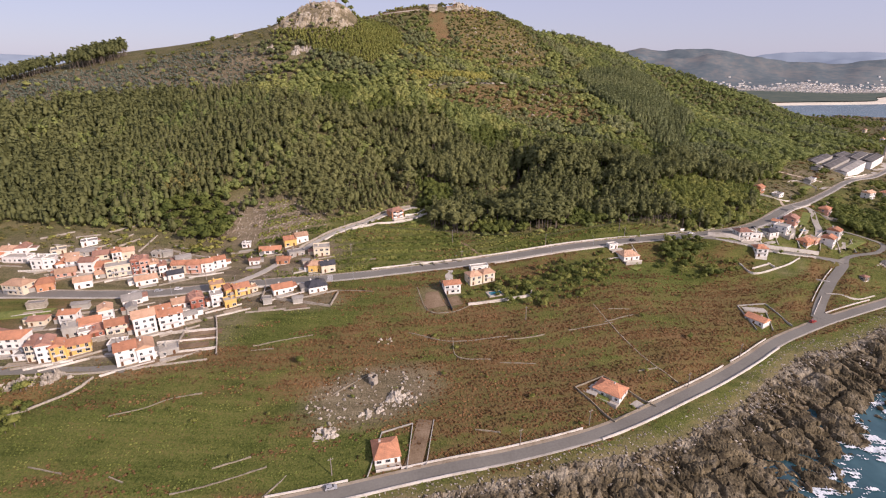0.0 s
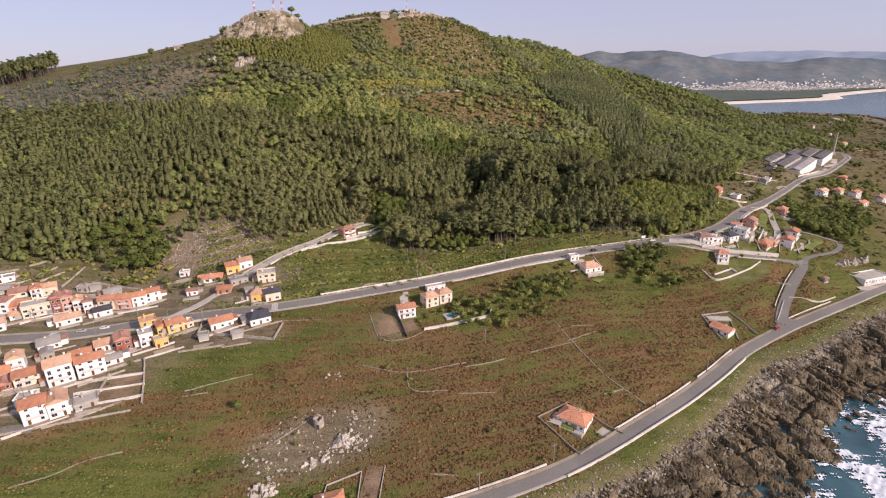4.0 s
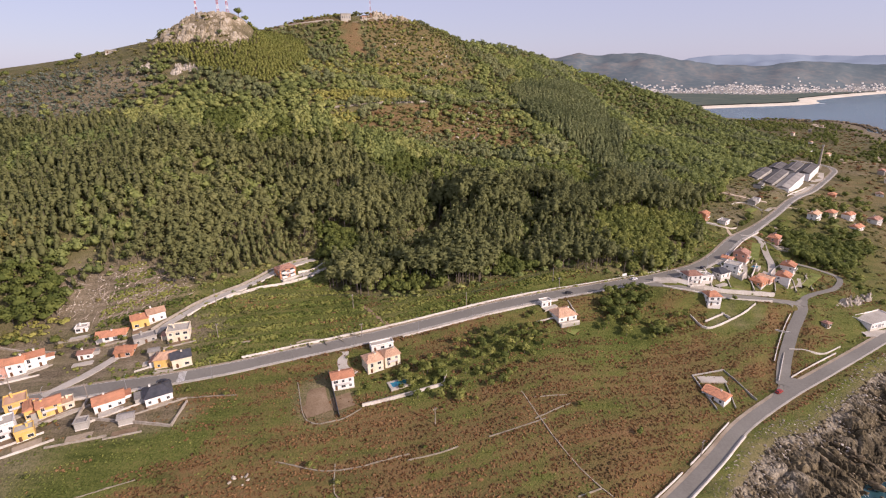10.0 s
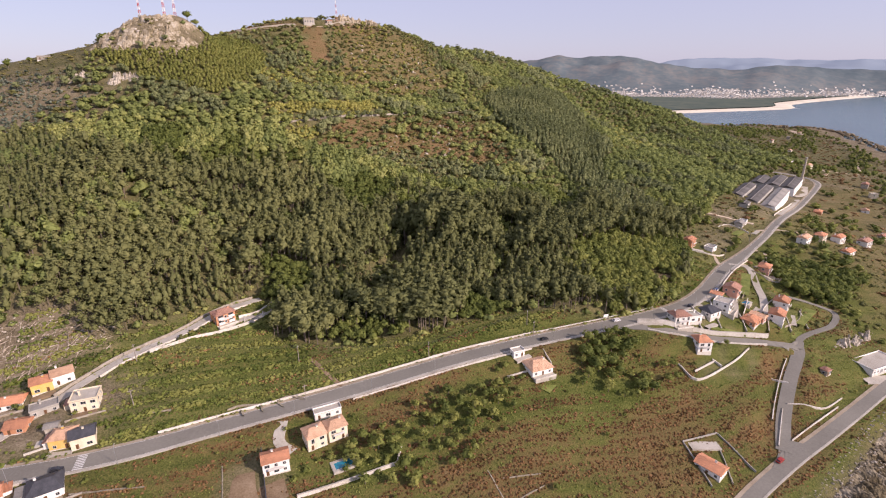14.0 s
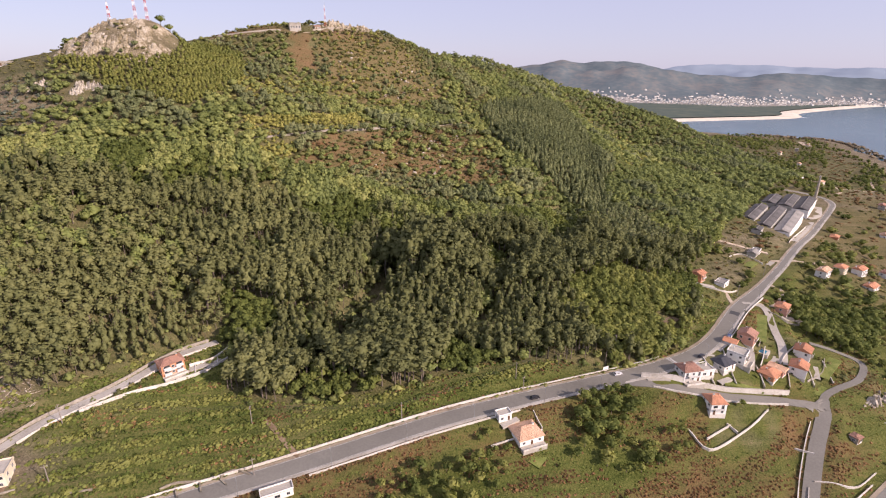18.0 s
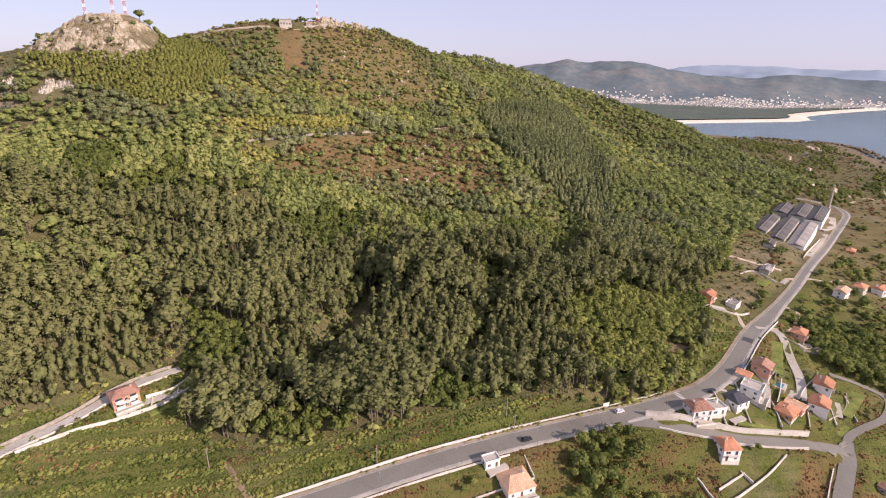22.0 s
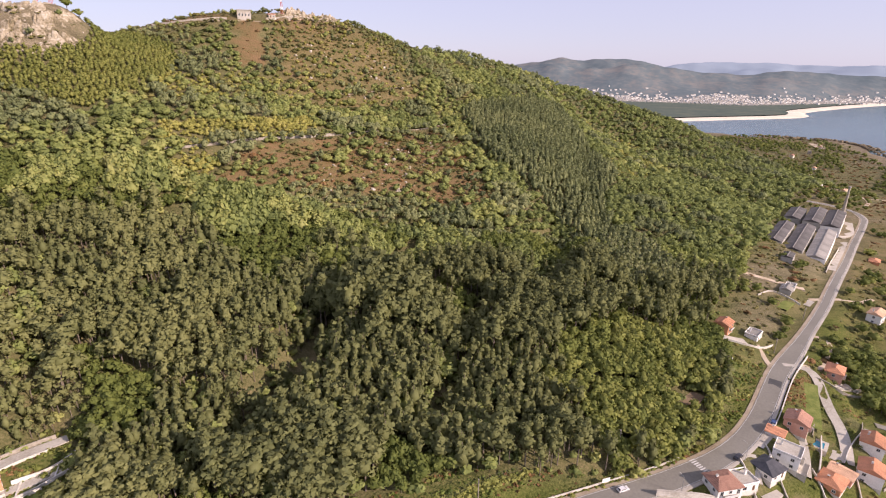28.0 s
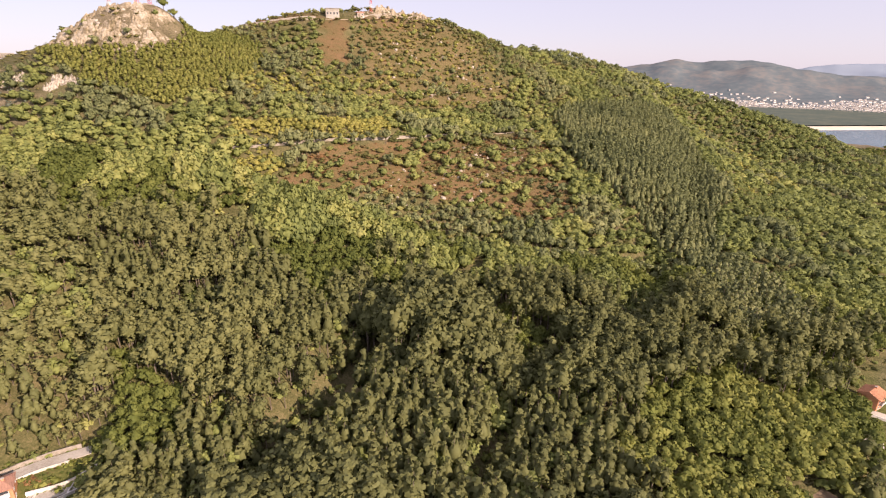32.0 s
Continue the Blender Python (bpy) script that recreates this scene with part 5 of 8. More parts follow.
house(255, 338, 30, 10.0, 9.0, 1, "hip", "orange", "tile", "above a lawn", group="hillside villas")
house(262, 341, 30, 7.0, 9.0, 1, "gable", "pink", "tile_light", "above a lawn", group="hillside villas")
house(273, 340, 42, 9.5, 9.0, 2, "gable", "white", "tile", "beside a drive", group="hillside villas")
house(285, 351.5, 40, 9.0, 9.0, 2, "gable", "white", "tile", "beside a drive", group="hillside villas")
house(305, 392, 40, 10.5, 8.0, 2, "hip", "pink", "tile", "by an oak grove", group="roadside houses")
house(268.5, 424, 36, 9.0, 8.0, 2, "gable", "orange", "tile", "beside the woods", group="roadside houses")
house(284, 421, 36, 9.5, 7.0, 1, "flat", "white", "fibre", "beside the woods", group="roadside houses")
house(341, 467, 40, 11.0, 7.0, 1, "gable", "grey", "fibre", "beside the road", group="roadside houses")
house(346, 470, 40, 7.0, 6.0, 1, "flat", "white", "fibre", "beside the road", group="roadside houses")
house(377, 440, 30, 12.0, 8.0, 2, "gable", "white", "tile_light", "among fields", group="roadside houses")
house(400, 449, 30, 11.0, 8.0, 2, "hip", "cream", "tile", "among fields", group="roadside houses")
house(420, 452, 25, 11.0, 8.0, 2, "gable", "white", "tile", "among fields", group="roadside houses")
house(408, 430, 25, 12.0, 8.0, 1, "gable", "white", "tile", "among fields", group="roadside houses")
house(455, 460, 25, 12.0, 9.0, 2, "gable", "white", "tile_old", "among fields", group="roadside houses")
house(490, 546, 40, 11.0, 8.0, 1, "hip", "orange", "tile", "among fields", group="roadside houses")
house(313, 311.5, 14, 28, 13, 1, "flat", "white", "concrete", "beside the coast road", chimney=False, group="roadside houses")
for k, (hx, hy) in enumerate([(879, 1225), (935, 1150), (883, 1036), (1010, 1190), (770, 905), (690, 780), (720, 850), (640, 640), (560, 560), (610, 600), (520, 500), (470, 440), (560, 470), (1080, 1240)]):
    house(hx, hy, 20 + 9 * (k % 5), 9 + k % 4, 8, 1 + k % 2, "gable" if k % 3 else "flat", ("white", "cream", "white", "stone")[k % 4], ("tile", "tile_old", "tile_light")[k % 3], "on the coastal plain", group="roadside houses")
house(273.5, 303, 20, 4.5, 4.0, 1, "hip", "stone", "tile_old", "in a field", chimney=False, group="roadside houses")


# ---- rocks ----
def rock_shape(seed, subdivisions=1, cuts=9):
    """An angular boulder about 1 m in radius, cut by random planes."""
    r = np.random.RandomState(seed)
    bm = bmesh.new()
    bmesh.ops.create_icosphere(bm, subdivisions=subdivisions + 1, radius=1)
    v = np.array([q.co for q in bm.verts])
    for _ in range(cuts):
        n = r.normal(size=3)
        n /= np.linalg.norm(n)
        over = v @ n - r.uniform(0.45, 0.8)
        v = v - np.clip(over, 0, None)[:, None] * n
    v += r.normal(size=v.shape) * 0.03
    f = np.array([[q.index for q in g.verts] for g in bm.faces])
    bm.free()
    return v, f


ROCKS = [rock_shape(k, 1) for k in range(8)]
ROCK_ME = {"rock": [], "granite": []}
for key in ROCK_ME:
    for v, f in ROCKS:
        me = bpy.data.meshes.new("rock")
        me.from_pydata(v, [], f)
        me.materials.append(M[key])
        ROCK_ME[key].append(me)


def rock_group(name, spots, key, label, category, kind="", group=""):
    """One outcrop: a root with each rock a part of it. Spots: x, y, size, flatness, turn."""
    x0, y0 = np.mean([s[0] for s in spots]), np.mean([s[1] for s in spots])
    root = thing(name, x0, y0, gz(x0, y0), 0, label, category, group)
    if kind:
        root["kind"] = kind
    inv = root.matrix_world.inverted()
    for k, (x, y, s, flat, turn) in enumerate(spots):
        m = Matrix.Translation((x, y, gz(x, y) + 0.12 * s * flat)) @ Euler((0.3 * math.sin(k * 7.1), 0.3 * math.sin(k * 3.3), radians(turn))).to_matrix().to_4x4() @ Matrix.Diagonal((s * 1.25, s * 0.85, s * flat, 1))
        shared("rock", ROCK_ME[key][k % 8], root, inv @ m)
    return root


def cluster(cx, cy, rx, ry, n, small, large, seed, turn=0.0, flat=(0.6, 1.1), slant=None):
    r = np.random.RandomState(seed)
    out = []
    for _ in range(n):
        a, q = r.uniform(0, 6.283), math.sqrt(r.uniform(0, 1))
        u, v = rx * q * math.cos(a), ry * q * math.sin(a)
        c, s = math.cos(radians(turn)), math.sin(radians(turn))
        size = small + (large - small) * r.uniform(0, 1) ** 2.2
        out.append((cx + c * u - s * v, cy + s * u + c * v, size, r.uniform(*flat), r.uniform(0, 360) if slant is None else slant + r.normal() * 18))
    return out


def crag(name, cx, cy, rx, ry, turn, cell, rise, step, key, label, seed):
    """A craggy dome of jointed rock that breaks through the ground."""
    c, q = math.cos(radians(turn)), math.sin(radians(turn))

    def top(x, y):
        core = blob(x, y, cx, cy, rx, ry, turn)
        relief = 0.75 * blocks(x, y, cell, 1.6, turn + 40, seed) + 0.5 * blocks(x, y, cell * 0.42, 1.5, turn - 25, seed + 1) + 0.25 * waves(x, y, cell * 3, seed)
        return ground_z(x, y) + rise * (core ** 0.6) * (0.35 + relief) - 1.4 * (1 - core) - 0.3

    return sheet(name, cx - c * rx * 1.25, cy - q * rx * 1.25, cx + c * rx * 1.25, cy + q * rx * 1.25, ry * 1.25, step, top, lambda x, y: blob(x, y, cx, cy, rx, ry, turn) > 0.01, M[key], label, "crag", kind="")


crag("peak_crag", -139, 603, 44, 25, 0, 9.0, 4.2, 0.8, "crag", "tan granite crag crowning the western peak", 201)
crag("slope_crag", -148, 556, 8, 6, 0, 4.0, 4.5, 0.6, "granite", "pale granite crag above the trees", 203)
crag("slope_crag", -136, 558, 6, 5, 0, 3.5, 3.5, 0.6, "granite", "smaller pale granite crag above the trees", 204)
crag("summit_crag", 36, 760, 40, 11, 50, 5.0, 4.5, 1.0, "crag", "broken granite rocks below the summit building", 205)
crag("slope_crag", -180, 562, 9, 5, 20, 3.0, 3.5, 0.7, "granite", "pale granite crag on the open shoulder", 206)
crag("ravine_cliff", -173, 182, 18, 3.6, 14, 3.0, 2.6, 0.5, "granite", "pale rock face above the ravine", 221)
rock_group("peak_boulders", cluster(-138, 598, 46, 24, 60, 0.5, 1.5, 1, flat=(0.6, 1.1)), "granite", "loose granite boulders over the western peak", "boulders")
rock_group("summit_rocks", cluster(34, 752, 40, 12, 70, 0.5, 2.0, 3, 50), "granite", "broken granite rocks below the summit building", "boulders")
rock_group("heath_rocks", cluster(105, 570, 70, 26, 150, 0.35, 1.7, 4, 48) + cluster(75, 712, 62, 34, 130, 0.4, 2.0, 5, 46), "granite", "scattered granite boulders on the brown heath", "boulders")
crag("white_outcrop", -19, 182, 9.5, 4.2, 38, 4.8, 2.5, 0.36, "granite_white", "white sunlit granite outcrop in the bracken", 211)
crag("white_outcrop", -32, 171.5, 6.0, 2.6, 40, 3.6, 2.0, 0.36, "granite_white", "white granite ledge in the bracken", 212)
crag("lower_outcrop", -46, 162, 6.5, 4.2, 20, 4.6, 3.2, 0.36, "granite_white", "rounded white granite outcrop near the coast", 213)
rock_group("outcrop_boulders", cluster(-20, 181, 11, 5, 40, 0.4, 1.3, 6, 30, flat=(0.6, 1.0), slant=60) + cluster(-46, 163, 6, 4, 22, 0.4, 1.1, 7), "granite", "white granite blocks round the outcrop", "boulders")
rock_group("field_stones", cluster(-32, 184, 26, 15, 170, 0.25, 1.0, 8, 20) + cluster(-28, 218, 4, 2, 6, 0.5, 1.2, 9), "granite", "loose pale stones strewn over the bracken slope", "stones")
crag("cutting_rock_face", 316, 328.5, 23, 3.6, 21, 4.0, 3.4, 0.5, "granite", "cut pale rock face beside the side road", 231)
rock_group("clearing_debris", cluster(-122, 344, 40, 14, 260, 0.25, 0.8, 12, 10), "granite", "stones and stumps on the cleared slope", "debris")


def felled_logs():
    r = np.random.RandomState(55)
    bm = bmesh.new()
    for _ in range(260):
        a, q = r.uniform(0, 6.283), math.sqrt(r.uniform(0, 1))
        x, y = -118 + 38 * q * math.cos(a), 337 + 15 * q * math.sin(a)
        turn, long = r.normal(0.9, 0.8), r.uniform(1.2, 5)
        dx, dy = long / 2 * math.cos(turn), long / 2 * math.sin(turn)
        rod(bm, (x - dx, y - dy, gz(x - dx, y - dy) + 0.25), (x + dx, y + dy, gz(x + dx, y + dy) + 0.2), r.uniform(0.07, 0.2), 0.06, 5)
    me = mesh_of("felled_logs", bm, surface("bleached_bark", [(0.22, 0.17, 0.12), (0.38, 0.32, 0.25), (0.52, 0.46, 0.38)], 0.4, 4, 0.9, 0.2, island=0.3))
    tagged(new("felled_logs", me), "bleached felled trunks lying over the cleared slope", "logs", kind="stuff")


felled_logs()


def coast_spots(n, seed, lo, hi, x0, x1, near=3.0, far=44.0):
    """Random places between two distances below the verge of the coast road."""
    r = np.random.RandomState(seed)
    p = np.stack([r.uniform(x0, x1 + 60, n * 6), r.uniform(60, 320, n * 6)], -1)
    e = past_rim(p[:, 0], p[:, 1])
    ok = (e > near) & (e < far) & (r.uniform(0, 1, len(p)) > 0.5 * (e - near) / (far - near)) & (shore_side(p[:, 0], p[:, 1]) > -56)
    p, e = p[ok][:n], e[ok][:n]
    size = lo + (hi - lo) * r.uniform(0, 1, len(p)) ** 2.6 * (0.4 + 0.6 * np.clip((e - near) / 20, 0, 1))
    return [(p[i, 0], p[i, 1], size[i], r.uniform(0.5, 0.95), 125 + r.normal() * 25) for i in range(len(p))]


def shelf_top(x, y):
    e = past_rim(x, y)
    grow = ease(e, 1, 18)
    lumps = (2.7 * blocks(x + 2.0 * waves(x, y, 16, 308), y, 12.0, 1.4, 118, 301) * grow + 1.15 * blocks(x + 1.2 * waves(x, y, 7, 309), y, 5.6, 1.25, 165, 302) * (0.35 + 0.65 * grow) + 0.32 * blocks(x, y, 2.3, 1.2, 100, 303) + 0.12 * waves(x, y, 1.4, 310))
    return ground_z(x, y) + lumps + 1.9 * grow - 1.3 * (1 - ease(e, -1, 4)) + 1.3 * waves(x, y, 40, 304) * grow - 0.4 - 3.5 * ease(-shore_side(x, y), 56, 66) - 6.0 * blob(x, y, 210, 194, 24, 10, 35)


shelf = sheet("shore_rock_shelf", -75, 89, 400, 297, 70, 0.7, shelf_top, lambda x, y: (past_rim(x, y) > -1.5 + 1.8 * waves(x, y, 11, 305)) & (shore_side(x, y) > -72), shelf_material(),
              "jagged brown rock shelf between the grass and the sea", "rock shelf", kind="structure",
              shade=lambda x, y: np.clip(0.95 - ease(past_rim(x, y), 1, 13) + 0.45 * waves(x, y, 24, 306) + 0.3 * waves(x, y, 6, 307) + 0.9 * blob(x, y, 178, 212, 12, 9), 0, 1) ** 1.3)
rock_group("sea_rocks", coast_spots(180, 21, 0.8, 2.6, 20, 330, 8), "rock", "jagged dark sea rocks below the coast road", "sea rocks", kind="structure")


COBBLES = [rock_shape(60 + k, 0, 5) for k in range(8)]


def rock_stuff(name, spots, key, label, shapes=ROCKS):
    vs, fs, k = [], [], 0
    for i, (x, y, s, flat, turn) in enumerate(spots):
        v, f = shapes[i % 8]
        c, q = math.cos(radians(turn)), math.sin(radians(turn))
        w = v * (s * 1.3, s * 0.8, s * flat)
        w = np.stack([c * w[:, 0] - q * w[:, 1], q * w[:, 0] + c * w[:, 1], w[:, 2]], -1)
        vs.append(w + (x, y, 0))
        fs.append(f + k)
        k += len(v)
    vs = np.vstack(vs)
    xy = np.array([(s[0], s[1], s[2] * s[3]) for s in spots])
    vs[:, 2] += np.repeat(ground_z(xy[:, 0], xy[:, 1]) + 0.1 * xy[:, 2], len(shapes[0][0]))
    me = bpy.data.meshes.new(name)
    me.from_pydata(vs, [], np.vstack(fs))
    me.materials.append(M[key])
    return tagged(new(name, me), label, "rocks", kind="stuff")


rock_stuff("shore_boulders", coast_spots(1700, 22, 0.6, 2.3, -60, 360), "rock", "broken dark boulders along the shore")
rock_stuff("shore_cobbles", coast_spots(8200, 23, 0.25, 1.0, -60, 300, -3.0, 16), "granite", "pale stones at the top of the shore", COBBLES)
rock_stuff("far_shore_rocks", [(SHORE[k][0] * (1 - u) + SHORE[k + 1][0] * u + random.uniform(10, 60), SHORE[k][1] * (1 - u) + SHORE[k + 1][1] * u - random.uniform(10, 60), random.uniform(2, 7), 0.6, random.uniform(0, 90))
                               for k in range(13, 21) for u in np.linspace(0, 0.98, 60)], "rock", "dark rocks along the far point")

# ---- hill top: building, walls, masts ----
root = thing("summit_building", -14, 708, gz(-14, 708), 12, "low stone summit building with flat roof and dark openings", "building")
part("wall", boxed(-5.5, -4, -2, 5.5, 4, 7.0, bevel=0.05), M["concrete"], root)
part("roof", boxed(-5.9, -4.4, 7.0, 5.9, 4.4, 7.4), M["concrete"], root)
for k in range(4):
    o = shared("window", WINDOW["t"][0], root, pose(-3.9 + 2.6 * k, -4, 2.4))
    shared("pane", WINDOW["t"][1], o)
wall_line([(-86, 697), (-55, 695), (-27, 702)], 2.6, 0.8, M["stone"], "long granite retaining wall along the summit terrace", "wall", name="summit_wall")
wall_line([(x + 1.9, y - 2.2) for x, y in TRAIL[:5]], 1.7, 0.6, M["stone"], "pale stone bank under the hill track", "retaining wall", name="track_bank", uneven=0.3)
wall_line([(2, 717), (24, 738), (46, 760)], 2.2, 0.8, M["stone"], "granite wall along the summit terrace", "wall", name="summit_wall", uneven=0.2)
house(6, 724, 24, 7, 5, 1, "gable", "stone", "tile_old", "on the summit", chimney=False, group="summit buildings")
house(-228, 612, 10, 10, 6, 1, "flat", "stone", "tile", "on the skyline", chimney=False, group="summit buildings")
mast_red = surface("red_mast_paint", [(0.45, 0.06, 0.04), (0.55, 0.09, 0.06)], 1, 5, 0.5, 0)


def mast(x, y, h, label):
    root = thing("radio_mast", x, y, gz(x, y) - 0.5, 0, label, "mast")
    n = 6
    for k in range(n):
        bm = bmesh.new()
        a, b = 0.9 * (1 - 0.6 * k / n), 0.9 * (1 - 0.6 * (k + 1) / n)
        z0, z1 = h * k / n, h * (k + 1) / n
        cn = [(1, 1), (-1, 1), (-1, -1), (1, -1)]
        for i, (u, v) in enumerate(cn):
            u2, v2 = cn[(i + 1) % 4]
            rod(bm, (u * a, v * a, z0), (u * b, v * b, z1), 0.1, sides=4)
            rod(bm, (u * a, v * a, z0), (u2 * b, v2 * b, z1), 0.06, sides=4)
            rod(bm, (u * b, v * b, z1), (u2 * b, v2 * b, z1), 0.1, sides=4)
        part("lattice_section", bm, mast_red if k % 2 == 0 else M["white"], root, "red painted section" if k % 2 == 0 else "white painted section")
    part("antenna", rod(bmesh.new(), (0, 0, h), (0, 0, h + 4), 0.12), M["metal"], root)


mast(-146, 616, 16, "red and white lattice radio mast on the western peak")
mast(-126, 616, 22, "red and white lattice radio mast on the western peak")
mast(-118, 618, 20, "red and white lattice radio mast on the western peak")
mast(14, 733, 20, "red and white lattice radio mast beside the summit building")

# ---- ruined round tower in the fields ----
bm = bmesh.new()
n = 18
rings = [(2.1, -0.8), (2.0, 3.4), (1.45, 3.4), (1.5, -0.8)]
vs = [[bm.verts.new((rr * math.cos(6.2832 * k / n), rr * math.sin(6.2832 * k / n), z + (0.35 * math.sin(k * 1.7) if z > 0 else 0))) for k in range(n)] for rr, z in rings]
for a, b in zip(vs, vs[1:]):
    for k in range(n):
        bm.faces.new((a[k], a[(k + 1) % n], b[(k + 1) % n], b[k]))
root = thing("ruined_tower", -30.8, 191.2, gz(-30.8, 191.2), 0, "roofless round stone windmill tower among bracken and rocks", "ruin")
part("wall", bm, M["stone"], root)
# solid dark slab on the wall stands in for the doorway's shade
part("doorway", boxed(-0.5, -2.16, -0.4, 0.5, -1.95, 1.7), M["slate"], root, "dark slab standing for the shade in a doorway")


# ---- factory ----
def shed(cx, cy, length, width, h, label, windows=9, bays=5, wall="grey", cover="fibre_dark"):
    root = thing("factory_shed", cx, cy, gz(cx, cy), 42, label, "factory", "factory sheds")
    part("wall", boxed(-length / 2, -width / 2, -4, length / 2, width / 2, h), M[wall], root)
    roof_me = mesh_of("roof_bay", hip_roof(length / bays - 0.06, width, width * 0.15, 0.0, 1.0), M[cover])
    for k in range(bays):
        shared("roof_bay", roof_me, root, pose((k + 0.5) / bays * length - length / 2, 0, h + 0.15))
    shared("ridge_cap", mesh_of("ridge_cap", boxed(-length / 2, -0.3, 0, length / 2, 0.3, 0.25), M["fibre"]), root, pose(0, 0, h + 0.1 + width * 0.15))
    for k in range(windows):
        o = shared("window", WINDOW["w"][0], root, pose((k + 0.5) / windows * length - length / 2, -width / 2, h * 0.45))
        shared("pane", WINDOW["w"][1], o)


shed(443, 551, 88, 13, 6, "long white factory shed with grey fibre-cement roof", wall="white", cover="fibre")
shed(432, 561, 84, 13, 5, "long white factory shed with stained grey roof")
shed(421, 570, 66, 12, 4, "low factory shed with dark stained roof", 5)
shed(527, 627, 70, 15, 8, "tall white factory hall with grey ridged roof", wall="white")
shed(517, 638, 64, 14, 8, "tall white factory hall with grey ridged roof")
shed(506, 650, 48, 14, 6, "low white factory hall with dark stained roof", 5)
shed(377, 510, 13, 7, 3.5, "small brown-roofed factory outbuilding", 2, 1)
plot_later = [([(412, 508), (440, 533), (478, 566), (505, 590)], 5), ([(506, 600), (530, 612), (556, 640)], 9)]
root = thing("factory_chimney", 578, 668, gz(578, 668), 0, "tall slim tapering grey factory chimney", "chimney")
part("shaft", rod(bmesh.new(), (0, 0, -2), (0, 0, 29), 1.7, 1.0, 14), M["stone"], root)
part("collar", rod(bmesh.new(), (0, 0, 28.2), (0, 0, 29.3), 1.25, 1.25, 14), M["grey"], root)
part("base", boxed(-2.2, -2.2, -2, 2.2, 2.2, 3), M["stone"], root)

# ---- pools, lawns, plots ----
def pool(x, y, turn, w, d):
    z = gz(x, y) + 0.5
    root = thing("swimming_pool", x, y, z, turn, "small blue swimming pool in a pale paved terrace", "pool")
    part("water", boxed(-w / 2, -d / 2, -0.5, w / 2, d / 2, 0.02), M["pool"], root, "clear blue pool water")
    for p in ((-w / 2 - 1.2, -d / 2 - 1.2, w / 2 + 1.2, -d / 2), (-w / 2 - 1.2, d / 2, w / 2 + 1.2, d / 2 + 1.2), (-w / 2 - 1.2, -d / 2, -w / 2, d / 2), (w / 2, -d / 2, w / 2 + 1.2, d / 2)):
        part("deck", boxed(p[0], p[1], -2.2, p[2], p[3], 0.12), M["concrete"], root)


pool(30, 264, 20, 7.5, 3.6)
pool(262, 353, 40, 4.2, 4.2)


def plot(points, width, material, label, name="lawn", lift=0.14):
    xy = along(points, 2.0)
    return ribbon(name, xy, smoothed(ground_z(xy[:, 0], xy[:, 1]), 3), -width / 2, width / 2, lift, M[material], label, depth=1.0, category=name)


plot([(227, 335), (236, 333.5), (246, 331.5)], 7, "lawn", "bright mown lawn below the white villas")
plot([(264, 361), (273, 372), (284, 386)], 10, "lawn", "bright mown lawn beside the road")
plot([(276, 330), (284, 336)], 6, "lawn", "mown lawn inside the road bend")
plot([(285, 340), (297, 348), (306, 354)], 10, "lawn", "dry mown garden lawn beside the villas")
plot([(-11, 147.5), (-9, 158), (-7, 170)], 6, "soil", "tilled brown garden strip beside the coast house", "garden_bed", 0.35)
plot([(68, 184), (74, 193), (78, 198)], 6, "lawn", "worn lawn round the coast bungalow")
plot([(-8, 262), (-6, 254), (-3, 247)], 11, "soil", "bare trodden earth yard", "yard", 0.2)
plot([(4, 258), (7, 250)], 9, "soil", "bare earth yard strewn with stones", "yard", 0.2)
plot([(120, 300), (124, 296)], 8, "lawn", "small lawn below the white house")
plot([(322, 450), (333, 457)], 9, "lawn", "dry yellow lawn beside the road")
plot([(383, 434), (392, 430)], 9, "lawn", "dry yellow lawn beside a house")
for k in range(4):
    plot([(-126 + k * 1.2, 201 + k * 5.2), (-112 + k * 1.2, 205 + k * 5.2)], 4, "soil", "tilled kitchen-garden terrace", "garden_bed", 0.3)
for pts, w in (([(284, 402), (297, 396), (306, 400), (325, 416), (322, 424), (312, 424)], 2.6), ([(352, 461), (365, 459), (382, 458), (400, 464)], 3.0), ([(268, 387), (274, 394), (279, 406), (281, 414)], 2.2), ([(322, 489), (341, 478), (356, 470)], 5.0), ([(640, 700), (700, 760), (760, 880), (850, 1010)], 4.0), ([(700, 760), (790, 790), (900, 900)], 3.5)):
    plot(pts, w, "sand", "pale unpaved track across the dry fields", "dirt_track", 0.2)
for pts, w in plot_later:
    plot(pts, w, "concrete", "pale concrete yard between the factory and the road", "yard", 0.3)
wall_line([(400, 500), (430, 527), (480, 570)], 1.6, 0.3, M["whitewall"], "pale boundary wall of the factory beside the road", "wall", name="factory_wall")
plot([(1100, 1250), (1140, 1320)], 26, "sand", "pale sandy clearing on the far point", "clearing", 0.3)
plot([(207, 370), (216, 372), (222, 376)], 9, "soil", "dark bare clearing inside the oak wood", "clearing", 0.25)


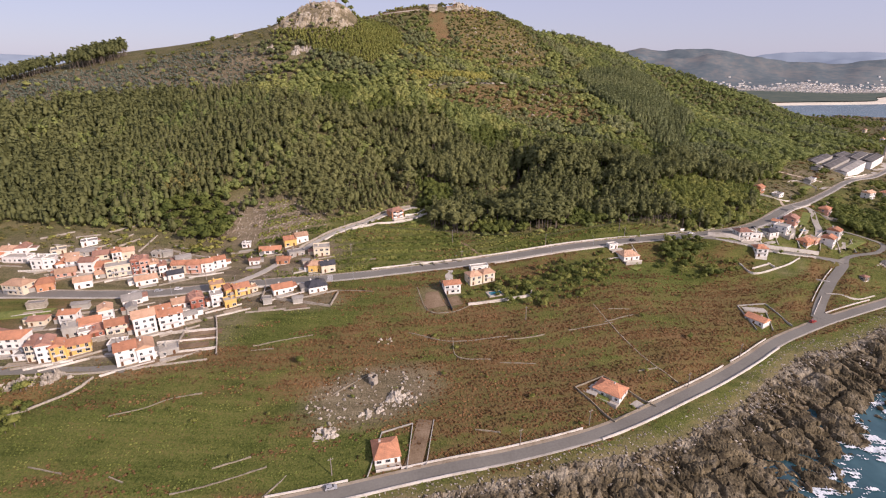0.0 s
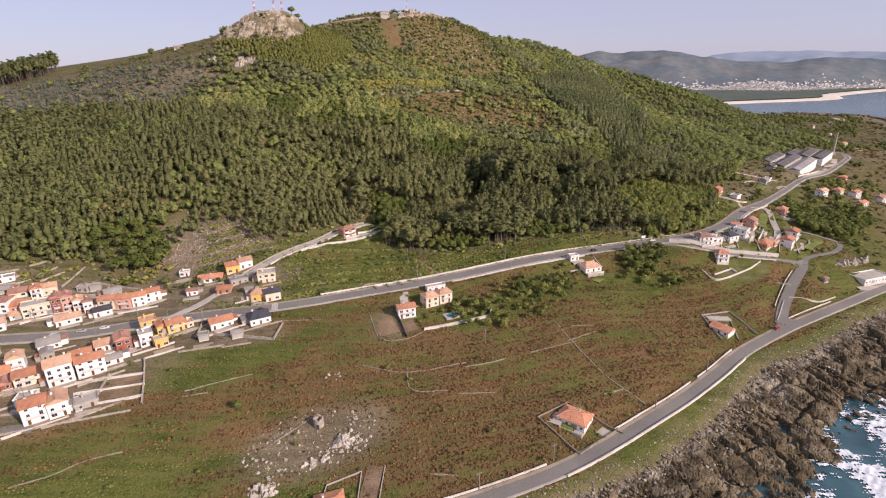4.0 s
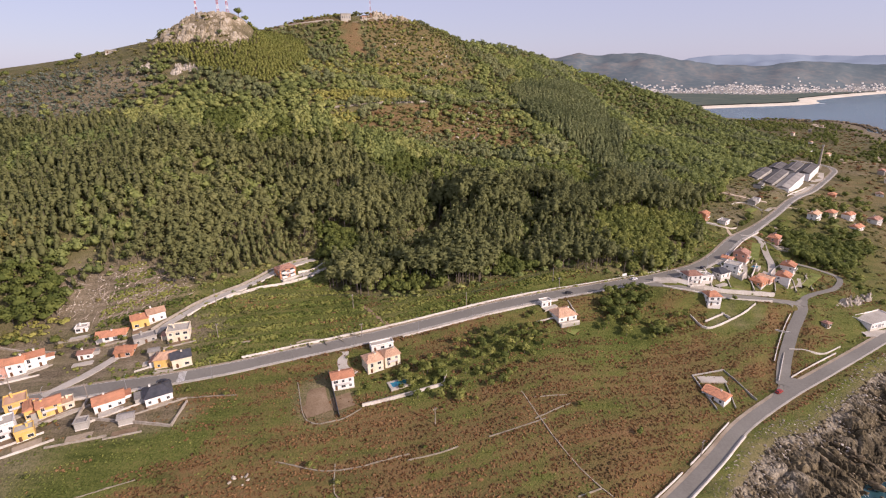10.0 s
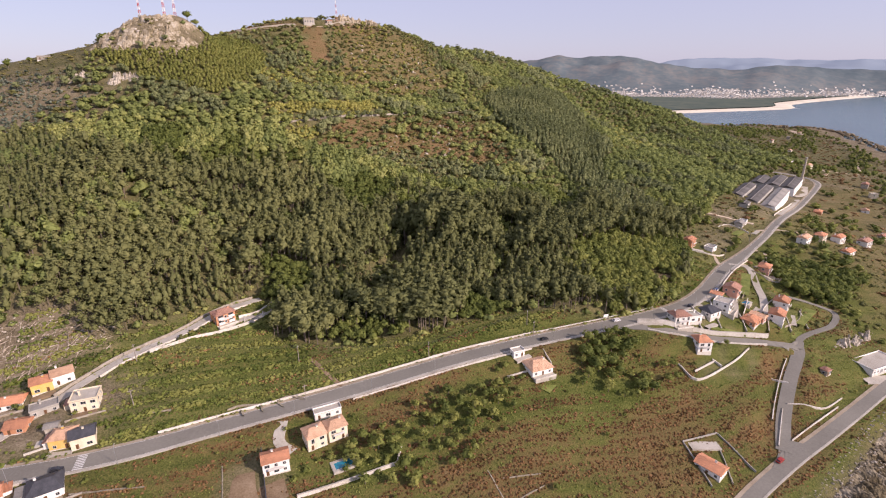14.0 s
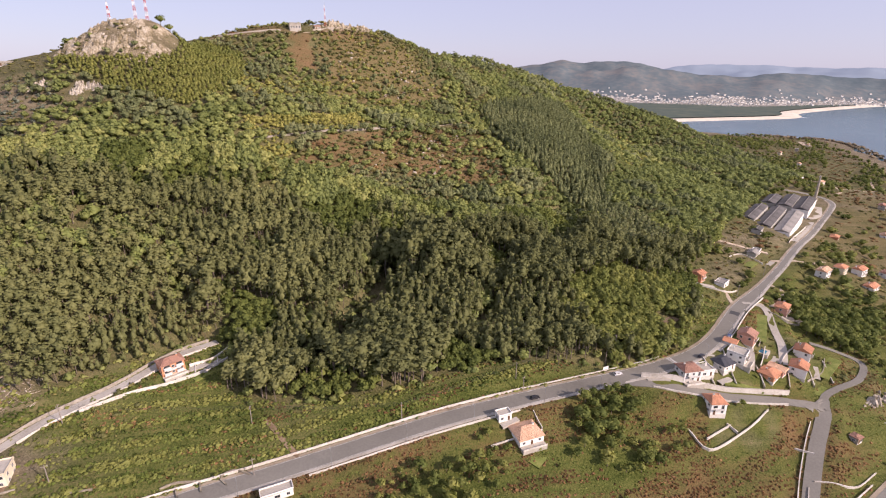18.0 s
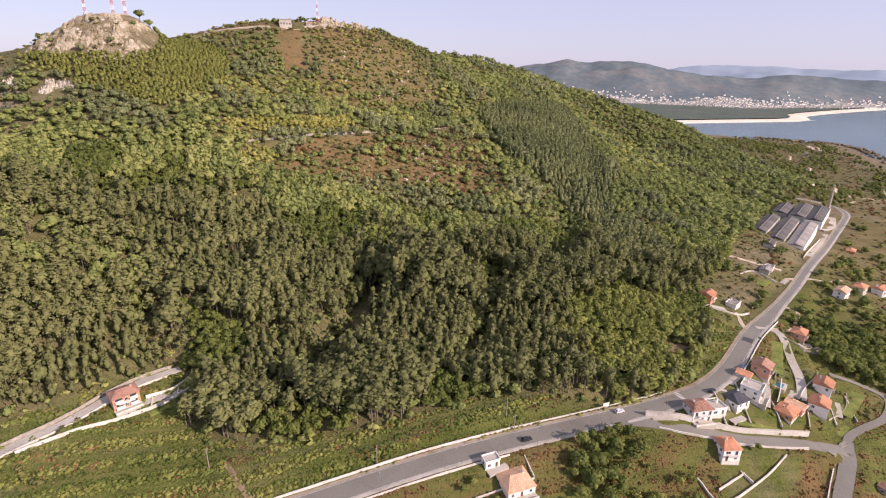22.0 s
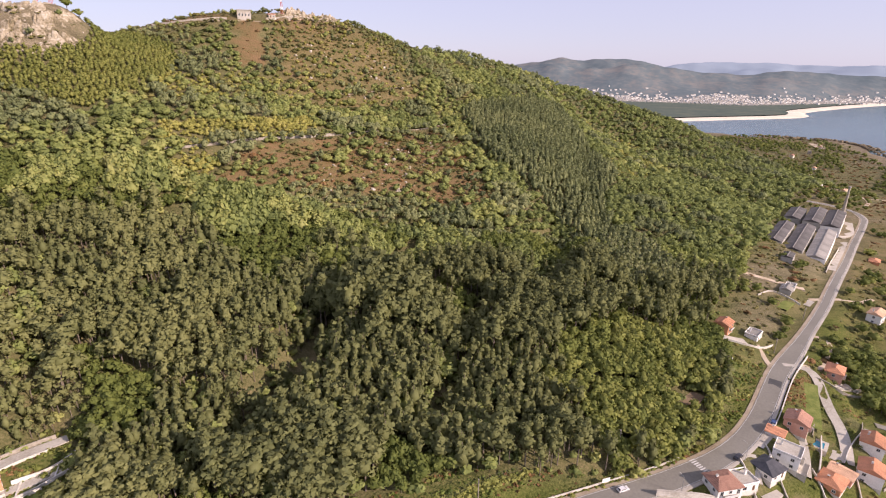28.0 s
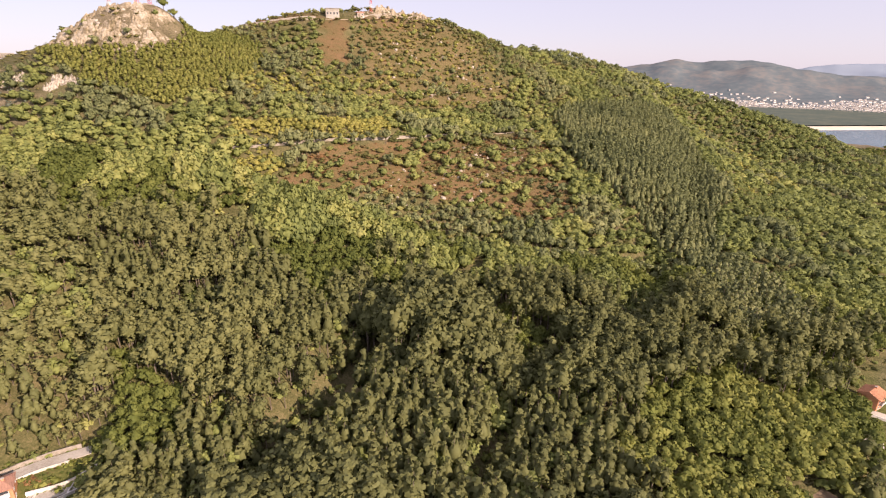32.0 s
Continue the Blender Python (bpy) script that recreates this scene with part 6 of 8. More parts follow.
for pts, h in (([(-31, 350), (-22, 355), (-12, 364)], 1.3), ([(-28, 359), (-20, 365), (-12, 372)], 1.6), ([(-24, 354), (-26, 361)], 1.0), ([(-16, 361), (-18, 368)], 1.0)):
    wall_line(pts, h, 0.4, M["whitewall"], "pale terrace wall of the brick house by the lane", "garden wall", name="terrace_garden_wall")
plot([(-30, 356), (-21, 361), (-14, 367)], 4, "concrete", "pale paved terrace beside the brick house", "yard", 0.3)
plot([(-24, 351), (-16, 357)], 3.5, "lawn", "small garden terrace of the brick house", "lawn", 0.3)
for pts, h in (([(206, 329.5), (207, 340)], 1.2), ([(221, 331), (222, 345)], 1.2), ([(233, 332), (236, 350)], 1.3), ([(248, 331), (251, 343)], 1.2), ([(262, 331), (268, 341)], 1.1), ([(268, 346), (276, 352), (290, 360)], 1.1), ([(279, 334), (283, 345)], 1.0), ([(292, 336), (297, 350)], 1.0), ([(104, 304), (128, 311)], 0.9), ([(128, 311), (126, 319)], 0.9), ([(298, 384), (312, 384)], 1.0), ([(262, 416), (278, 411), (292, 416)], 1.1), ([(250, 401), (256, 399), (244, 386)], 0.8), ([(318, 462), (331, 466), (340, 454)], 0.9)):
    wall_line(pts, h, 0.3, M["whitewall"], "pale rendered wall between house gardens", "garden wall", name="garden_boundary_wall")
for pts, w in (([(208, 331), (219, 333.5)], 5), ([(224, 334), (231, 336)], 5), ([(283, 338), (288, 346)], 4), ([(110, 313), (118, 316)], 4), ([(262, 418), (275, 415)], 5), ([(299, 386), (310, 387)], 5), ([(344, 455), (352, 460)], 5)):
    plot(pts, w, "concrete", "grey paved forecourt of a house", "forecourt", 0.24)


for pts, w in (([(246, 340), (252, 348), (258, 358)], 3.5), ([(264, 346), (270, 352)], 4), ([(277, 343), (282, 348)], 3.5), ([(289, 356), (294, 362)], 4), ([(224, 337), (228, 347)], 3), ([(233, 350), (246, 358)], 3.5), ([(4, 287), (4, 277), (10, 271)], 4.5), ([(308, 384), (318, 388)], 4), ([(296, 302), (312, 300), (326, 305)], 8)):
    plot(pts, w, "concrete", "grey paved terrace beside a house", "forecourt", 0.26)
for pts in ([(262, 356), (268, 362), (276, 372)], [(292, 388), (300, 381), (312, 380)], [(287, 358), (296, 366)], [(276, 336), (290, 342), (300, 352)], [(318, 392), (326, 400)]):
    wall_line(pts, 1.0, 0.3, M["stone"], "low stone wall between the villa gardens", "garden wall", name="garden_boundary_wall", uneven=0.06)
plot([(11, 328), (20, 316), (28, 307)], 2.2, "soil", "worn brown footpath across the meadow", "footpath", 0.2)
for k, pts in enumerate(([(0, 300), (4, 303), (11, 300)], [(0, 299), (3, 296)], [(-20, 296), (-15, 298.5), (-7, 298.5)], [(-7, 298.5), (-5, 293.5)], [(-15, 297), (-12.5, 291.5)], [(-50, 295), (-42, 296)])):
    wall_line(pts, 0.9 if k < 5 else 0.5, 0.5, M["drystone"], "tumbled dry-stone wall in the meadow", "stone wall", uneven=0.25, seed=70 + k, name="ruined_wall")


def apron(points, label):
    """A paved corner that joins two roads."""
    bm = bmesh.new()
    cx, cy = np.mean(points, 0)
    edge = along(list(points) + [points[0]], 2.0)[:-1]
    rows = [[bm.verts.new((cx + (x - cx) * q, cy + (y - cy) * q, gz(cx + (x - cx) * q, cy + (y - cy) * q) + 0.29)) for x, y in edge] for q in (1.0, 0.66, 0.33)]
    hub = bm.verts.new((cx, cy, gz(cx, cy) + 0.29))
    n = len(edge)
    for k in range(n):
        for a, b in zip(rows, rows[1:]):
            bm.faces.new((a[k], a[(k + 1) % n], b[(k + 1) % n], b[k]))
        bm.faces.new((rows[-1][k], rows[-1][(k + 1) % n], hub))
    bmesh.ops.recalc_face_normals(bm, faces=bm.faces)
    ob = part("road_apron", bm, M["road"], None)
    tagged(ob, label, "road", kind="structure")


plot([(186, 333.5), (197, 332.8)], 4, "concrete", "pale concrete ramp between the two roads", "ramp", 0.3)
apron([(203, 252), (212, 254.5), (226, 260), (221, 265), (219.5, 270), (215.5, 265), (211.5, 259)], "widened asphalt apron where the link road meets the coast road")
apron([(262, 317.5), (270, 314.5), (274.5, 319.5), (279, 325), (274, 325.5), (268, 323), (258, 325)], "widened asphalt apron at the road fork")
apron([(158, 331.5), (172, 331.5), (182, 329.5), (184, 333.5), (176, 336.5), (164, 335)], "widened asphalt apron where the link road leaves")
plot([(64, 188), (70, 196)], 7, "concrete", "grey paved yard beside the coast bungalow", "yard", 0.2)
plot([(174, 266), (187, 265)], 7, "concrete", "grey paved yard behind the junction house", "yard", 0.2)
plot([(82, 183), (86, 186)], 7, "concrete", "grey paved forecourt of the coast bungalow", "yard", 0.2)
for pts in ([(59, 191), (71, 172)], [(74, 199), (59, 191)], [(74, 199), (92, 182)], [(71, 172), (80, 178)], [(84, 180.5), (92, 185)]):
    wall_line(pts, 0.9, 0.3, M["drystone"], "dark rendered garden wall round the coast bungalow", "garden wall", name="bungalow_wall")
for pts in ([(-27, 142.5), (-24, 163)], [(-13, 146), (-12, 168)], [(-6, 148), (-3.5, 170)], [(-24, 163), (-12, 168)]):
    wall_line(pts, 0.7, 0.25, M["grey"], "thin block wall round the coast house plot", "garden wall", name="plot_wall")
for pts in ([(172, 246), (172, 267)], [(172, 267), (190, 270)], [(190, 270), (195, 251)], [(182, 247), (186, 262)]):
    wall_line(pts, 0.8, 0.25, M["grey"], "grey block wall round the junction house plot", "garden wall", name="plot_wall")
for pts in ([(214, 262), (232, 282)], [(236, 284), (252, 281), (270, 288)], [(222, 264), (262, 282)], [(240, 300), (246, 296)]):
    wall_line(pts, 0.8, 0.35, M["whitewall"], "low pale wall round the field by the junction", "wall", name="field_wall")
wall_line([(252, 341), (258, 347), (266, 356)], 2.2, 0.4, M["whitewall"], "stone terrace wall beside the pool", "retaining wall", name="terrace_retaining_wall")


# ---- poles, lamps, cables, sign, cars ----
def utility_pole(x, y, turn, h=9.0):
    root = thing("utility_pole", x, y, gz(x, y), turn, "weathered wooden utility pole with a crossarm beside the road", "utility pole", "utility poles")
    part("pole", rod(bmesh.new(), (0, 0, -0.8), (0, 0, h), 0.22, 0.14, 8), M["pole"], root)
    part("crossarm", boxed(-1.0, -0.07, h - 0.9, 1.0, 0.07, h - 0.72), M["pole"], root)
    for u in (-0.85, 0, 0.85):
        part("insulator", rod(bmesh.new(), (u, 0, h - 0.72), (u, 0, h - 0.45), 0.07, 0.05, 6), M["frame"], root)


def street_lamp(x, y, turn, h=7.5):
    root = thing("street_lamp", x, y, gz(x, y), turn, "slim galvanised street lamp with a short arm beside the road", "street lamp", "street lamps")
    part("post", rod(bmesh.new(), (0, 0, -0.5), (0, 0, h), 0.1, 0.06, 8), M["metal"], root)
    part("arm", rod(bmesh.new(), (0, 0, h - 0.05), (0, 1.6, h + 0.35), 0.05, 0.04, 6), M["metal"], root)
    part("lamp_head", boxed(-0.16, 1.45, h + 0.28, 0.16, 2.15, h + 0.44, bevel=0.03), M["grey"], root)


LINE_POLES = [(-66, 326), (6.4, 325), (68.8, 321.5), (123.4, 339), (178, 352)]
for x, y in LINE_POLES:
    utility_pole(x, y, 80)
for x, y in ((125.4, 333), (-100, 262), (-140, 276), (-190, 272), (-150, 204), (-58, 300), (12, 300), (44, 240), (112, 196), (150, 222), (30, 158), (60, 170), (-40, 144), (288, 410), (330, 440)):
    utility_pole(x, y, 30, 8)


def cable(a, b, sag):
    u = np.linspace(0, 1, 11)[:, None]
    pts = np.array(a) * (1 - u) + np.array(b) * u - np.array((0, 0, 1)) * sag * 4 * u * (1 - u)
    ring = [(0, 0.035, 0), (0, 0, 0.035), (0, -0.035, 0), (0, 0, -0.035), (0, 0.035, 0)]
    ob = new("power_cable", grid_mesh("power_cable", np.stack([pts + np.array(q) for q in ring]), M["cable"]))
    tagged(ob, "sagging dark power cable between wooden poles", "cable", "power cables")


for (ax, ay), (bx, by) in zip(LINE_POLES, LINE_POLES[1:]):
    for off in (-0.85, 0, 0.85):
        cable((ax, ay + off, gz(ax, ay) + 8.6), (bx, by + off, gz(bx, by) + 8.6), 1.2)
xy_main = BENCHES[1][0]
nrm_main = normals_of(xy_main)
for x in (-150, -118, -86, -52, -20, 8, 38, 68, 98, 130, 160, 192, 222):
    k = int(np.argmin(np.abs(xy_main[:, 0] - x)))
    t = xy_main[k + 1] - xy_main[k]
    q = xy_main[k] - nrm_main[k] * 6.1
    street_lamp(q[0], q[1], math.degrees(math.atan2(t[1], t[0])))
for x in (246, 268, 292):
    k = int(np.argmin(np.abs(xy_main[:, 0] - x)))
    q = xy_main[k] - nrm_main[k] * 5.6
    street_lamp(q[0], q[1], 45)
root = thing("road_sign", 169, 341.5, gz(169, 341.5), 10, "white rectangular board on two posts beside the road", "sign")
part("board", boxed(-1.5, -0.05, 1.8, 1.5, 0.05, 3.4, bevel=0.02), M["white"], root)
for u in (-1.1, 1.1):
    part("post", rod(bmesh.new(), (u, 0.1, -0.4), (u, 0.1, 3.2), 0.05), M["metal"], root)

car_paint = {k: surface(k + "_car_paint", [tuple(0.85 * q for q in c), c], 0.5, 3, 0.3, 0, spec=0.6) for k, c in {"white": (0.7, 0.7, 0.7), "red": (0.35, 0.03, 0.02), "dark": (0.03, 0.03, 0.035), "silver": (0.4, 0.41, 0.42), "blue": (0.04, 0.08, 0.2)}.items()}
tyre_m = surface("tyre_rubber", [(0.02, 0.02, 0.02), (0.03, 0.03, 0.03)], 2, 8, 0.9, 0.1)


def car(x, y, turn, paint):
    root = thing("car", x, y, gz(x, y) + 0.22, turn, f"{paint} hatchback car parked on the asphalt", "car", "cars")
    bm = bmesh.new()
    prof = [(-2.1, 0.3), (-2.1, 0.85), (-1.9, 0.95), (-1.55, 1.45), (0.35, 1.48), (1.0, 0.98), (2.0, 0.85), (2.12, 0.55), (2.1, 0.3)]
    sides = [[bm.verts.new((u, s * (0.86 if v < 1.2 else 0.7), v)) for u, v in prof] for s in (-1, 1)]
    bm.faces.new(sides[0][::-1])
    bm.faces.new(sides[1])
    for k in range(len(prof)):
        bm.faces.new((sides[0][k], sides[0][(k + 1) % len(prof)], sides[1][(k + 1) % len(prof)], sides[1][k]))
    bmesh.ops.recalc_face_normals(bm, faces=bm.faces)
    part("body", bm, car_paint[paint], root)
    bm = bmesh.new()
    for q in (((0.42, 1.44), (0.95, 1.02)), ((-1.6, 1.4), (-1.88, 1.0))):
        (u0, z0), (u1, z1) = q
        d = 0.03 if u1 > 0 else -0.03
        vs = [bm.verts.new(p) for p in ((u0 + d, -0.62, z0 + 0.02), (u0 + d, 0.62, z0 + 0.02), (u1 + d, 0.72, z1 + 0.02), (u1 + d, -0.72, z1 + 0.02))]
        bm.faces.new(vs)
    part("windscreen", bm, M["glass"], root)
    for s in (-1, 1):
        part("side_window", boxed(-1.35, s * 0.80 - 0.02, 1.02, 0.45, s * 0.80 + 0.02, 1.36), M["glass"], root)
        for u in (-1.3, 1.3):
            w = part("wheel", rod(bmesh.new(), (u, s * 0.68, 0.3), (u, s * 0.88, 0.3), 0.31, 0.31, 12), tyre_m, root)
            part("rim", rod(bmesh.new(), (u, s * 0.86, 0.3), (u, s * 0.9, 0.3), 0.19, 0.19, 10), M["metal"], w)


car(-39, 137.8, 17, "silver")
car(208.5, 254.5, 25, "red")
car(247, 360, 43, "blue")
car(129, 326.5, 12, "dark")
car(-232, 257.5, 0, "dark")
car(-150, 262.5, 12, "white")
car(-72, 268.8, 10, "dark")
car(-160, 260, 8, "silver")
car(222, 346, 28, "dark")
car(174, 338.5, 12, "white")

# terrace walls on the bank above the village, the green field below the main road
for k, pts in enumerate([[(-214, 312), (-206, 321)], [(-195, 304), (-193, 313), (-191, 322)], [(-222, 321), (-207, 330), (-200, 342)], [(-181, 309.5), (-164, 306.5), (-150, 303.5), (-135, 301.5)], [(-209, 308), (-200, 317)], [(-240, 314), (-226, 318)], [(-176, 314), (-166, 311)], [(-250, 306), (-236, 305)], [(-262, 312), (-244, 320)], [(-186, 304), (-172, 302)]]):
    wall_line(pts, 0.9, 0.6, M["stone"], "low granite terrace wall on the bank above the village", "terrace wall", uneven=0.12, seed=k, name="terrace_wall")
plot([(-246, 232), (-232, 233.5), (-217, 235.5), (-203, 236.5)], 11, "lawn", "bright green hay field below the main road", "hay_field", 0.2)

# garden terraces below the village houses
for k, ob in enumerate([o for o in scene.objects if o.name.split(".")[0] == "house" and o.matrix_basis.translation.x < -60 and o.matrix_basis.translation.y < 330]):
    m = ob.matrix_basis
    q = random.Random(k)
    a, b, off = q.uniform(-12, -6), q.uniform(6, 12), q.uniform(-8.5, -6.5)
    ends = [m @ Vector((u, off + q.uniform(-0.6, 0.6), 0)) for u in (a, b)]
    pts = [(e.x, e.y) for e in ends]
    if min(np.hypot(xy[:, 0] - x, xy[:, 1] - y).min() - half for xy, _, half in BENCHES[:3] for x, y in pts + [tuple(np.mean(pts, 0))]) > 1.0:
        wall_line(pts, q.uniform(0.5, 1.1), 0.4, M["stone" if k % 3 else "whitewall"], "low garden terrace wall between village houses" if k % 3 else "low whitewashed garden wall between village houses", "garden wall", uneven=0.08, seed=k, name="village_wall")
for k, ob in enumerate([o for o in scene.objects if o.name.split(".")[0] == "house" and o.matrix_basis.translation.x < -60 and o.matrix_basis.translation.y < 330]):
    m = ob.matrix_basis
    ends = [m @ Vector((u, -5.6, 0)) for u in (-4.5, 0, 4.5)]
    pts = [(e.x, e.y) for e in ends]
    if min(np.hypot(xy[:, 0] - x, xy[:, 1] - y).min() - half for xy, _, half in BENCHES[:3] for x, y in pts) > 2.6:
        plot(pts, 3.2, ("concrete", "verge", "soil", "concrete")[k % 4], ("grey paved yard before a village house", "sandy yard before a village house", "tilled plot before a village house", "grey paved yard before a village house")[k % 4], "yard", 0.25)
for x, y, h, lean in ((-118, 346, 6, 8), (-102, 342, 4, -12), (-135, 350, 5, 5), (-96, 350, 3.5, 15)):
    root = thing("dead_trunk", x, y, gz(x, y), 40 * x, "bare dead tree trunk standing on cleared ground", "tree trunk", "dead trunks")
    part("trunk", rod(bmesh.new(), (0, 0, -0.5), (h * math.sin(radians(lean)), 0, h), 0.3, 0.12, 7), M["bark"], root)
    part("branch", rod(bmesh.new(), (0.5 * h * math.sin(radians(lean)), 0, 0.55 * h), (0.9, 0.5, 0.8 * h), 0.1, 0.04, 5), M["bark"], root)


# ---- trees and undergrowth ----
RS = np.random.RandomState(11)


def tufts(centres, radii, count, size, rng, squash=0.85):
    """Leaf tufts: small ragged quads that lie loosely on the skins of some clumps, shaded as parts of a rounded crown."""
    vs, fs, ns = [], [], []
    mid = np.mean(centres, 0) - (0, 0, 0.1)
    for (cx, cy, cz), r in zip(centres, radii):
        for _ in range(count):
            n = rng.normal(size=3)
            n[2] = abs(n[2]) * 0.9 + rng.normal() * 0.35
            n /= np.linalg.norm(n)
            p = np.array((cx, cy, cz)) + n * np.array((r, r, r * squash)) * rng.uniform(0.78, 1.12)
            m = n + rng.normal(size=3) * 0.45
            m /= np.linalg.norm(m)
            u = np.cross(m, rng.normal(size=3))
            u /= np.linalg.norm(u)
            v = np.cross(m, u)
            s = size * rng.uniform(0.6, 1.35)
            k = len(vs)
            whole = (p - mid) / (np.linalg.norm(p - mid) + 1e-6)
            soft = 0.55 * n + 0.5 * whole + 0.35 * m
            for a, b in ((-1, -0.7), (0.9, -0.9), (1.0, 0.8), (-0.8, 1.0)):
                vs.append(p + u * a * s * rng.uniform(0.7, 1.1) + v * b * s * rng.uniform(0.7, 1.1) - m * 0.15 * s * abs(a * b))
                ns.append(soft / np.linalg.norm(soft))
            fs += [(k, k + 1, k + 2), (k, k + 2, k + 3)]
    return np.array(vs), np.array(fs), np.array(ns)


def core(cx, cy, cz, r, rz):
    """The rough solid heart of a crown, so that no light shows right through."""
    bv = np.array([(1, 0, 0), (0, 1, 0), (-1, 0, 0), (0, -1, 0), (0, 0, 1), (0, 0, -1)], float) * (r, r, rz)
    bf = np.array([(0, 1, 4), (1, 2, 4), (2, 3, 4), (3, 0, 4), (1, 0, 5), (2, 1, 5), (3, 2, 5), (0, 3, 5)])
    return bv * RS.uniform(0.85, 1.15, (6, 1)) + (cx, cy, cz), bf, bv / np.linalg.norm(bv, axis=1)[:, None]


def stem(h, r, lean, sides=5):
    a = np.arange(sides) * 6.283 / sides
    ring = np.stack([np.cos(a), np.sin(a), 0 * a], -1)
    vs = np.vstack([ring * r + (0, 0, -0.6), ring * r * 0.7 + np.array(lean) * 0.5 + (0, 0, h * 0.5), ring * r * 0.3 + np.array(lean) + (0, 0, h)])
    fs = []
    for k in range(2):
        for i in range(sides):
            p, q = k * sides + i, k * sides + (i + 1) % sides
            fs += [(p, q, q + sides), (p, q + sides, p + sides)]
    return vs, np.array(fs), np.vstack([ring, ring, ring])


def joined(parts):
    vs, fs, ns, k = [], [], [], 0
    for v, f, n in parts:
        vs.append(v)
        fs.append(f + k)
        ns.append(n)
        k += len(v)
    return np.vstack(vs), np.vstack(fs), np.vstack(ns)


def crown(kind, rng, detail=1.0):
    """One plant about 1 m tall in scale units of its true height: (leaves, wood)."""
    if kind == "frond":
        return tufts([(0, 0, 0.1), (rng.uniform(-0.3, 0.3), rng.uniform(-0.3, 0.3), 0.4)], [0.5, 0.4], 4, 0.40, rng, 0.7), stem(0.2, 0.02, (0, 0, 0))
    if kind == "euc":  # tall gum: an uneven oval crown of clumps high on the stem
        n = 7
        cs, rs = [], []
        for k in range(n):
            a, z = 2.4 * k + rng.uniform(-0.5, 0.5), 0.5 + 0.42 * k / (n - 1) + rng.uniform(-0.03, 0.03)
            out = 0.085 * (1.25 - abs(z - 0.66) * 2.4) * rng.uniform(0.7, 1.2)
            cs.append((out * math.cos(a), out * math.sin(a), z))
            rs.append((0.10 - 0.06 * max(0, z - 0.75) / 0.2) * rng.uniform(0.85, 1.2))
        per, size, lim, hearts = 18, 0.027, 0.6, [core(0, 0, 0.68, 0.12, 0.25)]
    elif kind == "spire":  # young planted gum or conifer: a narrow cone
        n = 6
        cs = [(rng.normal() * 0.035, rng.normal() * 0.035, 0.26 + 0.66 * k / (n - 1)) for k in range(n)]
        rs = [(0.175 - 0.12 * k / (n - 1)) * rng.uniform(0.8, 1.25) for k in range(n)]
        per, size, lim, hearts = 9, 0.048, 0.8, [core(0, 0, 0.48, 0.15, 0.42)]
    elif kind == "oak":
        n = rng.randint(6, 9)
        cs = [(rng.uniform(-0.3, 0.3), rng.uniform(-0.3, 0.3), rng.uniform(0.45, 0.78)) for _ in range(n)] + [(0, 0, 0.66)]
        rs = [rng.uniform(0.17, 0.25) for _ in range(n)] + [0.3]
        per, size, lim, hearts = 14, 0.062, 0.45, [core(0, 0, 0.58, 0.36, 0.3)]
    elif kind == "dome":  # round broadleaf crown that reaches almost to the ground
        n = 7
        cs, rs = [], []
        for k in range(n - 2):
            a = 6.283 * k / (n - 2) + rng.uniform(-0.4, 0.4)
            cs.append((0.24 * math.cos(a) * rng.uniform(0.75, 1.15), 0.24 * math.sin(a) * rng.uniform(0.75, 1.15), rng.uniform(0.4, 0.62)))
            rs.append(rng.uniform(0.17, 0.24))
        cs += [(rng.normal() * 0.06, rng.normal() * 0.06, 0.76), (rng.normal() * 0.1, rng.normal() * 0.1, 0.66)]
        rs += [0.2, 0.24]
        per, size, lim, hearts = 10, 0.072, 0.3, [core(0, 0, 0.5, 0.36, 0.36)]
    else:
        n = rng.randint(3, 6)
        cs = [(rng.uniform(-0.45, 0.45), rng.uniform(-0.45, 0.45), rng.uniform(0.25, 0.6)) for _ in range(n)]
        rs = [rng.uniform(0.28, 0.42) for _ in range(n)]
        per, size, lim, hearts = 12, 0.12, 0.2, [core(0, 0, 0.35, 0.5, 0.35)]
    leaves = joined([tufts(cs, rs, max(3, int(per * detail)), size / math.sqrt(detail), rng)] + hearts)
    return leaves, stem(lim + 0.15, 0.016 if kind != "oak" else 0.03, rng.normal(size=3) * (0.03, 0.03, 0))


def raw_mesh(name, verts, faces, materials, mat_index=None, tint=None, normals=None):
    me = bpy.data.meshes.new(name)
    me.vertices.add(len(verts))
    me.vertices.foreach_set("co", np.ascontiguousarray(verts, np.float32).ravel())
    me.loops.add(len(faces) * 3)
    me.loops.foreach_set("vertex_index", np.ascontiguousarray(faces, np.int32).ravel())
    me.polygons.add(len(faces))
    me.polygons.foreach_set("loop_start", np.arange(0, len(faces) * 3, 3, dtype=np.int32))
    for m in materials:
        me.materials.append(m)
    if mat_index is not None:
        me.polygons.foreach_set("material_index", np.ascontiguousarray(mat_index, np.int32))
    if tint is not None:
        me.attributes.new("tint", "FLOAT", "POINT").data.foreach_set("value", np.ascontiguousarray(tint, np.float32))
    me.update(calc_edges=True)
    if normals is not None:
        me.polygons.foreach_set("use_smooth", np.ones(len(faces), bool))
        me.attributes.new("custom_normal", "FLOAT_VECTOR", "POINT").data.foreach_set("vector", np.ascontiguousarray(normals, np.float32).ravel())
    return me


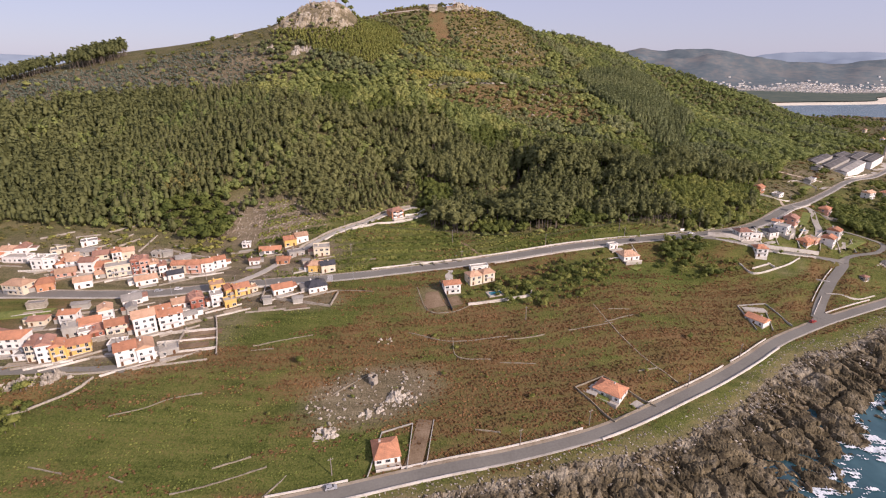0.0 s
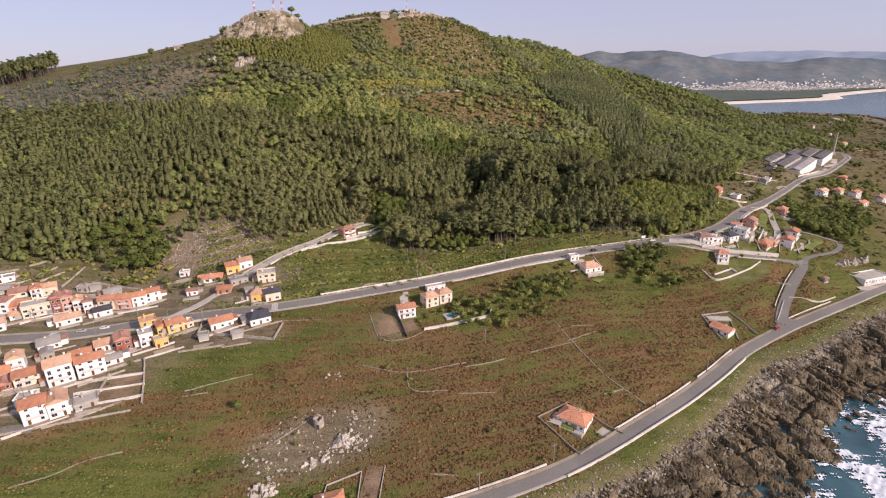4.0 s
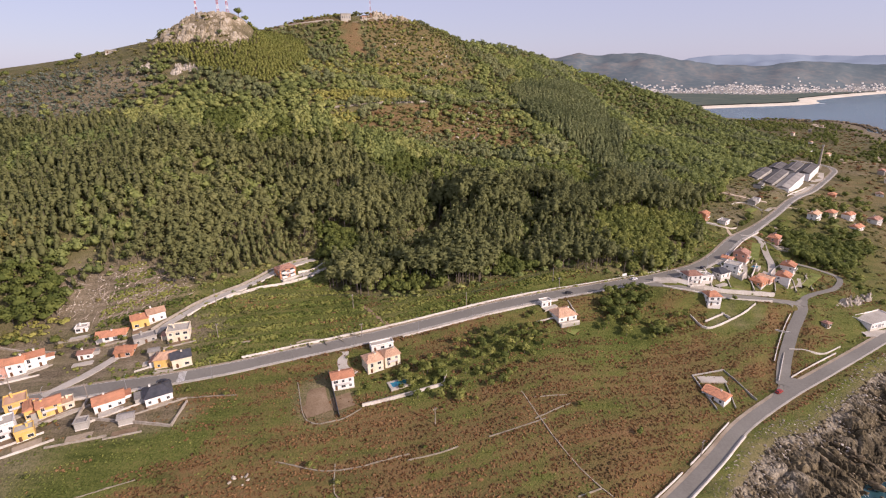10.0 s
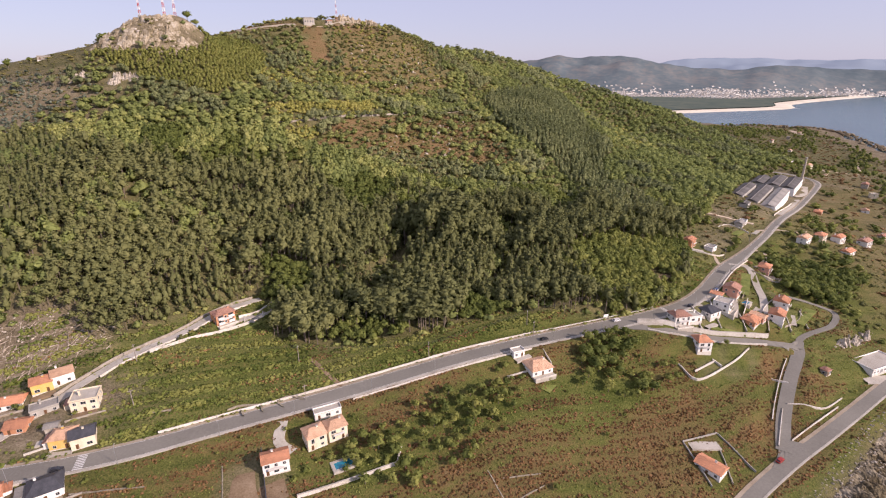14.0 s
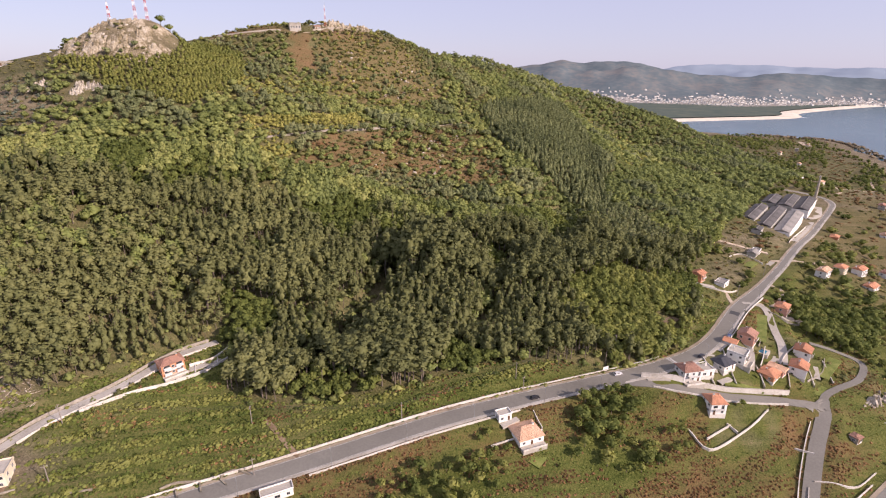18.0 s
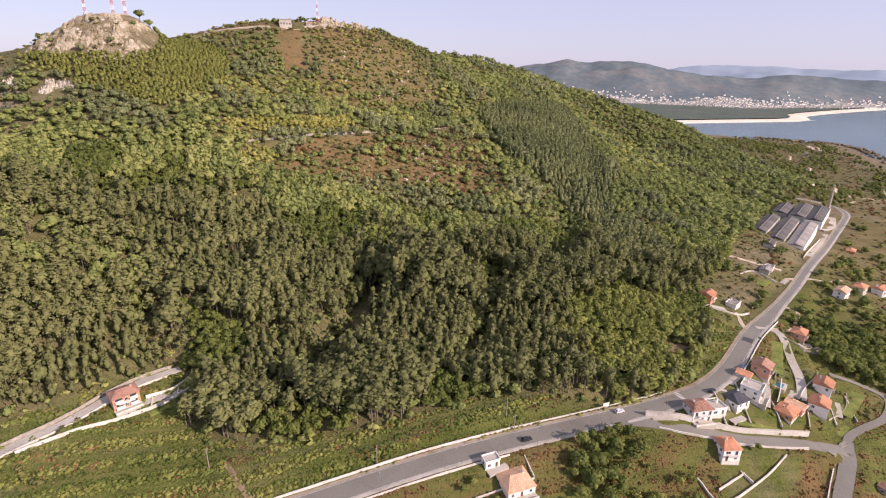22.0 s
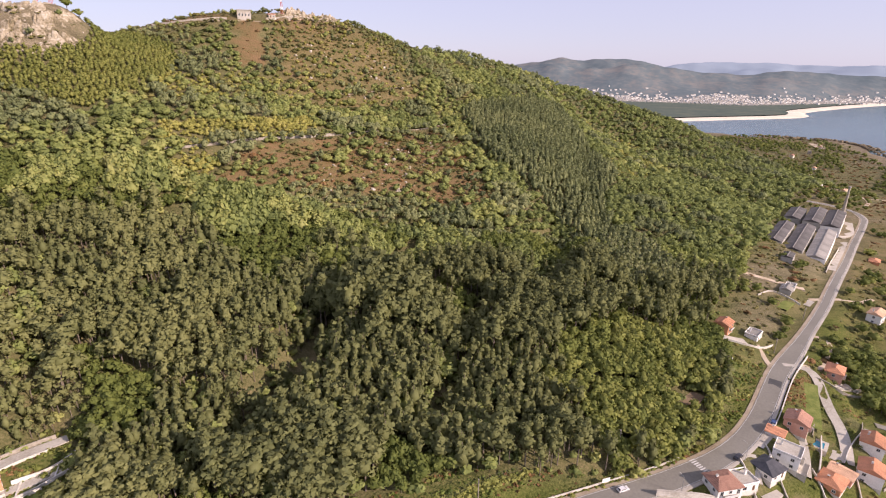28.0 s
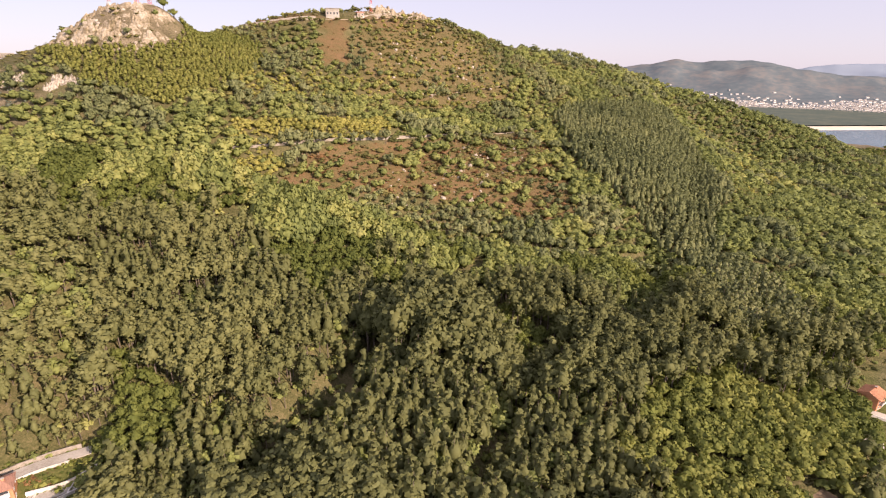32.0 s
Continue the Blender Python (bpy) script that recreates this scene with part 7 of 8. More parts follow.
def scatter(name, kinds, xy, tall, spread_xy, tint, leaf, label, category, detail=1.0, variants=8, sink=0.0, wood=True):
    """Many plants as one object of stuff."""
    if not len(xy):
        return None
    rng = np.random.RandomState(len(xy) + 7)
    shapes = [crown(kinds, rng, detail) for _ in range(variants)]
    z = ground_z(xy[:, 0], xy[:, 1]) - sink
    which = rng.randint(0, variants, len(xy))
    ang = rng.uniform(0, 6.283, len(xy))
    vv, ff, mm, tt, nn, base = [], [], [], [], [], 0
    for k, (lv, wd) in enumerate(shapes):
        idx = np.nonzero(which == k)[0]
        if not len(idx):
            continue
        vs, fs, ns = joined([lv, wd]) if wood else lv
        mi = np.r_[np.zeros(len(lv[1]), int), np.ones(len(fs) - len(lv[1]), int)]
        c, s = np.cos(ang[idx])[:, None], np.sin(ang[idx])[:, None]
        h, w = tall[idx][:, None], (tall * spread_xy)[idx][:, None]
        X = (c * vs[:, 0] - s * vs[:, 1]) * w + xy[idx, 0][:, None]
        Y = (s * vs[:, 0] + c * vs[:, 1]) * w + xy[idx, 1][:, None]
        Z = vs[:, 2] * h + z[idx][:, None]
        vv.append(np.stack([X, Y, Z], -1).reshape(-1, 3))
        nn.append(np.stack([c * ns[:, 0] - s * ns[:, 1], s * ns[:, 0] + c * ns[:, 1], np.broadcast_to(ns[:, 2], (len(idx), len(ns)))], -1).reshape(-1, 3))
        ff.append((fs[None] + (np.arange(len(idx)) * len(vs))[:, None, None]).reshape(-1, 3) + base)
        mm.append(np.tile(mi, len(idx)))
        tt.append(np.repeat(tint[idx], len(vs)))
        base += len(idx) * len(vs)
    me = raw_mesh(name, np.vstack(vv), np.vstack(ff), [M[leaf], M["bark"]], np.concatenate(mm), np.concatenate(tt), np.vstack(nn))
    return tagged(new(name, me), label, category, kind="stuff")


def jittered(x0, x1, y0, y1, gap, seed):
    r = np.random.RandomState(seed)
    gx, gy = np.meshgrid(np.arange(x0, x1, gap), np.arange(y0, y1, gap))
    p = np.stack([gx, gy], -1).reshape(-1, 2)
    return p + r.uniform(-0.45, 0.45, p.shape) * gap, r


def clear_of_roads(p, extra=1.5):
    keep = np.ones(len(p), bool)
    for xy, _, half in BENCHES:
        for k in np.array_split(np.arange(len(p)), max(1, len(p) // 3000)):
            d = np.hypot(p[k, 0][:, None] - xy[None, ::2, 0], p[k, 1][:, None] - xy[None, ::2, 1]).min(1)
            keep[k] &= d > half + extra
    return keep


HOUSES = np.array([(o.matrix_basis.translation.x, o.matrix_basis.translation.y) for o in scene.objects if o.name.split(".")[0] == "house"])


def clear_of_houses(p, gap=8.0):
    keep = np.ones(len(p), bool)
    for hx, hy in HOUSES:
        keep &= np.hypot(p[:, 0] - hx, p[:, 1] - hy) > gap
    return keep


def seen_slope(p):
    """Leave out what lies behind the hill's crest."""
    back_edge = np.interp(p[:, 0], (-700, -300, -134, -5, 100, 200, 350, 460, 600, 720, 900), (720, 690, 690, 760, 820, 930, 1060, 1090, 1120, 1080, 1000))
    return p[:, 1] < back_edge


def stands(x, y, cell, seed):
    """Stands of trees: three random values for each patch of wood."""
    table = np.random.RandomState(seed).uniform(0, 1, (64, 64, 5))
    x, y = x + 6 * waves(x, y, 30, seed), y + 6 * waves(x, y, 26, seed + 1)
    u, v = x / cell, y / cell
    iu, iv = np.floor(u).astype(int), np.floor(v).astype(int)
    best, out = np.full(u.shape, 9.0), np.zeros(u.shape + (3,))
    for a in (-1, 0, 1):
        for b in (-1, 0, 1):
            t = table[(iu + a) % 64, (iv + b) % 64]
            d = np.hypot(u - (iu + a + t[..., 0]), v - (iv + b + t[..., 1]))
            first = d < best
            best, out = np.where(first, d, best), np.where(first[..., None], t[..., 2:], out)
    return out[..., 0], out[..., 1], out[..., 2]


def pick(p, r, seed, cell=34):
    """Patchy heights and tones for trees: height and tone factors for each, and a third value that tells stands apart."""
    a, b, c = stands(p[:, 0], p[:, 1], cell, seed)
    return a, np.clip(0.15 + 0.6 * b + r.uniform(-0.22, 0.22, len(p)), 0, 1), c


RIDES = [np.array(q, float) for q in ([(115, 494), (100, 475), (68, 429), (54, 395)], [(145, 419), (122, 392), (110, 369)], [(43, 375), (68, 383)])]
GLADES = [(215, 371, 11, 7, 20), (-15, 365, 12, 9, 0), (205, 440, 14, 6, 30), (-150, 352, 26, 8, 20), (-130, 465, 20, 7, 0), (-95, 428, 10, 6, 0)]
DOMES = [(-30, 500, 17, 14), (17, 485, 17, 15), (88, 733, 9, 8)]


def woods(x0, x1, y0, y1, gap, seed, edge=3.0):
    """Places for trees within the woods, off the roads, rides and glades."""
    p, r = jittered(x0, x1, y0, y1, gap, seed)
    x, y = p[:, 0], p[:, 1]
    ok = seen_slope(p) & (y > forest_edge(x) + r.uniform(0, edge, len(p))) & clear_of_roads(p) & clear_of_houses(p)
    ok &= np.min([np.abs(side_of(q, x, y)) for q in RIDES], 0) > 3.0
    ok &= r.uniform(0, 1, len(p)) > 0.05 + 0.85 * np.clip(sum(blob(x, y, *g) for g in GLADES), 0, 1)
    ok &= ~((x < -190) & (y > 500 + 6 * waves(x, y, 30, 88)))
    ok &= np.hypot((x + 6) / 7.0, (y - 478) / 9.0) > 1
    return p[ok], r


# the planted gums above the village
p, r = woods(-560, 20, 325, 505, 3.7, 1)
p = p[inside(PLANTED, p[:, 0], p[:, 1], 9) & ~inside(OAK_GROUP, p[:, 0], p[:, 1]) & ((p[:, 0] > -330) | (r.uniform(0, 1, len(p)) < 0.45))]
st_tall, tone, st_kind = pick(p, r, 301, 40)
n, x, y = len(p), p[:, 0], p[:, 1]
foot = np.where(y - forest_edge(x) < 14, 0.75, 1.0)
broad = (st_kind < 0.24) & (r.uniform(0, 1, n) < 0.55)
lone = broad & (r.uniform(0, 1, n) < 0.6)
tall = (9.5 + 3.5 * st_tall + r.uniform(-2.2, 2.2, n)) * foot * np.where(x < -330, 1.25, 1.0)
near = x > -230
close = near & (x > -135 + r.uniform(-15, 15, n)) & (st_kind < 0.8)
near &= ~close
scatter("lane_gums", "euc", p[~broad & close], 1.08 * tall[~broad & close], r.uniform(1.2, 1.6, n)[~broad & close], 0.42 + 0.5 * tone[~broad & close], "leaf_euc", "round-crowned gums above the lane", "woodland", 0.9)
scatter("planted_gums", "spire", p[~broad & near], tall[~broad & near], r.uniform(0.95, 1.35, n)[~broad & near], 0.15 + 0.5 * tone[~broad & near], "leaf_euc", "close-planted dark gum trees on the slope above the village", "woodland", 1.0)
scatter("planted_gums_upper", "spire", p[~broad & ~near & ~close], tall[~broad & ~near & ~close], r.uniform(1.1, 1.5, n)[~broad & ~near & ~close], 0.1 + 0.45 * tone[~broad & ~near & ~close], "leaf_euc", "dense gum plantation on the western slope", "woodland", 0.6, wood=False)
scatter("slope_oaks", "dome", p[lone], 0.8 * tall[lone], r.uniform(0.9, 1.2, n)[lone], 0.6 * tone[lone], "leaf_hill", "round broadleaf trees among the planted gums", "woodland", 1.0)

# dark oaks and yellow-green bushes between the village and the gums
p, r = jittered(-210, -130, 305, 360, 5.4, 71)
p = p[inside(OAK_GROUP, p[:, 0], p[:, 1], 5) & clear_of_houses(p, 7)]
scatter("village_oaks", "oak", p, r.uniform(6.5, 10.5, len(p)), r.uniform(0.95, 1.3, len(p)), r.uniform(0.0, 0.4, len(p)), "leaf_oak", "dark spreading oaks above the village", "woodland", 1.1)
p, r = jittered(-260, -130, 298, 350, 3.4, 72)
p = p[(r.uniform(0, 1, len(p)) < 0.9 * blob(p[:, 0], p[:, 1], -157, 317, 16, 7, 20) + 0.3 * blob(p[:, 0], p[:, 1], -215, 320, 40, 16, 10)) & clear_of_houses(p, 7) & clear_of_roads(p)]
scatter("bank_bushes", "bush", p, r.uniform(1.6, 3.6, len(p)), r.uniform(0.9, 1.4, len(p)), r.uniform(0, 0.8, len(p)), "leaf_broom", "yellow-green bushes on the bank above the village", "shrubs", 0.7, wood=False, sink=0.2)

# tall mixed wood in the middle, bright oaks by the road bend
p, r = woods(-200, 420, 325, 505, 3.4, 2)
x, y = p[:, 0], p[:, 1]
p = p[~inside(PLANTED, x, y, 9) & ~(inside(GULLY, x, y) & (r.uniform(0, 1, len(p)) < 0.6)) & ~inside(HEATH, x, y)]
st_tall, tone, st_kind = pick(p, r, 303, 30)
n, x, y = len(p), p[:, 0], p[:, 1]
u = r.uniform(0, 1, n)
oakish = inside(OAK_PATCH, x, y, 7) | ((x > 225) & (u < 0.6)) | (st_kind < 0.16)
pines = inside(PINES[0], x, y) | inside(PINES[1], x, y)
young = ~oakish & ~pines & (st_kind > 0.62)
dome = np.clip(sum(blob(x, y, cx, cy, a, b) for cx, cy, a, b in DOMES), 0, 1)
upper = ease(y, 462, 490) * ~pines
rounds = ~oakish & ~pines & (u < np.clip(upper + 0.12, 0, 1)) | (dome > 0.2)
gums = ~oakish & ~young & ~pines & ~rounds
young &= ~rounds
back_rise = 0.6 * blob(x, y, 87, 436, 22, 34, 60) + 0.3 * blob(x, y, 144, 455, 30, 26, 40)
scatter("tall_gums", "euc", p[gums], ((12.5 + 6 * st_tall + r.uniform(-2.5, 2.5, n)) * (1 + back_rise))[gums], (r.uniform(0.95, 1.3, n) * (1 + 0.45 * (1 - ease(y - forest_edge(x), 14, 40)) * (x < 135)))[gums], (0.08 + 0.45 * tone + 0.32 * (x < 30))[gums], "leaf_euc", "tall uneven eucalyptus wood on the lower hillside", "woodland", 1.0)
scatter("young_gum_stand", "spire", p[young], ((8.5 + 4 * st_tall + r.uniform(-2, 2, n)) * (1 + back_rise))[young], r.uniform(1.1, 1.5, n)[young], (0.5 * tone)[young], "leaf_euc", "slim young gums in close groups inside the wood", "woodland", 1.0)
scatter("oak_wood", "dome", p[oakish & ~rounds], (6.2 + 2.5 * st_tall + r.uniform(-1.2, 1.2, n))[oakish & ~rounds], r.uniform(0.85, 1.15, n)[oakish & ~rounds], np.where(inside(OAK_PATCH, x, y, 7), np.clip(0.4 + 0.55 * tone, 0, 1), 0.1 + 0.4 * tone)[oakish & ~rounds], "leaf_oak", "bright green oak wood at the foot of the hill", "woodland", 1.2)
scatter("mixed_wood", "dome", p[rounds], ((6.0 + 3 * st_tall + r.uniform(-1.2, 1.2, n)) * (1 + 0.9 * dome))[rounds], (r.uniform(0.85, 1.15, n) * (1 - 0.25 * dome))[rounds], np.clip(tone * (0.65 + 0.35 * upper) + 0.15 * (x < 20), 0, 1)[rounds], "leaf_hill", "mixed broadleaf trees on the middle slope", "woodland", 1.1)
scatter("foot_conifers", "spire", p[pines], (10 + 3 * st_tall + r.uniform(-1.5, 1.5, n))[pines], r.uniform(0.95, 1.2, n)[pines], tone[pines], "leaf_pine", "close-planted conifers at the foot of the spur", "woodland", 1.0)

# shrubs that close the gaps under the trees and along their edge
p, r = jittered(-330, 420, 325, 520, 6.2, 3)
ok = (p[:, 1] > forest_edge(p[:, 0]) - r.uniform(-2, 3, len(p))) & clear_of_roads(p, 1.0) & clear_of_houses(p, 7) & (r.uniform(0, 1, len(p)) > 0.08 + 0.5 * blob(p[:, 0], p[:, 1], -15, 365, 12, 9)) & ~((p[:, 0] < -190) & (p[:, 1] > 498))
p = p[ok]
scatter("wood_undergrowth", "bush", p, r.uniform(1.8, 5.0, len(p)) * np.where(p[:, 0] < -30, 0.7, 1.0), r.uniform(0.8, 1.3, len(p)), np.clip(0.45 + 0.3 * waves(p[:, 0], p[:, 1], 50, 44) + r.uniform(-0.35, 0.35, len(p)), 0, 1), "leaf_hill",
        "green laurel and bramble undergrowth closing the wood", "undergrowth", 0.42, wood=False, sink=0.4)


# the upper slope: mixed wood thinning out into gorse, broom and heath
def upper_places(x0, x1, y0, y1, gap, seed):
    p, r = jittered(x0, x1, y0, y1, gap, seed)
    x, y = p[:, 0], p[:, 1]
    top = np.clip(blob(x, y, -138, 612, 50, 34) + blob(x, y, 38, 762, 48, 14, 50) + blob(x, y, -230, 600, 60, 22, -10) + blob(x, y, -55, 702, 80, 20, 8) + blob(x, y, 10, 735, 34, 20, 45) + 0.9 * blob(x, y, -146, 552, 12, 9), 0, 1)
    burn = np.clip(blob(x, y, -320, 552, 175, 50, -6) + ((x < -192) & (y > 498)), 0, 1)
    below = np.interp(x, [q[0] for q in TRAIL], [q[1] for q in TRAIL], -99, -99) - y
    ok = seen_slope(p) & (y > np.maximum(forest_edge(x) + 4, 500)) & clear_of_roads(p, 0.8) & clear_of_houses(p, 9) & ~((below > 0) & (below < 5)) & ~inside(RED_BANK, x, y, 1.5)
    ok &= r.uniform(0, 1, len(p)) > 0.02 + 0.95 * top + 0.93 * burn + 0.97 * ((x < -185) & (y > 583))
    ok &= np.hypot((x + 6) / 7.0, (y - 478) / 9.0) > 1
    return p[ok], r


for x0, x1, y0, y1, gap, grow, suffix in ((-460, 330, 498, 830, 4.2, 1.0, ""), (330, 780, 520, 1130, 7.2, 1.3, "_beyond"), (-40, 330, 830, 1130, 7.5, 1.35, "_beyond"), (-640, -460, 480, 720, 8.5, 1.3, "_beyond")):
    p, r = upper_places(x0, x1, y0, y1, gap, 20 + int(gap * 10))
    x, y = p[:, 0], p[:, 1]
    planted = inside(GROVE, x, y, 3) | inside(PINES[0], x, y, 3) | inside(BROOM[0], x, y) | inside(BROOM[1], x, y)
    hf = heath(x, y)
    keep = ~planted & (r.uniform(0, 1, len(p)) > 0.12 * hf * inside(HEATH, x, y))
    p, hf, x, y = p[keep], hf[keep], x[keep], y[keep]
    n = len(p)
    u = r.uniform(0, 1, n)
    st_tall, tone, st_kind = pick(p, r, 311, 24)
    dome = np.clip(sum(blob(x, y, cx, cy, a, b) for cx, cy, a, b in DOMES), 0, 1)
    yellow = (inside(BROOM_MIX, x, y) & (u < 0.6)) | (inside(YELLOW, x, y, 14) & (u < 0.4)) | (inside(ROCKY, x, y) & (u < 0.25))
    scrub = ((hf > 0.3) & (waves(x, y, 26, 97) + 1.2 * u < 0.75)) | (u > 0.94) | ((height(x, y) > 185) & (u > 0.5))
    grey = ~scrub & ~yellow & (st_kind > 0.78)
    rounds = ~scrub & ~yellow & ~grey
    big = grow * (0.75 + 0.45 * st_tall) * np.where(height(x, y) > 165, 0.75, 1.0) * (1 + 0.8 * dome)
    tone = np.where(dome > 0.3, 0.75, tone * (1 - 0.55 * ease(x - 0.35 * (y - 500), 150, 260) * ~inside(YELLOW, x, y, 14)))
    scatter("hill_wood" + suffix, "dome", p[rounds], ((5.6 + 2.0 * r.uniform(-1, 1, n)) * big)[rounds], (r.uniform(1.15, 1.5, n) * (1 - 0.3 * dome))[rounds], tone[rounds], "leaf_hill", "mixed green oak and laurel wood on the hill", "woodland", 0.9 if not suffix else 0.6, wood=False, sink=0.5)
    scatter("hill_pines" + suffix, "oak", p[grey], ((7.2 + 2.0 * r.uniform(-1, 1, n)) * big)[grey], r.uniform(0.75, 0.95, n)[grey], tone[grey], "leaf_pine", "grey-green pines scattered over the hill", "woodland", 0.75 if not suffix else 0.5, wood=not suffix, sink=0.4)
    scatter("hill_broom" + suffix, "dome", p[yellow], ((3.6 + 1.4 * r.uniform(-1, 1, n)) * grow)[yellow], r.uniform(1.1, 1.5, n)[yellow], tone[yellow], "leaf_broom", "yellow-green broom and willow bushes on the upper slope", "scrub", 0.8 if not suffix else 0.5, wood=False, sink=0.3)
    scatter("hill_scrub" + suffix, "bush", p[scrub & ~yellow], ((1.4 + 2.4 * u**2) * grow)[scrub & ~yellow], r.uniform(1.2, 2.0, n)[scrub & ~yellow], tone[scrub & ~yellow], "leaf_scrub", "low gorse and heather scrub on the upper slope", "scrub", 0.6, wood=False, sink=0.3)

# the close-planted young grove under the western peak, and the conifer stand on the spur
p, r = jittered(-200, -35, 535, 680, 2.6, 31)
p = p[inside(GROVE, p[:, 0], p[:, 1], 3) & (r.uniform(0, 1, len(p)) > 0.04) & (blob(p[:, 0], p[:, 1], -138, 608, 46, 28) < 0.4)]
st_tall, tone, _ = pick(p, r, 313, 45)
scatter("planted_grove", "spire", p, 4.0 + 0.8 * st_tall + r.uniform(-0.4, 0.4, len(p)), r.uniform(1.6, 2.1, len(p)), np.clip(0.55 + 0.45 * tone, 0, 1), "leaf_oak", "close-planted bright green young grove below the western peak", "woodland", 0.7, wood=False)
p, r = jittered(170, 340, 500, 870, 4.0, 32)
p = p[inside(PINES[0], p[:, 0], p[:, 1], 3) & (p[:, 1] > 500) & (r.uniform(0, 1, len(p)) > 0.05)]
st_tall, tone, _ = pick(p, r, 314, 40)
scatter("conifer_stand", "spire", p, 10.0 + 2.5 * st_tall + r.uniform(-1.0, 1.0, len(p)), r.uniform(0.95, 1.2, len(p)), 0.7 * tone, "leaf_pine", "dark close-planted conifer stand running down the spur", "woodland", 0.8, wood=False)

# yellow broom along both sides of the hill track
p, r = jittered(-40, 60, 485, 610, 2.3, 61)
p = p[(inside(BROOM[0], p[:, 0], p[:, 1], 3) | inside(BROOM[1], p[:, 0], p[:, 1], 3)) & clear_of_roads(p, 1.4) & (r.uniform(0, 1, len(p)) < 0.85)]
scatter("broom_belt", "dome", p, r.uniform(2.4, 4.8, len(p)), r.uniform(1.0, 1.4, len(p)), np.clip(0.7 + 0.3 * waves(p[:, 0], p[:, 1], 30, 71) + r.uniform(-0.35, 0.25, len(p)), 0, 1), "leaf_broom",
        "yellow broom and gorse bushes along the hill track", "scrub", 0.8, wood=False, sink=0.3)
# low growth on the open ground between
p, r = jittered(-330, 420, 505, 830, 3.6, 5)
open_here = np.clip(heath(p[:, 0], p[:, 1]) + 0.6 * blob(p[:, 0], p[:, 1], -250, 570, 120, 60, -8) + 0.5 * blob(p[:, 0], p[:, 1], -138, 600, 52, 36) + blob(p[:, 0], p[:, 1], -60, 700, 80, 16, 8), 0, 1)
ok = seen_slope(p) & clear_of_roads(p, 0.6) & (r.uniform(0, 1, len(p)) < 0.9 * open_here) & (~inside(RED_BANK, p[:, 0], p[:, 1], 4) | (r.uniform(0, 1, len(p)) < 0.4))
p = p[ok]
brown = inside(RED_BANK, p[:, 0], p[:, 1], 4) | (r.uniform(0, 1, len(p)) < 0.62 * heath(p[:, 0], p[:, 1]))
for nm, s, lf, lab, cat in (("hill_bracken", brown, "leaf_bracken", "rust-brown dry bracken on the open heath", "bracken"), ("hill_undergrowth", ~brown, "leaf_scrub", "low gorse, heather and bramble undergrowth on the hill", "undergrowth")):
    scatter(nm, "bush", p[s], (r.uniform(0.5, 1.4, len(p)) * np.where(r.uniform(0, 1, len(p)) < 0.15, 2.0, 1.0))[s], r.uniform(1.2, 2.2, len(p))[s], np.clip(0.45 + 0.3 * waves(p[:, 0], p[:, 1], 40, 41) + r.uniform(-0.3, 0.3, len(p)), 0, 1)[s], lf, lab, cat, 0.42, wood=False, sink=0.3)

# fields: bracken, grass and bramble below the road, meadow above it
p, r = jittered(-215, 330, 110, 400, 1.2, 6)
sd = shore_side(p[:, 0], p[:, 1])
my = main_y(p[:, 0])
ok = ((past_rim(p[:, 0], p[:, 1]) < 0) | (sd > 5)) & clear_of_roads(p, 0.9) & clear_of_houses(p, 6.5) & ((p[:, 1] < my) | (p[:, 1] < forest_edge(p[:, 0]) + 2))
ok &= (r.uniform(0, 1, len(p)) > 0.12 + 0.8 * blob(p[:, 0], p[:, 1], -2, 257, 12, 15) + 0.85 * blob(p[:, 0], p[:, 1], -29, 184, 30, 16, 20))
ok &= ~((p[:, 0] < -125) & (p[:, 1] > 205)) & (r.uniform(0, 1, len(p)) > 0.85 * village_ground(p[:, 0], p[:, 1]) + 0.45 * villa_ground(p[:, 0], p[:, 1]))
p = p[ok]
band_v, warp = field_bands(p[:, 0], p[:, 1])
terrace = np.sin(band_v / 1.35 + warp)
stripes = 0.75 * terrace + 0.5 * np.sin(band_v / 3.7 + 0.6 * warp)
grassy = field_brown(p[:, 0], p[:, 1]) + 1.0 * r.uniform(-1, 1, len(p)) < 0
keep = ~grassy | (p[:, 1] > main_y(p[:, 0])) | (r.uniform(0, 1, len(p)) < 0.6)
p, terrace, stripes, grassy = p[keep], terrace[keep], stripes[keep], grassy[keep]
hh = np.where(terrace < -0.85, 0.4, 1.0) * np.where(grassy, np.where(p[:, 1] > main_y(p[:, 0]), 1.3 + 0.5 * terrace, 0.7), 1.0) * r.uniform(0.36, 0.66, len(p)) * np.where((shore_side(p[:, 0], p[:, 1]) < 0) | (villa_ground(p[:, 0], p[:, 1]) > 0.4), 0.5, 1.0)
tn = np.clip(0.5 + np.where(p[:, 1] > main_y(p[:, 0]), 0.05 + 0.4 * stripes + 0.25 * waves(p[:, 0], p[:, 1], 12, 55), 0) + 0.35 * (grassy & (np.sin(band_v[keep] / 2.9 + warp[keep] + 0.8 * waves(p[:, 0], p[:, 1], 40, 60)) > 0.9)) + 0.12 * stripes + 0.3 * waves(p[:, 0], p[:, 1], 34, 53) + 0.12 * waves(p[:, 0], p[:, 1], 6, 54) + r.uniform(-0.08, 0.08, len(p)), 0, 1)
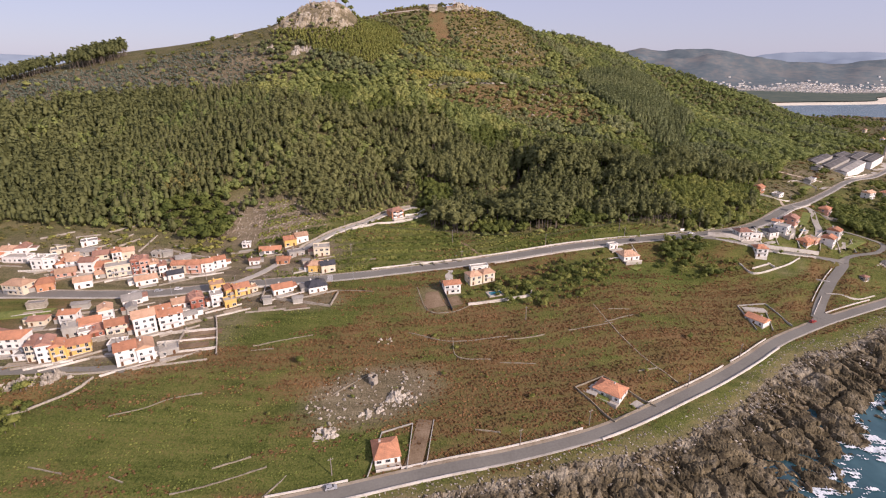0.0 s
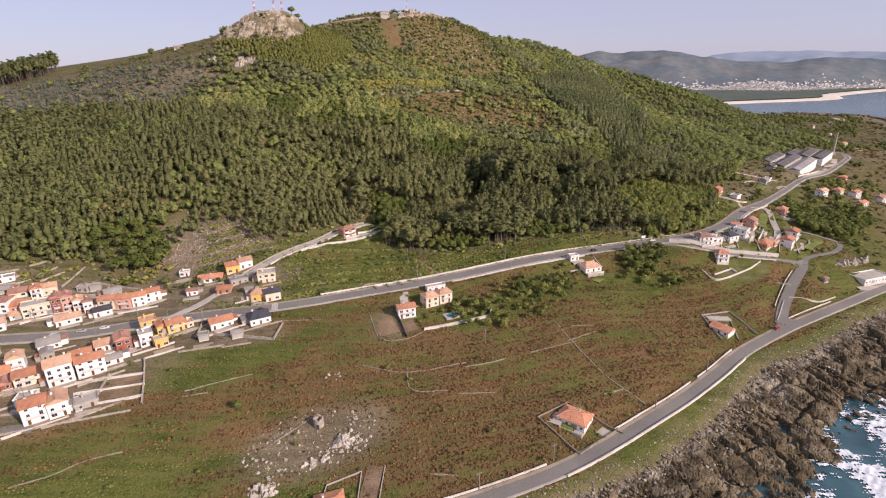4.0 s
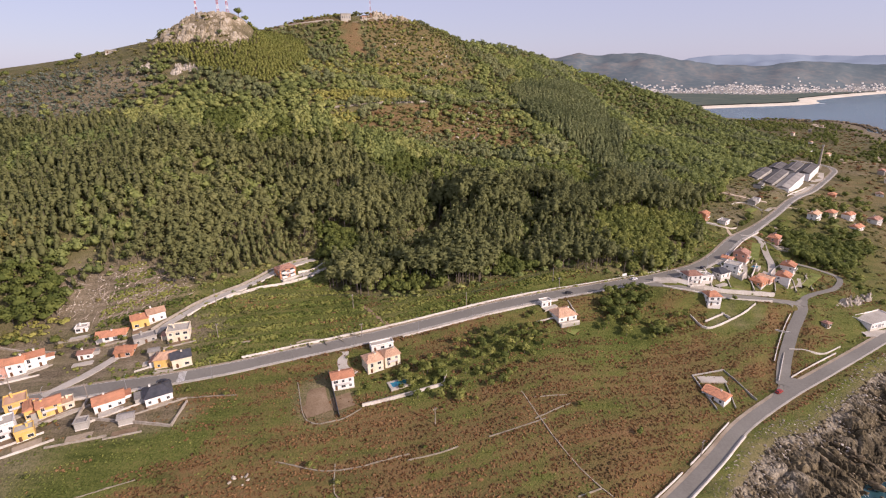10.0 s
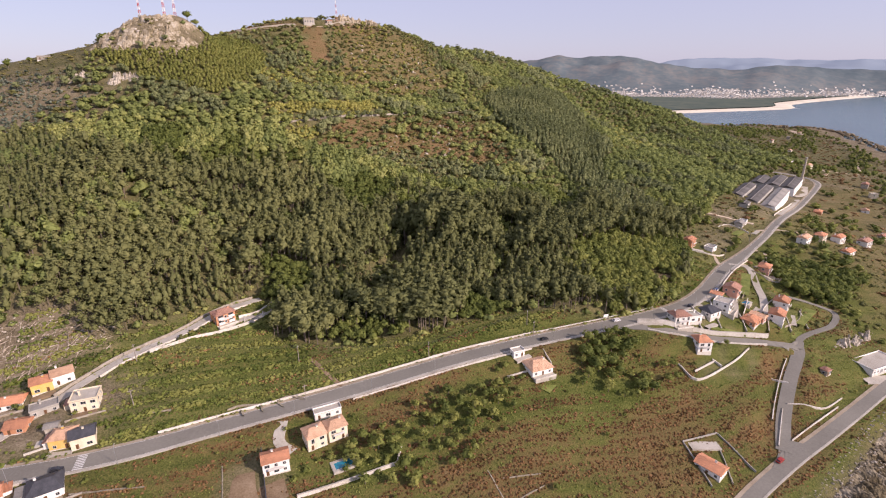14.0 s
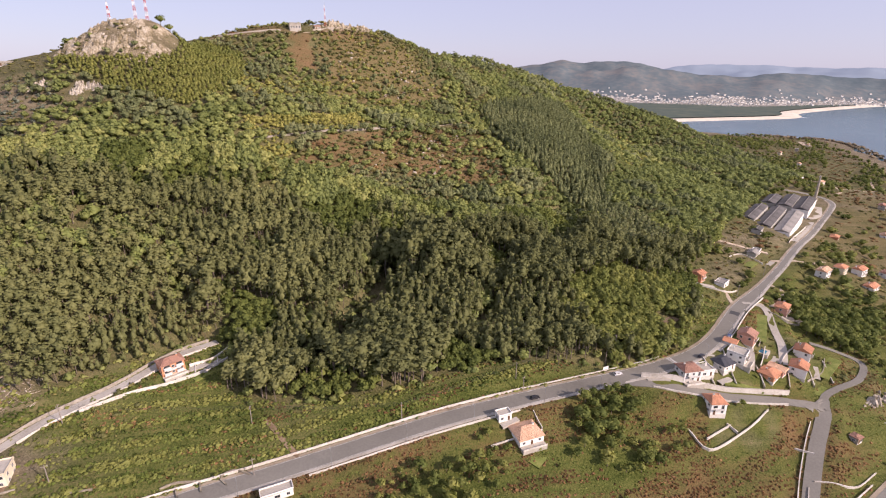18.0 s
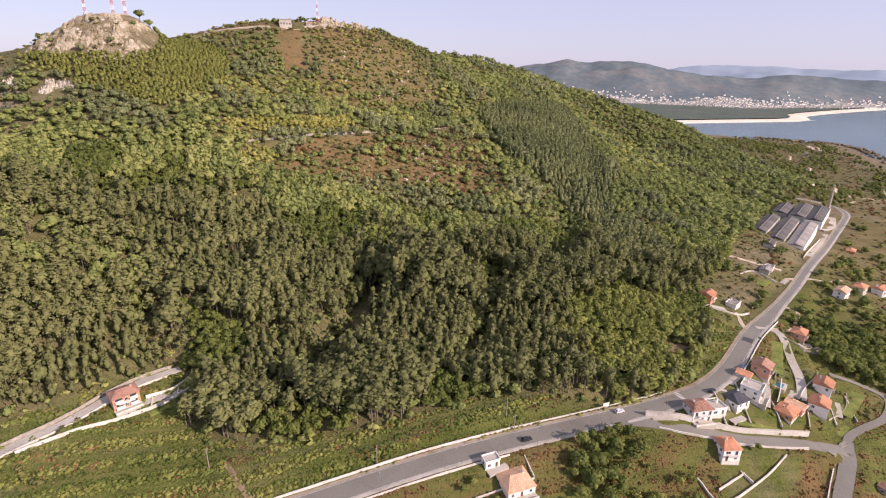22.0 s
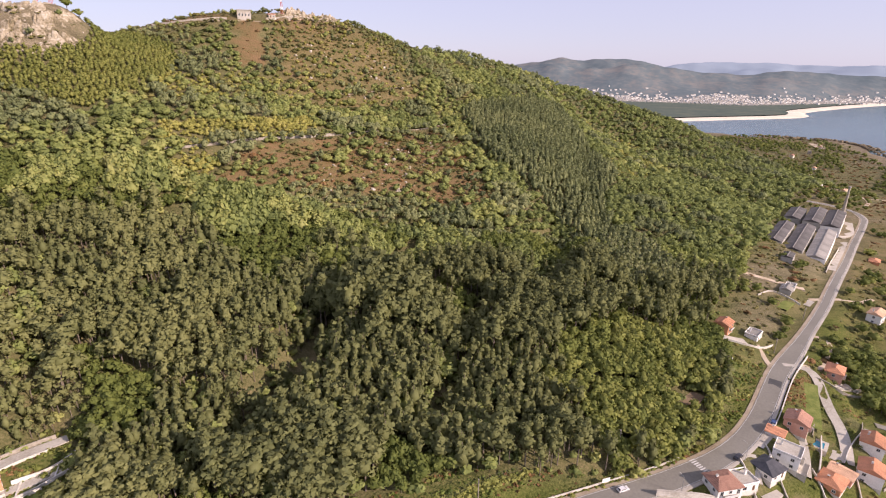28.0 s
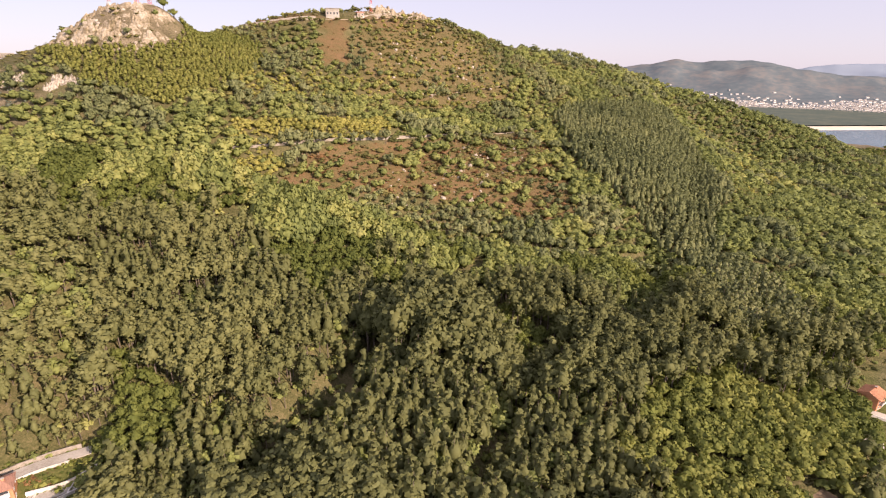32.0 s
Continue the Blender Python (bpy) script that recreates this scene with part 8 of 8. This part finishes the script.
for nm, s, lf, lab, cat in (("bracken", ~grassy, "leaf_bracken", "rust-brown dry bracken over old terraces", "bracken"), ("rough_grass", grassy, "leaf_grass", "rough green meadow grass and brambles", "grass")):
    scatter(nm, "frond", p[s], hh[s], 1.3 + r.uniform(0, 0.8, s.sum()), tn[s], lf, lab, cat, 1.0, wood=False, sink=0.05)

# young gums on the burnt slope, brush on the cleared bank
p, r = jittered(-560, -160, 480, 640, 3.7, 14)
ok = (r.uniform(0, 1, len(p)) < 0.85 * blob(p[:, 0], p[:, 1], -320, 545, 175, 56, -6)) & (p[:, 1] < 612)
p = p[ok]
scatter("young_gums", "bush", p, r.uniform(1.5, 3.4, len(p)), r.uniform(0.7, 1.1, len(p)), r.uniform(0.1, 1, len(p)), "leaf_young", "pale young eucalyptus regrowth on the burnt slope", "regrowth", 0.4, wood=False, sink=0.2)
p, r = jittered(-330, -40, 296, 392, 3.0, 15)
ok = (p[:, 1] < forest_edge(p[:, 0]) + 4) & (r.uniform(0, 1, len(p)) < 0.42 + 0.4 * waves(p[:, 0], p[:, 1], 30, 81) - 0.6 * blob(p[:, 0], p[:, 1], -125, 342, 44, 18, 10)) & clear_of_roads(p) & clear_of_houses(p) & (p[:, 1] > np.where(p[:, 0] < -110, 299, 318))
p = p[ok]
scatter("bank_brush", "bush", p, r.uniform(0.6, 2.2, len(p)), r.uniform(1.0, 1.8, len(p)), r.uniform(0, 1, len(p)), "leaf_scrub", "dry brush and bramble on the cleared bank", "brush", 0.5, wood=False, sink=0.2)

# thickets and garden shrubs
p, r = jittered(-200, 330, 150, 460, 4.6, 9)
thick = np.clip(blob(p[:, 0], p[:, 1], 70, 280, 30, 18, 10) + blob(p[:, 0], p[:, 1], 38, 268, 14, 9, 10) + blob(p[:, 0], p[:, 1], 95, 293, 24, 9, 14) + 0.9 * blob(p[:, 0], p[:, 1], 150, 305, 9, 9)
                + 0.9 * blob(p[:, 0], p[:, 1], 330, 400, 28, 20, 40) + 0.7 * blob(p[:, 0], p[:, 1], 55, 256, 26, 6, 12) + 0.6 * blob(p[:, 0], p[:, 1], -150, 305, 60, 8) + 0.5 * blob(p[:, 0], p[:, 1], 170, 300, 40, 16)
                + 0.8 * blob(p[:, 0], p[:, 1], -185, 160, 26, 18) + 0.9 * blob(p[:, 0], p[:, 1], -184, 170, 24, 8, 30), 0, 1)
ok = (r.uniform(0, 1, len(p)) < 0.025 + 0.85 * thick) & clear_of_roads(p) & clear_of_houses(p, 6) & (shore_side(p[:, 0], p[:, 1]) > 7) & (p[:, 1] < forest_edge(p[:, 0]))
p = p[ok]
n = len(p)
tl = np.where(thick[ok] > 0.4, r.uniform(2.2, 5.5, n), r.uniform(1.2, 2.6, n))
scatter("thicket", "oak", p, tl, 1.25 + 0 * tl, r.uniform(0, 1, n), "leaf_oak", "green laurel and willow thicket below the road", "thicket", 0.75)
p, r = jittered(300, 1200, 330, 1480, 9.0, 10)
plain = (shore_side(p[:, 0], p[:, 1]) > 14) & ((p[:, 1] < forest_edge(p[:, 0]) + 6) | (p[:, 0] > 760)) & clear_of_roads(p, 3) & clear_of_houses(p, 9)
for fx, fy in ((446, 555), (415, 535), (480, 590), (527, 630), (500, 610), (560, 660), (430, 570), (510, 650), (470, 575), (545, 640)):
    plain &= np.hypot(p[:, 0] - fx, p[:, 1] - fy) > 28
copse = waves(p[:, 0], p[:, 1], 110, 61) + 1.2 * (inside(COPSES[3], p[:, 0], p[:, 1], 20) | inside(COPSES[4], p[:, 0], p[:, 1], 8)) + 0.25 + 1.2 * blob(p[:, 0], p[:, 1], 338, 410, 26, 16, 40) + 1.0 * blob(p[:, 0], p[:, 1], 900, 1350, 220, 90, -20) + 0.8 * blob(p[:, 0], p[:, 1], 620, 860, 90, 60, 40)
u = r.uniform(0, 1, len(p))
wooded = plain & (u < np.clip(0.05 + 0.7 * copse, 0, 0.95))
low_scrub = plain & ~wooded & (u < 0.72)
dry = low_scrub & (waves(p[:, 0], p[:, 1], 60, 63) + 0.6 * r.uniform(-1, 1, len(p)) > -0.15)
scatter("coastal_wood", "dome", p[wooded], 4 + 4.0 * r.uniform(0, 1, wooded.sum()), 1.2 + 0.4 * r.uniform(0, 1, wooded.sum()), r.uniform(0, 0.7, wooded.sum()), "leaf_oak", "dark copses of oak and laurel on the coastal plain", "woodland", 0.8, wood=False, sink=0.5)
for nm, s, lf, lab in (("coastal_bracken", dry, "leaf_bracken", "dry brown bracken and gorse on the coastal plain"), ("coastal_scrub", low_scrub & ~dry, "leaf_scrub", "low dry scrub on the coastal plain")):
    scatter(nm, "bush", p[s], 0.8 + 1.8 * r.uniform(0, 1, s.sum()) ** 2, 1.6 + 1.4 * r.uniform(0, 1, s.sum()), r.uniform(0, 0.8, s.sum()), lf, lab, "scrub", 0.5, wood=False, sink=0.3)
p, r = jittered(140, 400, 285, 425, 4.4, 73)
p = p[(inside(COPSES[0], p[:, 0], p[:, 1], 4) | inside(COPSES[1], p[:, 0], p[:, 1], 3) | inside(COPSES[2], p[:, 0], p[:, 1], 2)) & clear_of_roads(p, 2.5) & clear_of_houses(p, 8)]
scatter("copse", "oak", p, r.uniform(4.5, 7.5, len(p)), r.uniform(1.0, 1.35, len(p)), r.uniform(0, 0.5, len(p)), "leaf_oak", "dark copse of oak and laurel between the villas", "woodland", 1.0)
p, r = jittered(255, 470, 340, 560, 4.2, 16)
ok = (p[:, 1] < forest_edge(p[:, 0]) + 3) & (shore_side(p[:, 0], p[:, 1]) > 14) & clear_of_roads(p, 1.5) & clear_of_houses(p, 7) & (r.uniform(0, 1, len(p)) < 0.5 + 0.35 * waves(p[:, 0], p[:, 1], 40, 62))
p = p[ok]
scatter("roadside_brush", "bush", p, r.uniform(0.5, 1.9, len(p)), r.uniform(1.2, 2.0, len(p)), r.uniform(0, 1, len(p)), "leaf_scrub", "dry broom and bramble beside the road", "brush", 0.6, wood=False, sink=0.2)


# single trees that stand apart
def tree_master(kind, leaf, tall_m, wide, seed):
    rng = np.random.RandomState(seed)
    lv, wd = crown(kind, rng, 1.5)
    sc = np.array((tall_m * wide, tall_m * wide, tall_m))
    a = raw_mesh("crown", lv[0] * sc, lv[1], [M[leaf]], tint=np.full(len(lv[0]), rng.uniform(0.3, 0.7)), normals=lv[2])
    b = raw_mesh("trunk", wd[0] * sc, wd[1], [M["bark"]])
    return a, b


TREES = {"oak": [tree_master("oak", "leaf_oak", 6.5, 1.1, k) for k in range(4)], "gum": [tree_master("euc", "leaf_euc", 16, 1.1, 20 + k) for k in range(4)], "shrub": [tree_master("bush", "leaf_oak", 3.2, 1.1, 40 + k) for k in range(3)]}


def tree(kind, x, y, size, label, seed, category="tree"):
    rr = random.Random(seed)
    cm, tm = TREES[kind][seed % len(TREES[kind])]
    root = new("tree" if kind != "shrub" else "shrub")
    root.matrix_world = pose(x, y, gz(x, y) - 0.15, 0, 0, rr.uniform(0, 360)) @ Matrix.Scale(size, 4)
    tagged(root, label, category, "single trees")
    shared("trunk", tm, root)
    shared("crown", cm, root)
    return root


for k, (x, y, s) in enumerate([(150, 308, 1.15), (144, 303, 0.9), (155, 301, 0.9), (166, 296, 0.9), (-65, 200, 0.75), (-4, 222, 0.5), (128, 231, 0.6), (108, 246, 0.5), (37, 275, 0.9), (43, 270, 1.0), (49, 268, 0.8), (34, 268, 0.6), (226, 318, 0.6), (104, 309, 0.7), (100, 307, 0.6)]):
    tree("oak", x, y, s, "dark round evergreen oak standing alone in the fields", k)
for k, (x, y, s) in enumerate([(16, 349, 1.0), (24, 346, 1.05), (34, 344, 1.0), (46, 346, 0.95), (58, 346, 1.0), (70, 347, 0.9), (8, 352, 1.0), (82, 350, 0.85)]):
    tree("gum", x, y, s, "tall eucalyptus at the front edge of the wood", k)
for k, (x, y, s) in enumerate([(-24, 366, 0.8), (-20, 362, 0.7), (-27, 352, 0.6), (-16, 366, 0.9), (-44, 348, 0.5), (-14, 360, 0.6), (206, 330.8, 0.4), (222, 335, 0.5), (233, 338, 0.5), (246, 342, 0.5), (262, 332, 0.5), (270, 334, 0.5), (281, 344, 0.6), (293, 356, 0.6), (24, 270, 0.7), (28, 272, 0.8), (36, 262, 0.7), (40, 264, 0.6), (20, 267, 0.6), (124, 302, 0.6), (112, 304, 0.7), (128, 313, 0.5), (-15, 158, 0.5), (82, 196, 0.4), (247, 336, 0.5), (250, 352, 0.5), (258, 364, 0.5), (266, 372, 0.45), (276, 382, 0.5), (280, 352, 0.55), (284, 359, 0.5), (294, 352, 0.6), (300, 360, 0.6), (240, 331, 0.4), (230, 330.5, 0.4), (310, 395, 0.7), (316, 402, 0.8), (268, 331, 0.45), (300, 386, 0.6), (14, 272, 0.5), (34, 258, 0.6), (42, 259, 0.7), (46, 264, 0.8)]):
    tree("shrub", x, y, s, "clipped green shrub in a house garden", k + 5, "shrub")
for k, (x, y, s) in enumerate([(12, 258, 0.8), (16, 262, 0.9), (24, 268, 0.7), (266, 347, 0.7), (222, 333, 0.6), (236, 333, 0.5), (-110, 248, 0.6), (-120, 228, 0.7), (-60, 262, 0.6), (82, 182, 0.4), (20, 196, 0.5), (-27, 152, 0.5), (4, 324, 0.6), (60, 332, 0.7), (-10, 322, 0.7)]):
    tree("shrub", x, y, s, "rounded green garden shrub on the slope", k, "shrub")
for k, (x, y, s) in enumerate([(-272, 606, 1.0), (-264, 608, 0.8), (-256, 609, 1.4), (-240, 612, 0.8), (-328, 616, 1.1), (-335, 618, 1.0), (-300, 604, 0.8), (-176, 606, 0.9), (-108, 617, 1.35), (-102, 618, 1.1)]):
    tree("oak", x, y, s, "dark pine-like tree on the skyline of the hill", k)
# tall gums on the western skyline
p, r = jittered(-620, -345, 560, 690, 3.6, 17)
ok = (r.uniform(0, 1, len(p)) < 1.2 * blob(p[:, 0], p[:, 1], -400, 632, 30, 22, 40) + 1.1 * blob(p[:, 0], p[:, 1], -500, 612, 60, 18, 10))
p = p[ok]
scatter("skyline_gums", "euc", p, np.where(p[:, 0] > -440, 19, 16) * r.uniform(0.7, 1.15, len(p)), r.uniform(0.9, 1.4, len(p)), r.uniform(0, 0.35, len(p)), "leaf_euc", "dark tall gums in a clump on the western skyline", "woodland", 0.8)
# yellow willows among the gums above the village
p, r = jittered(-226, -166, 345, 392, 4.5, 18)
p = p[r.uniform(0, 1, len(p)) < 0.5 * blob(p[:, 0], p[:, 1], -188, 368, 22, 9, 40)]
scatter("yellow_willows", "oak", p, r.uniform(8, 11, len(p)), r.uniform(0.9, 1.2, len(p)), r.uniform(0.7, 1, len(p)), "leaf_scrub", "yellow-green willows among the dark gums", "woodland", 0.6, wood=False)
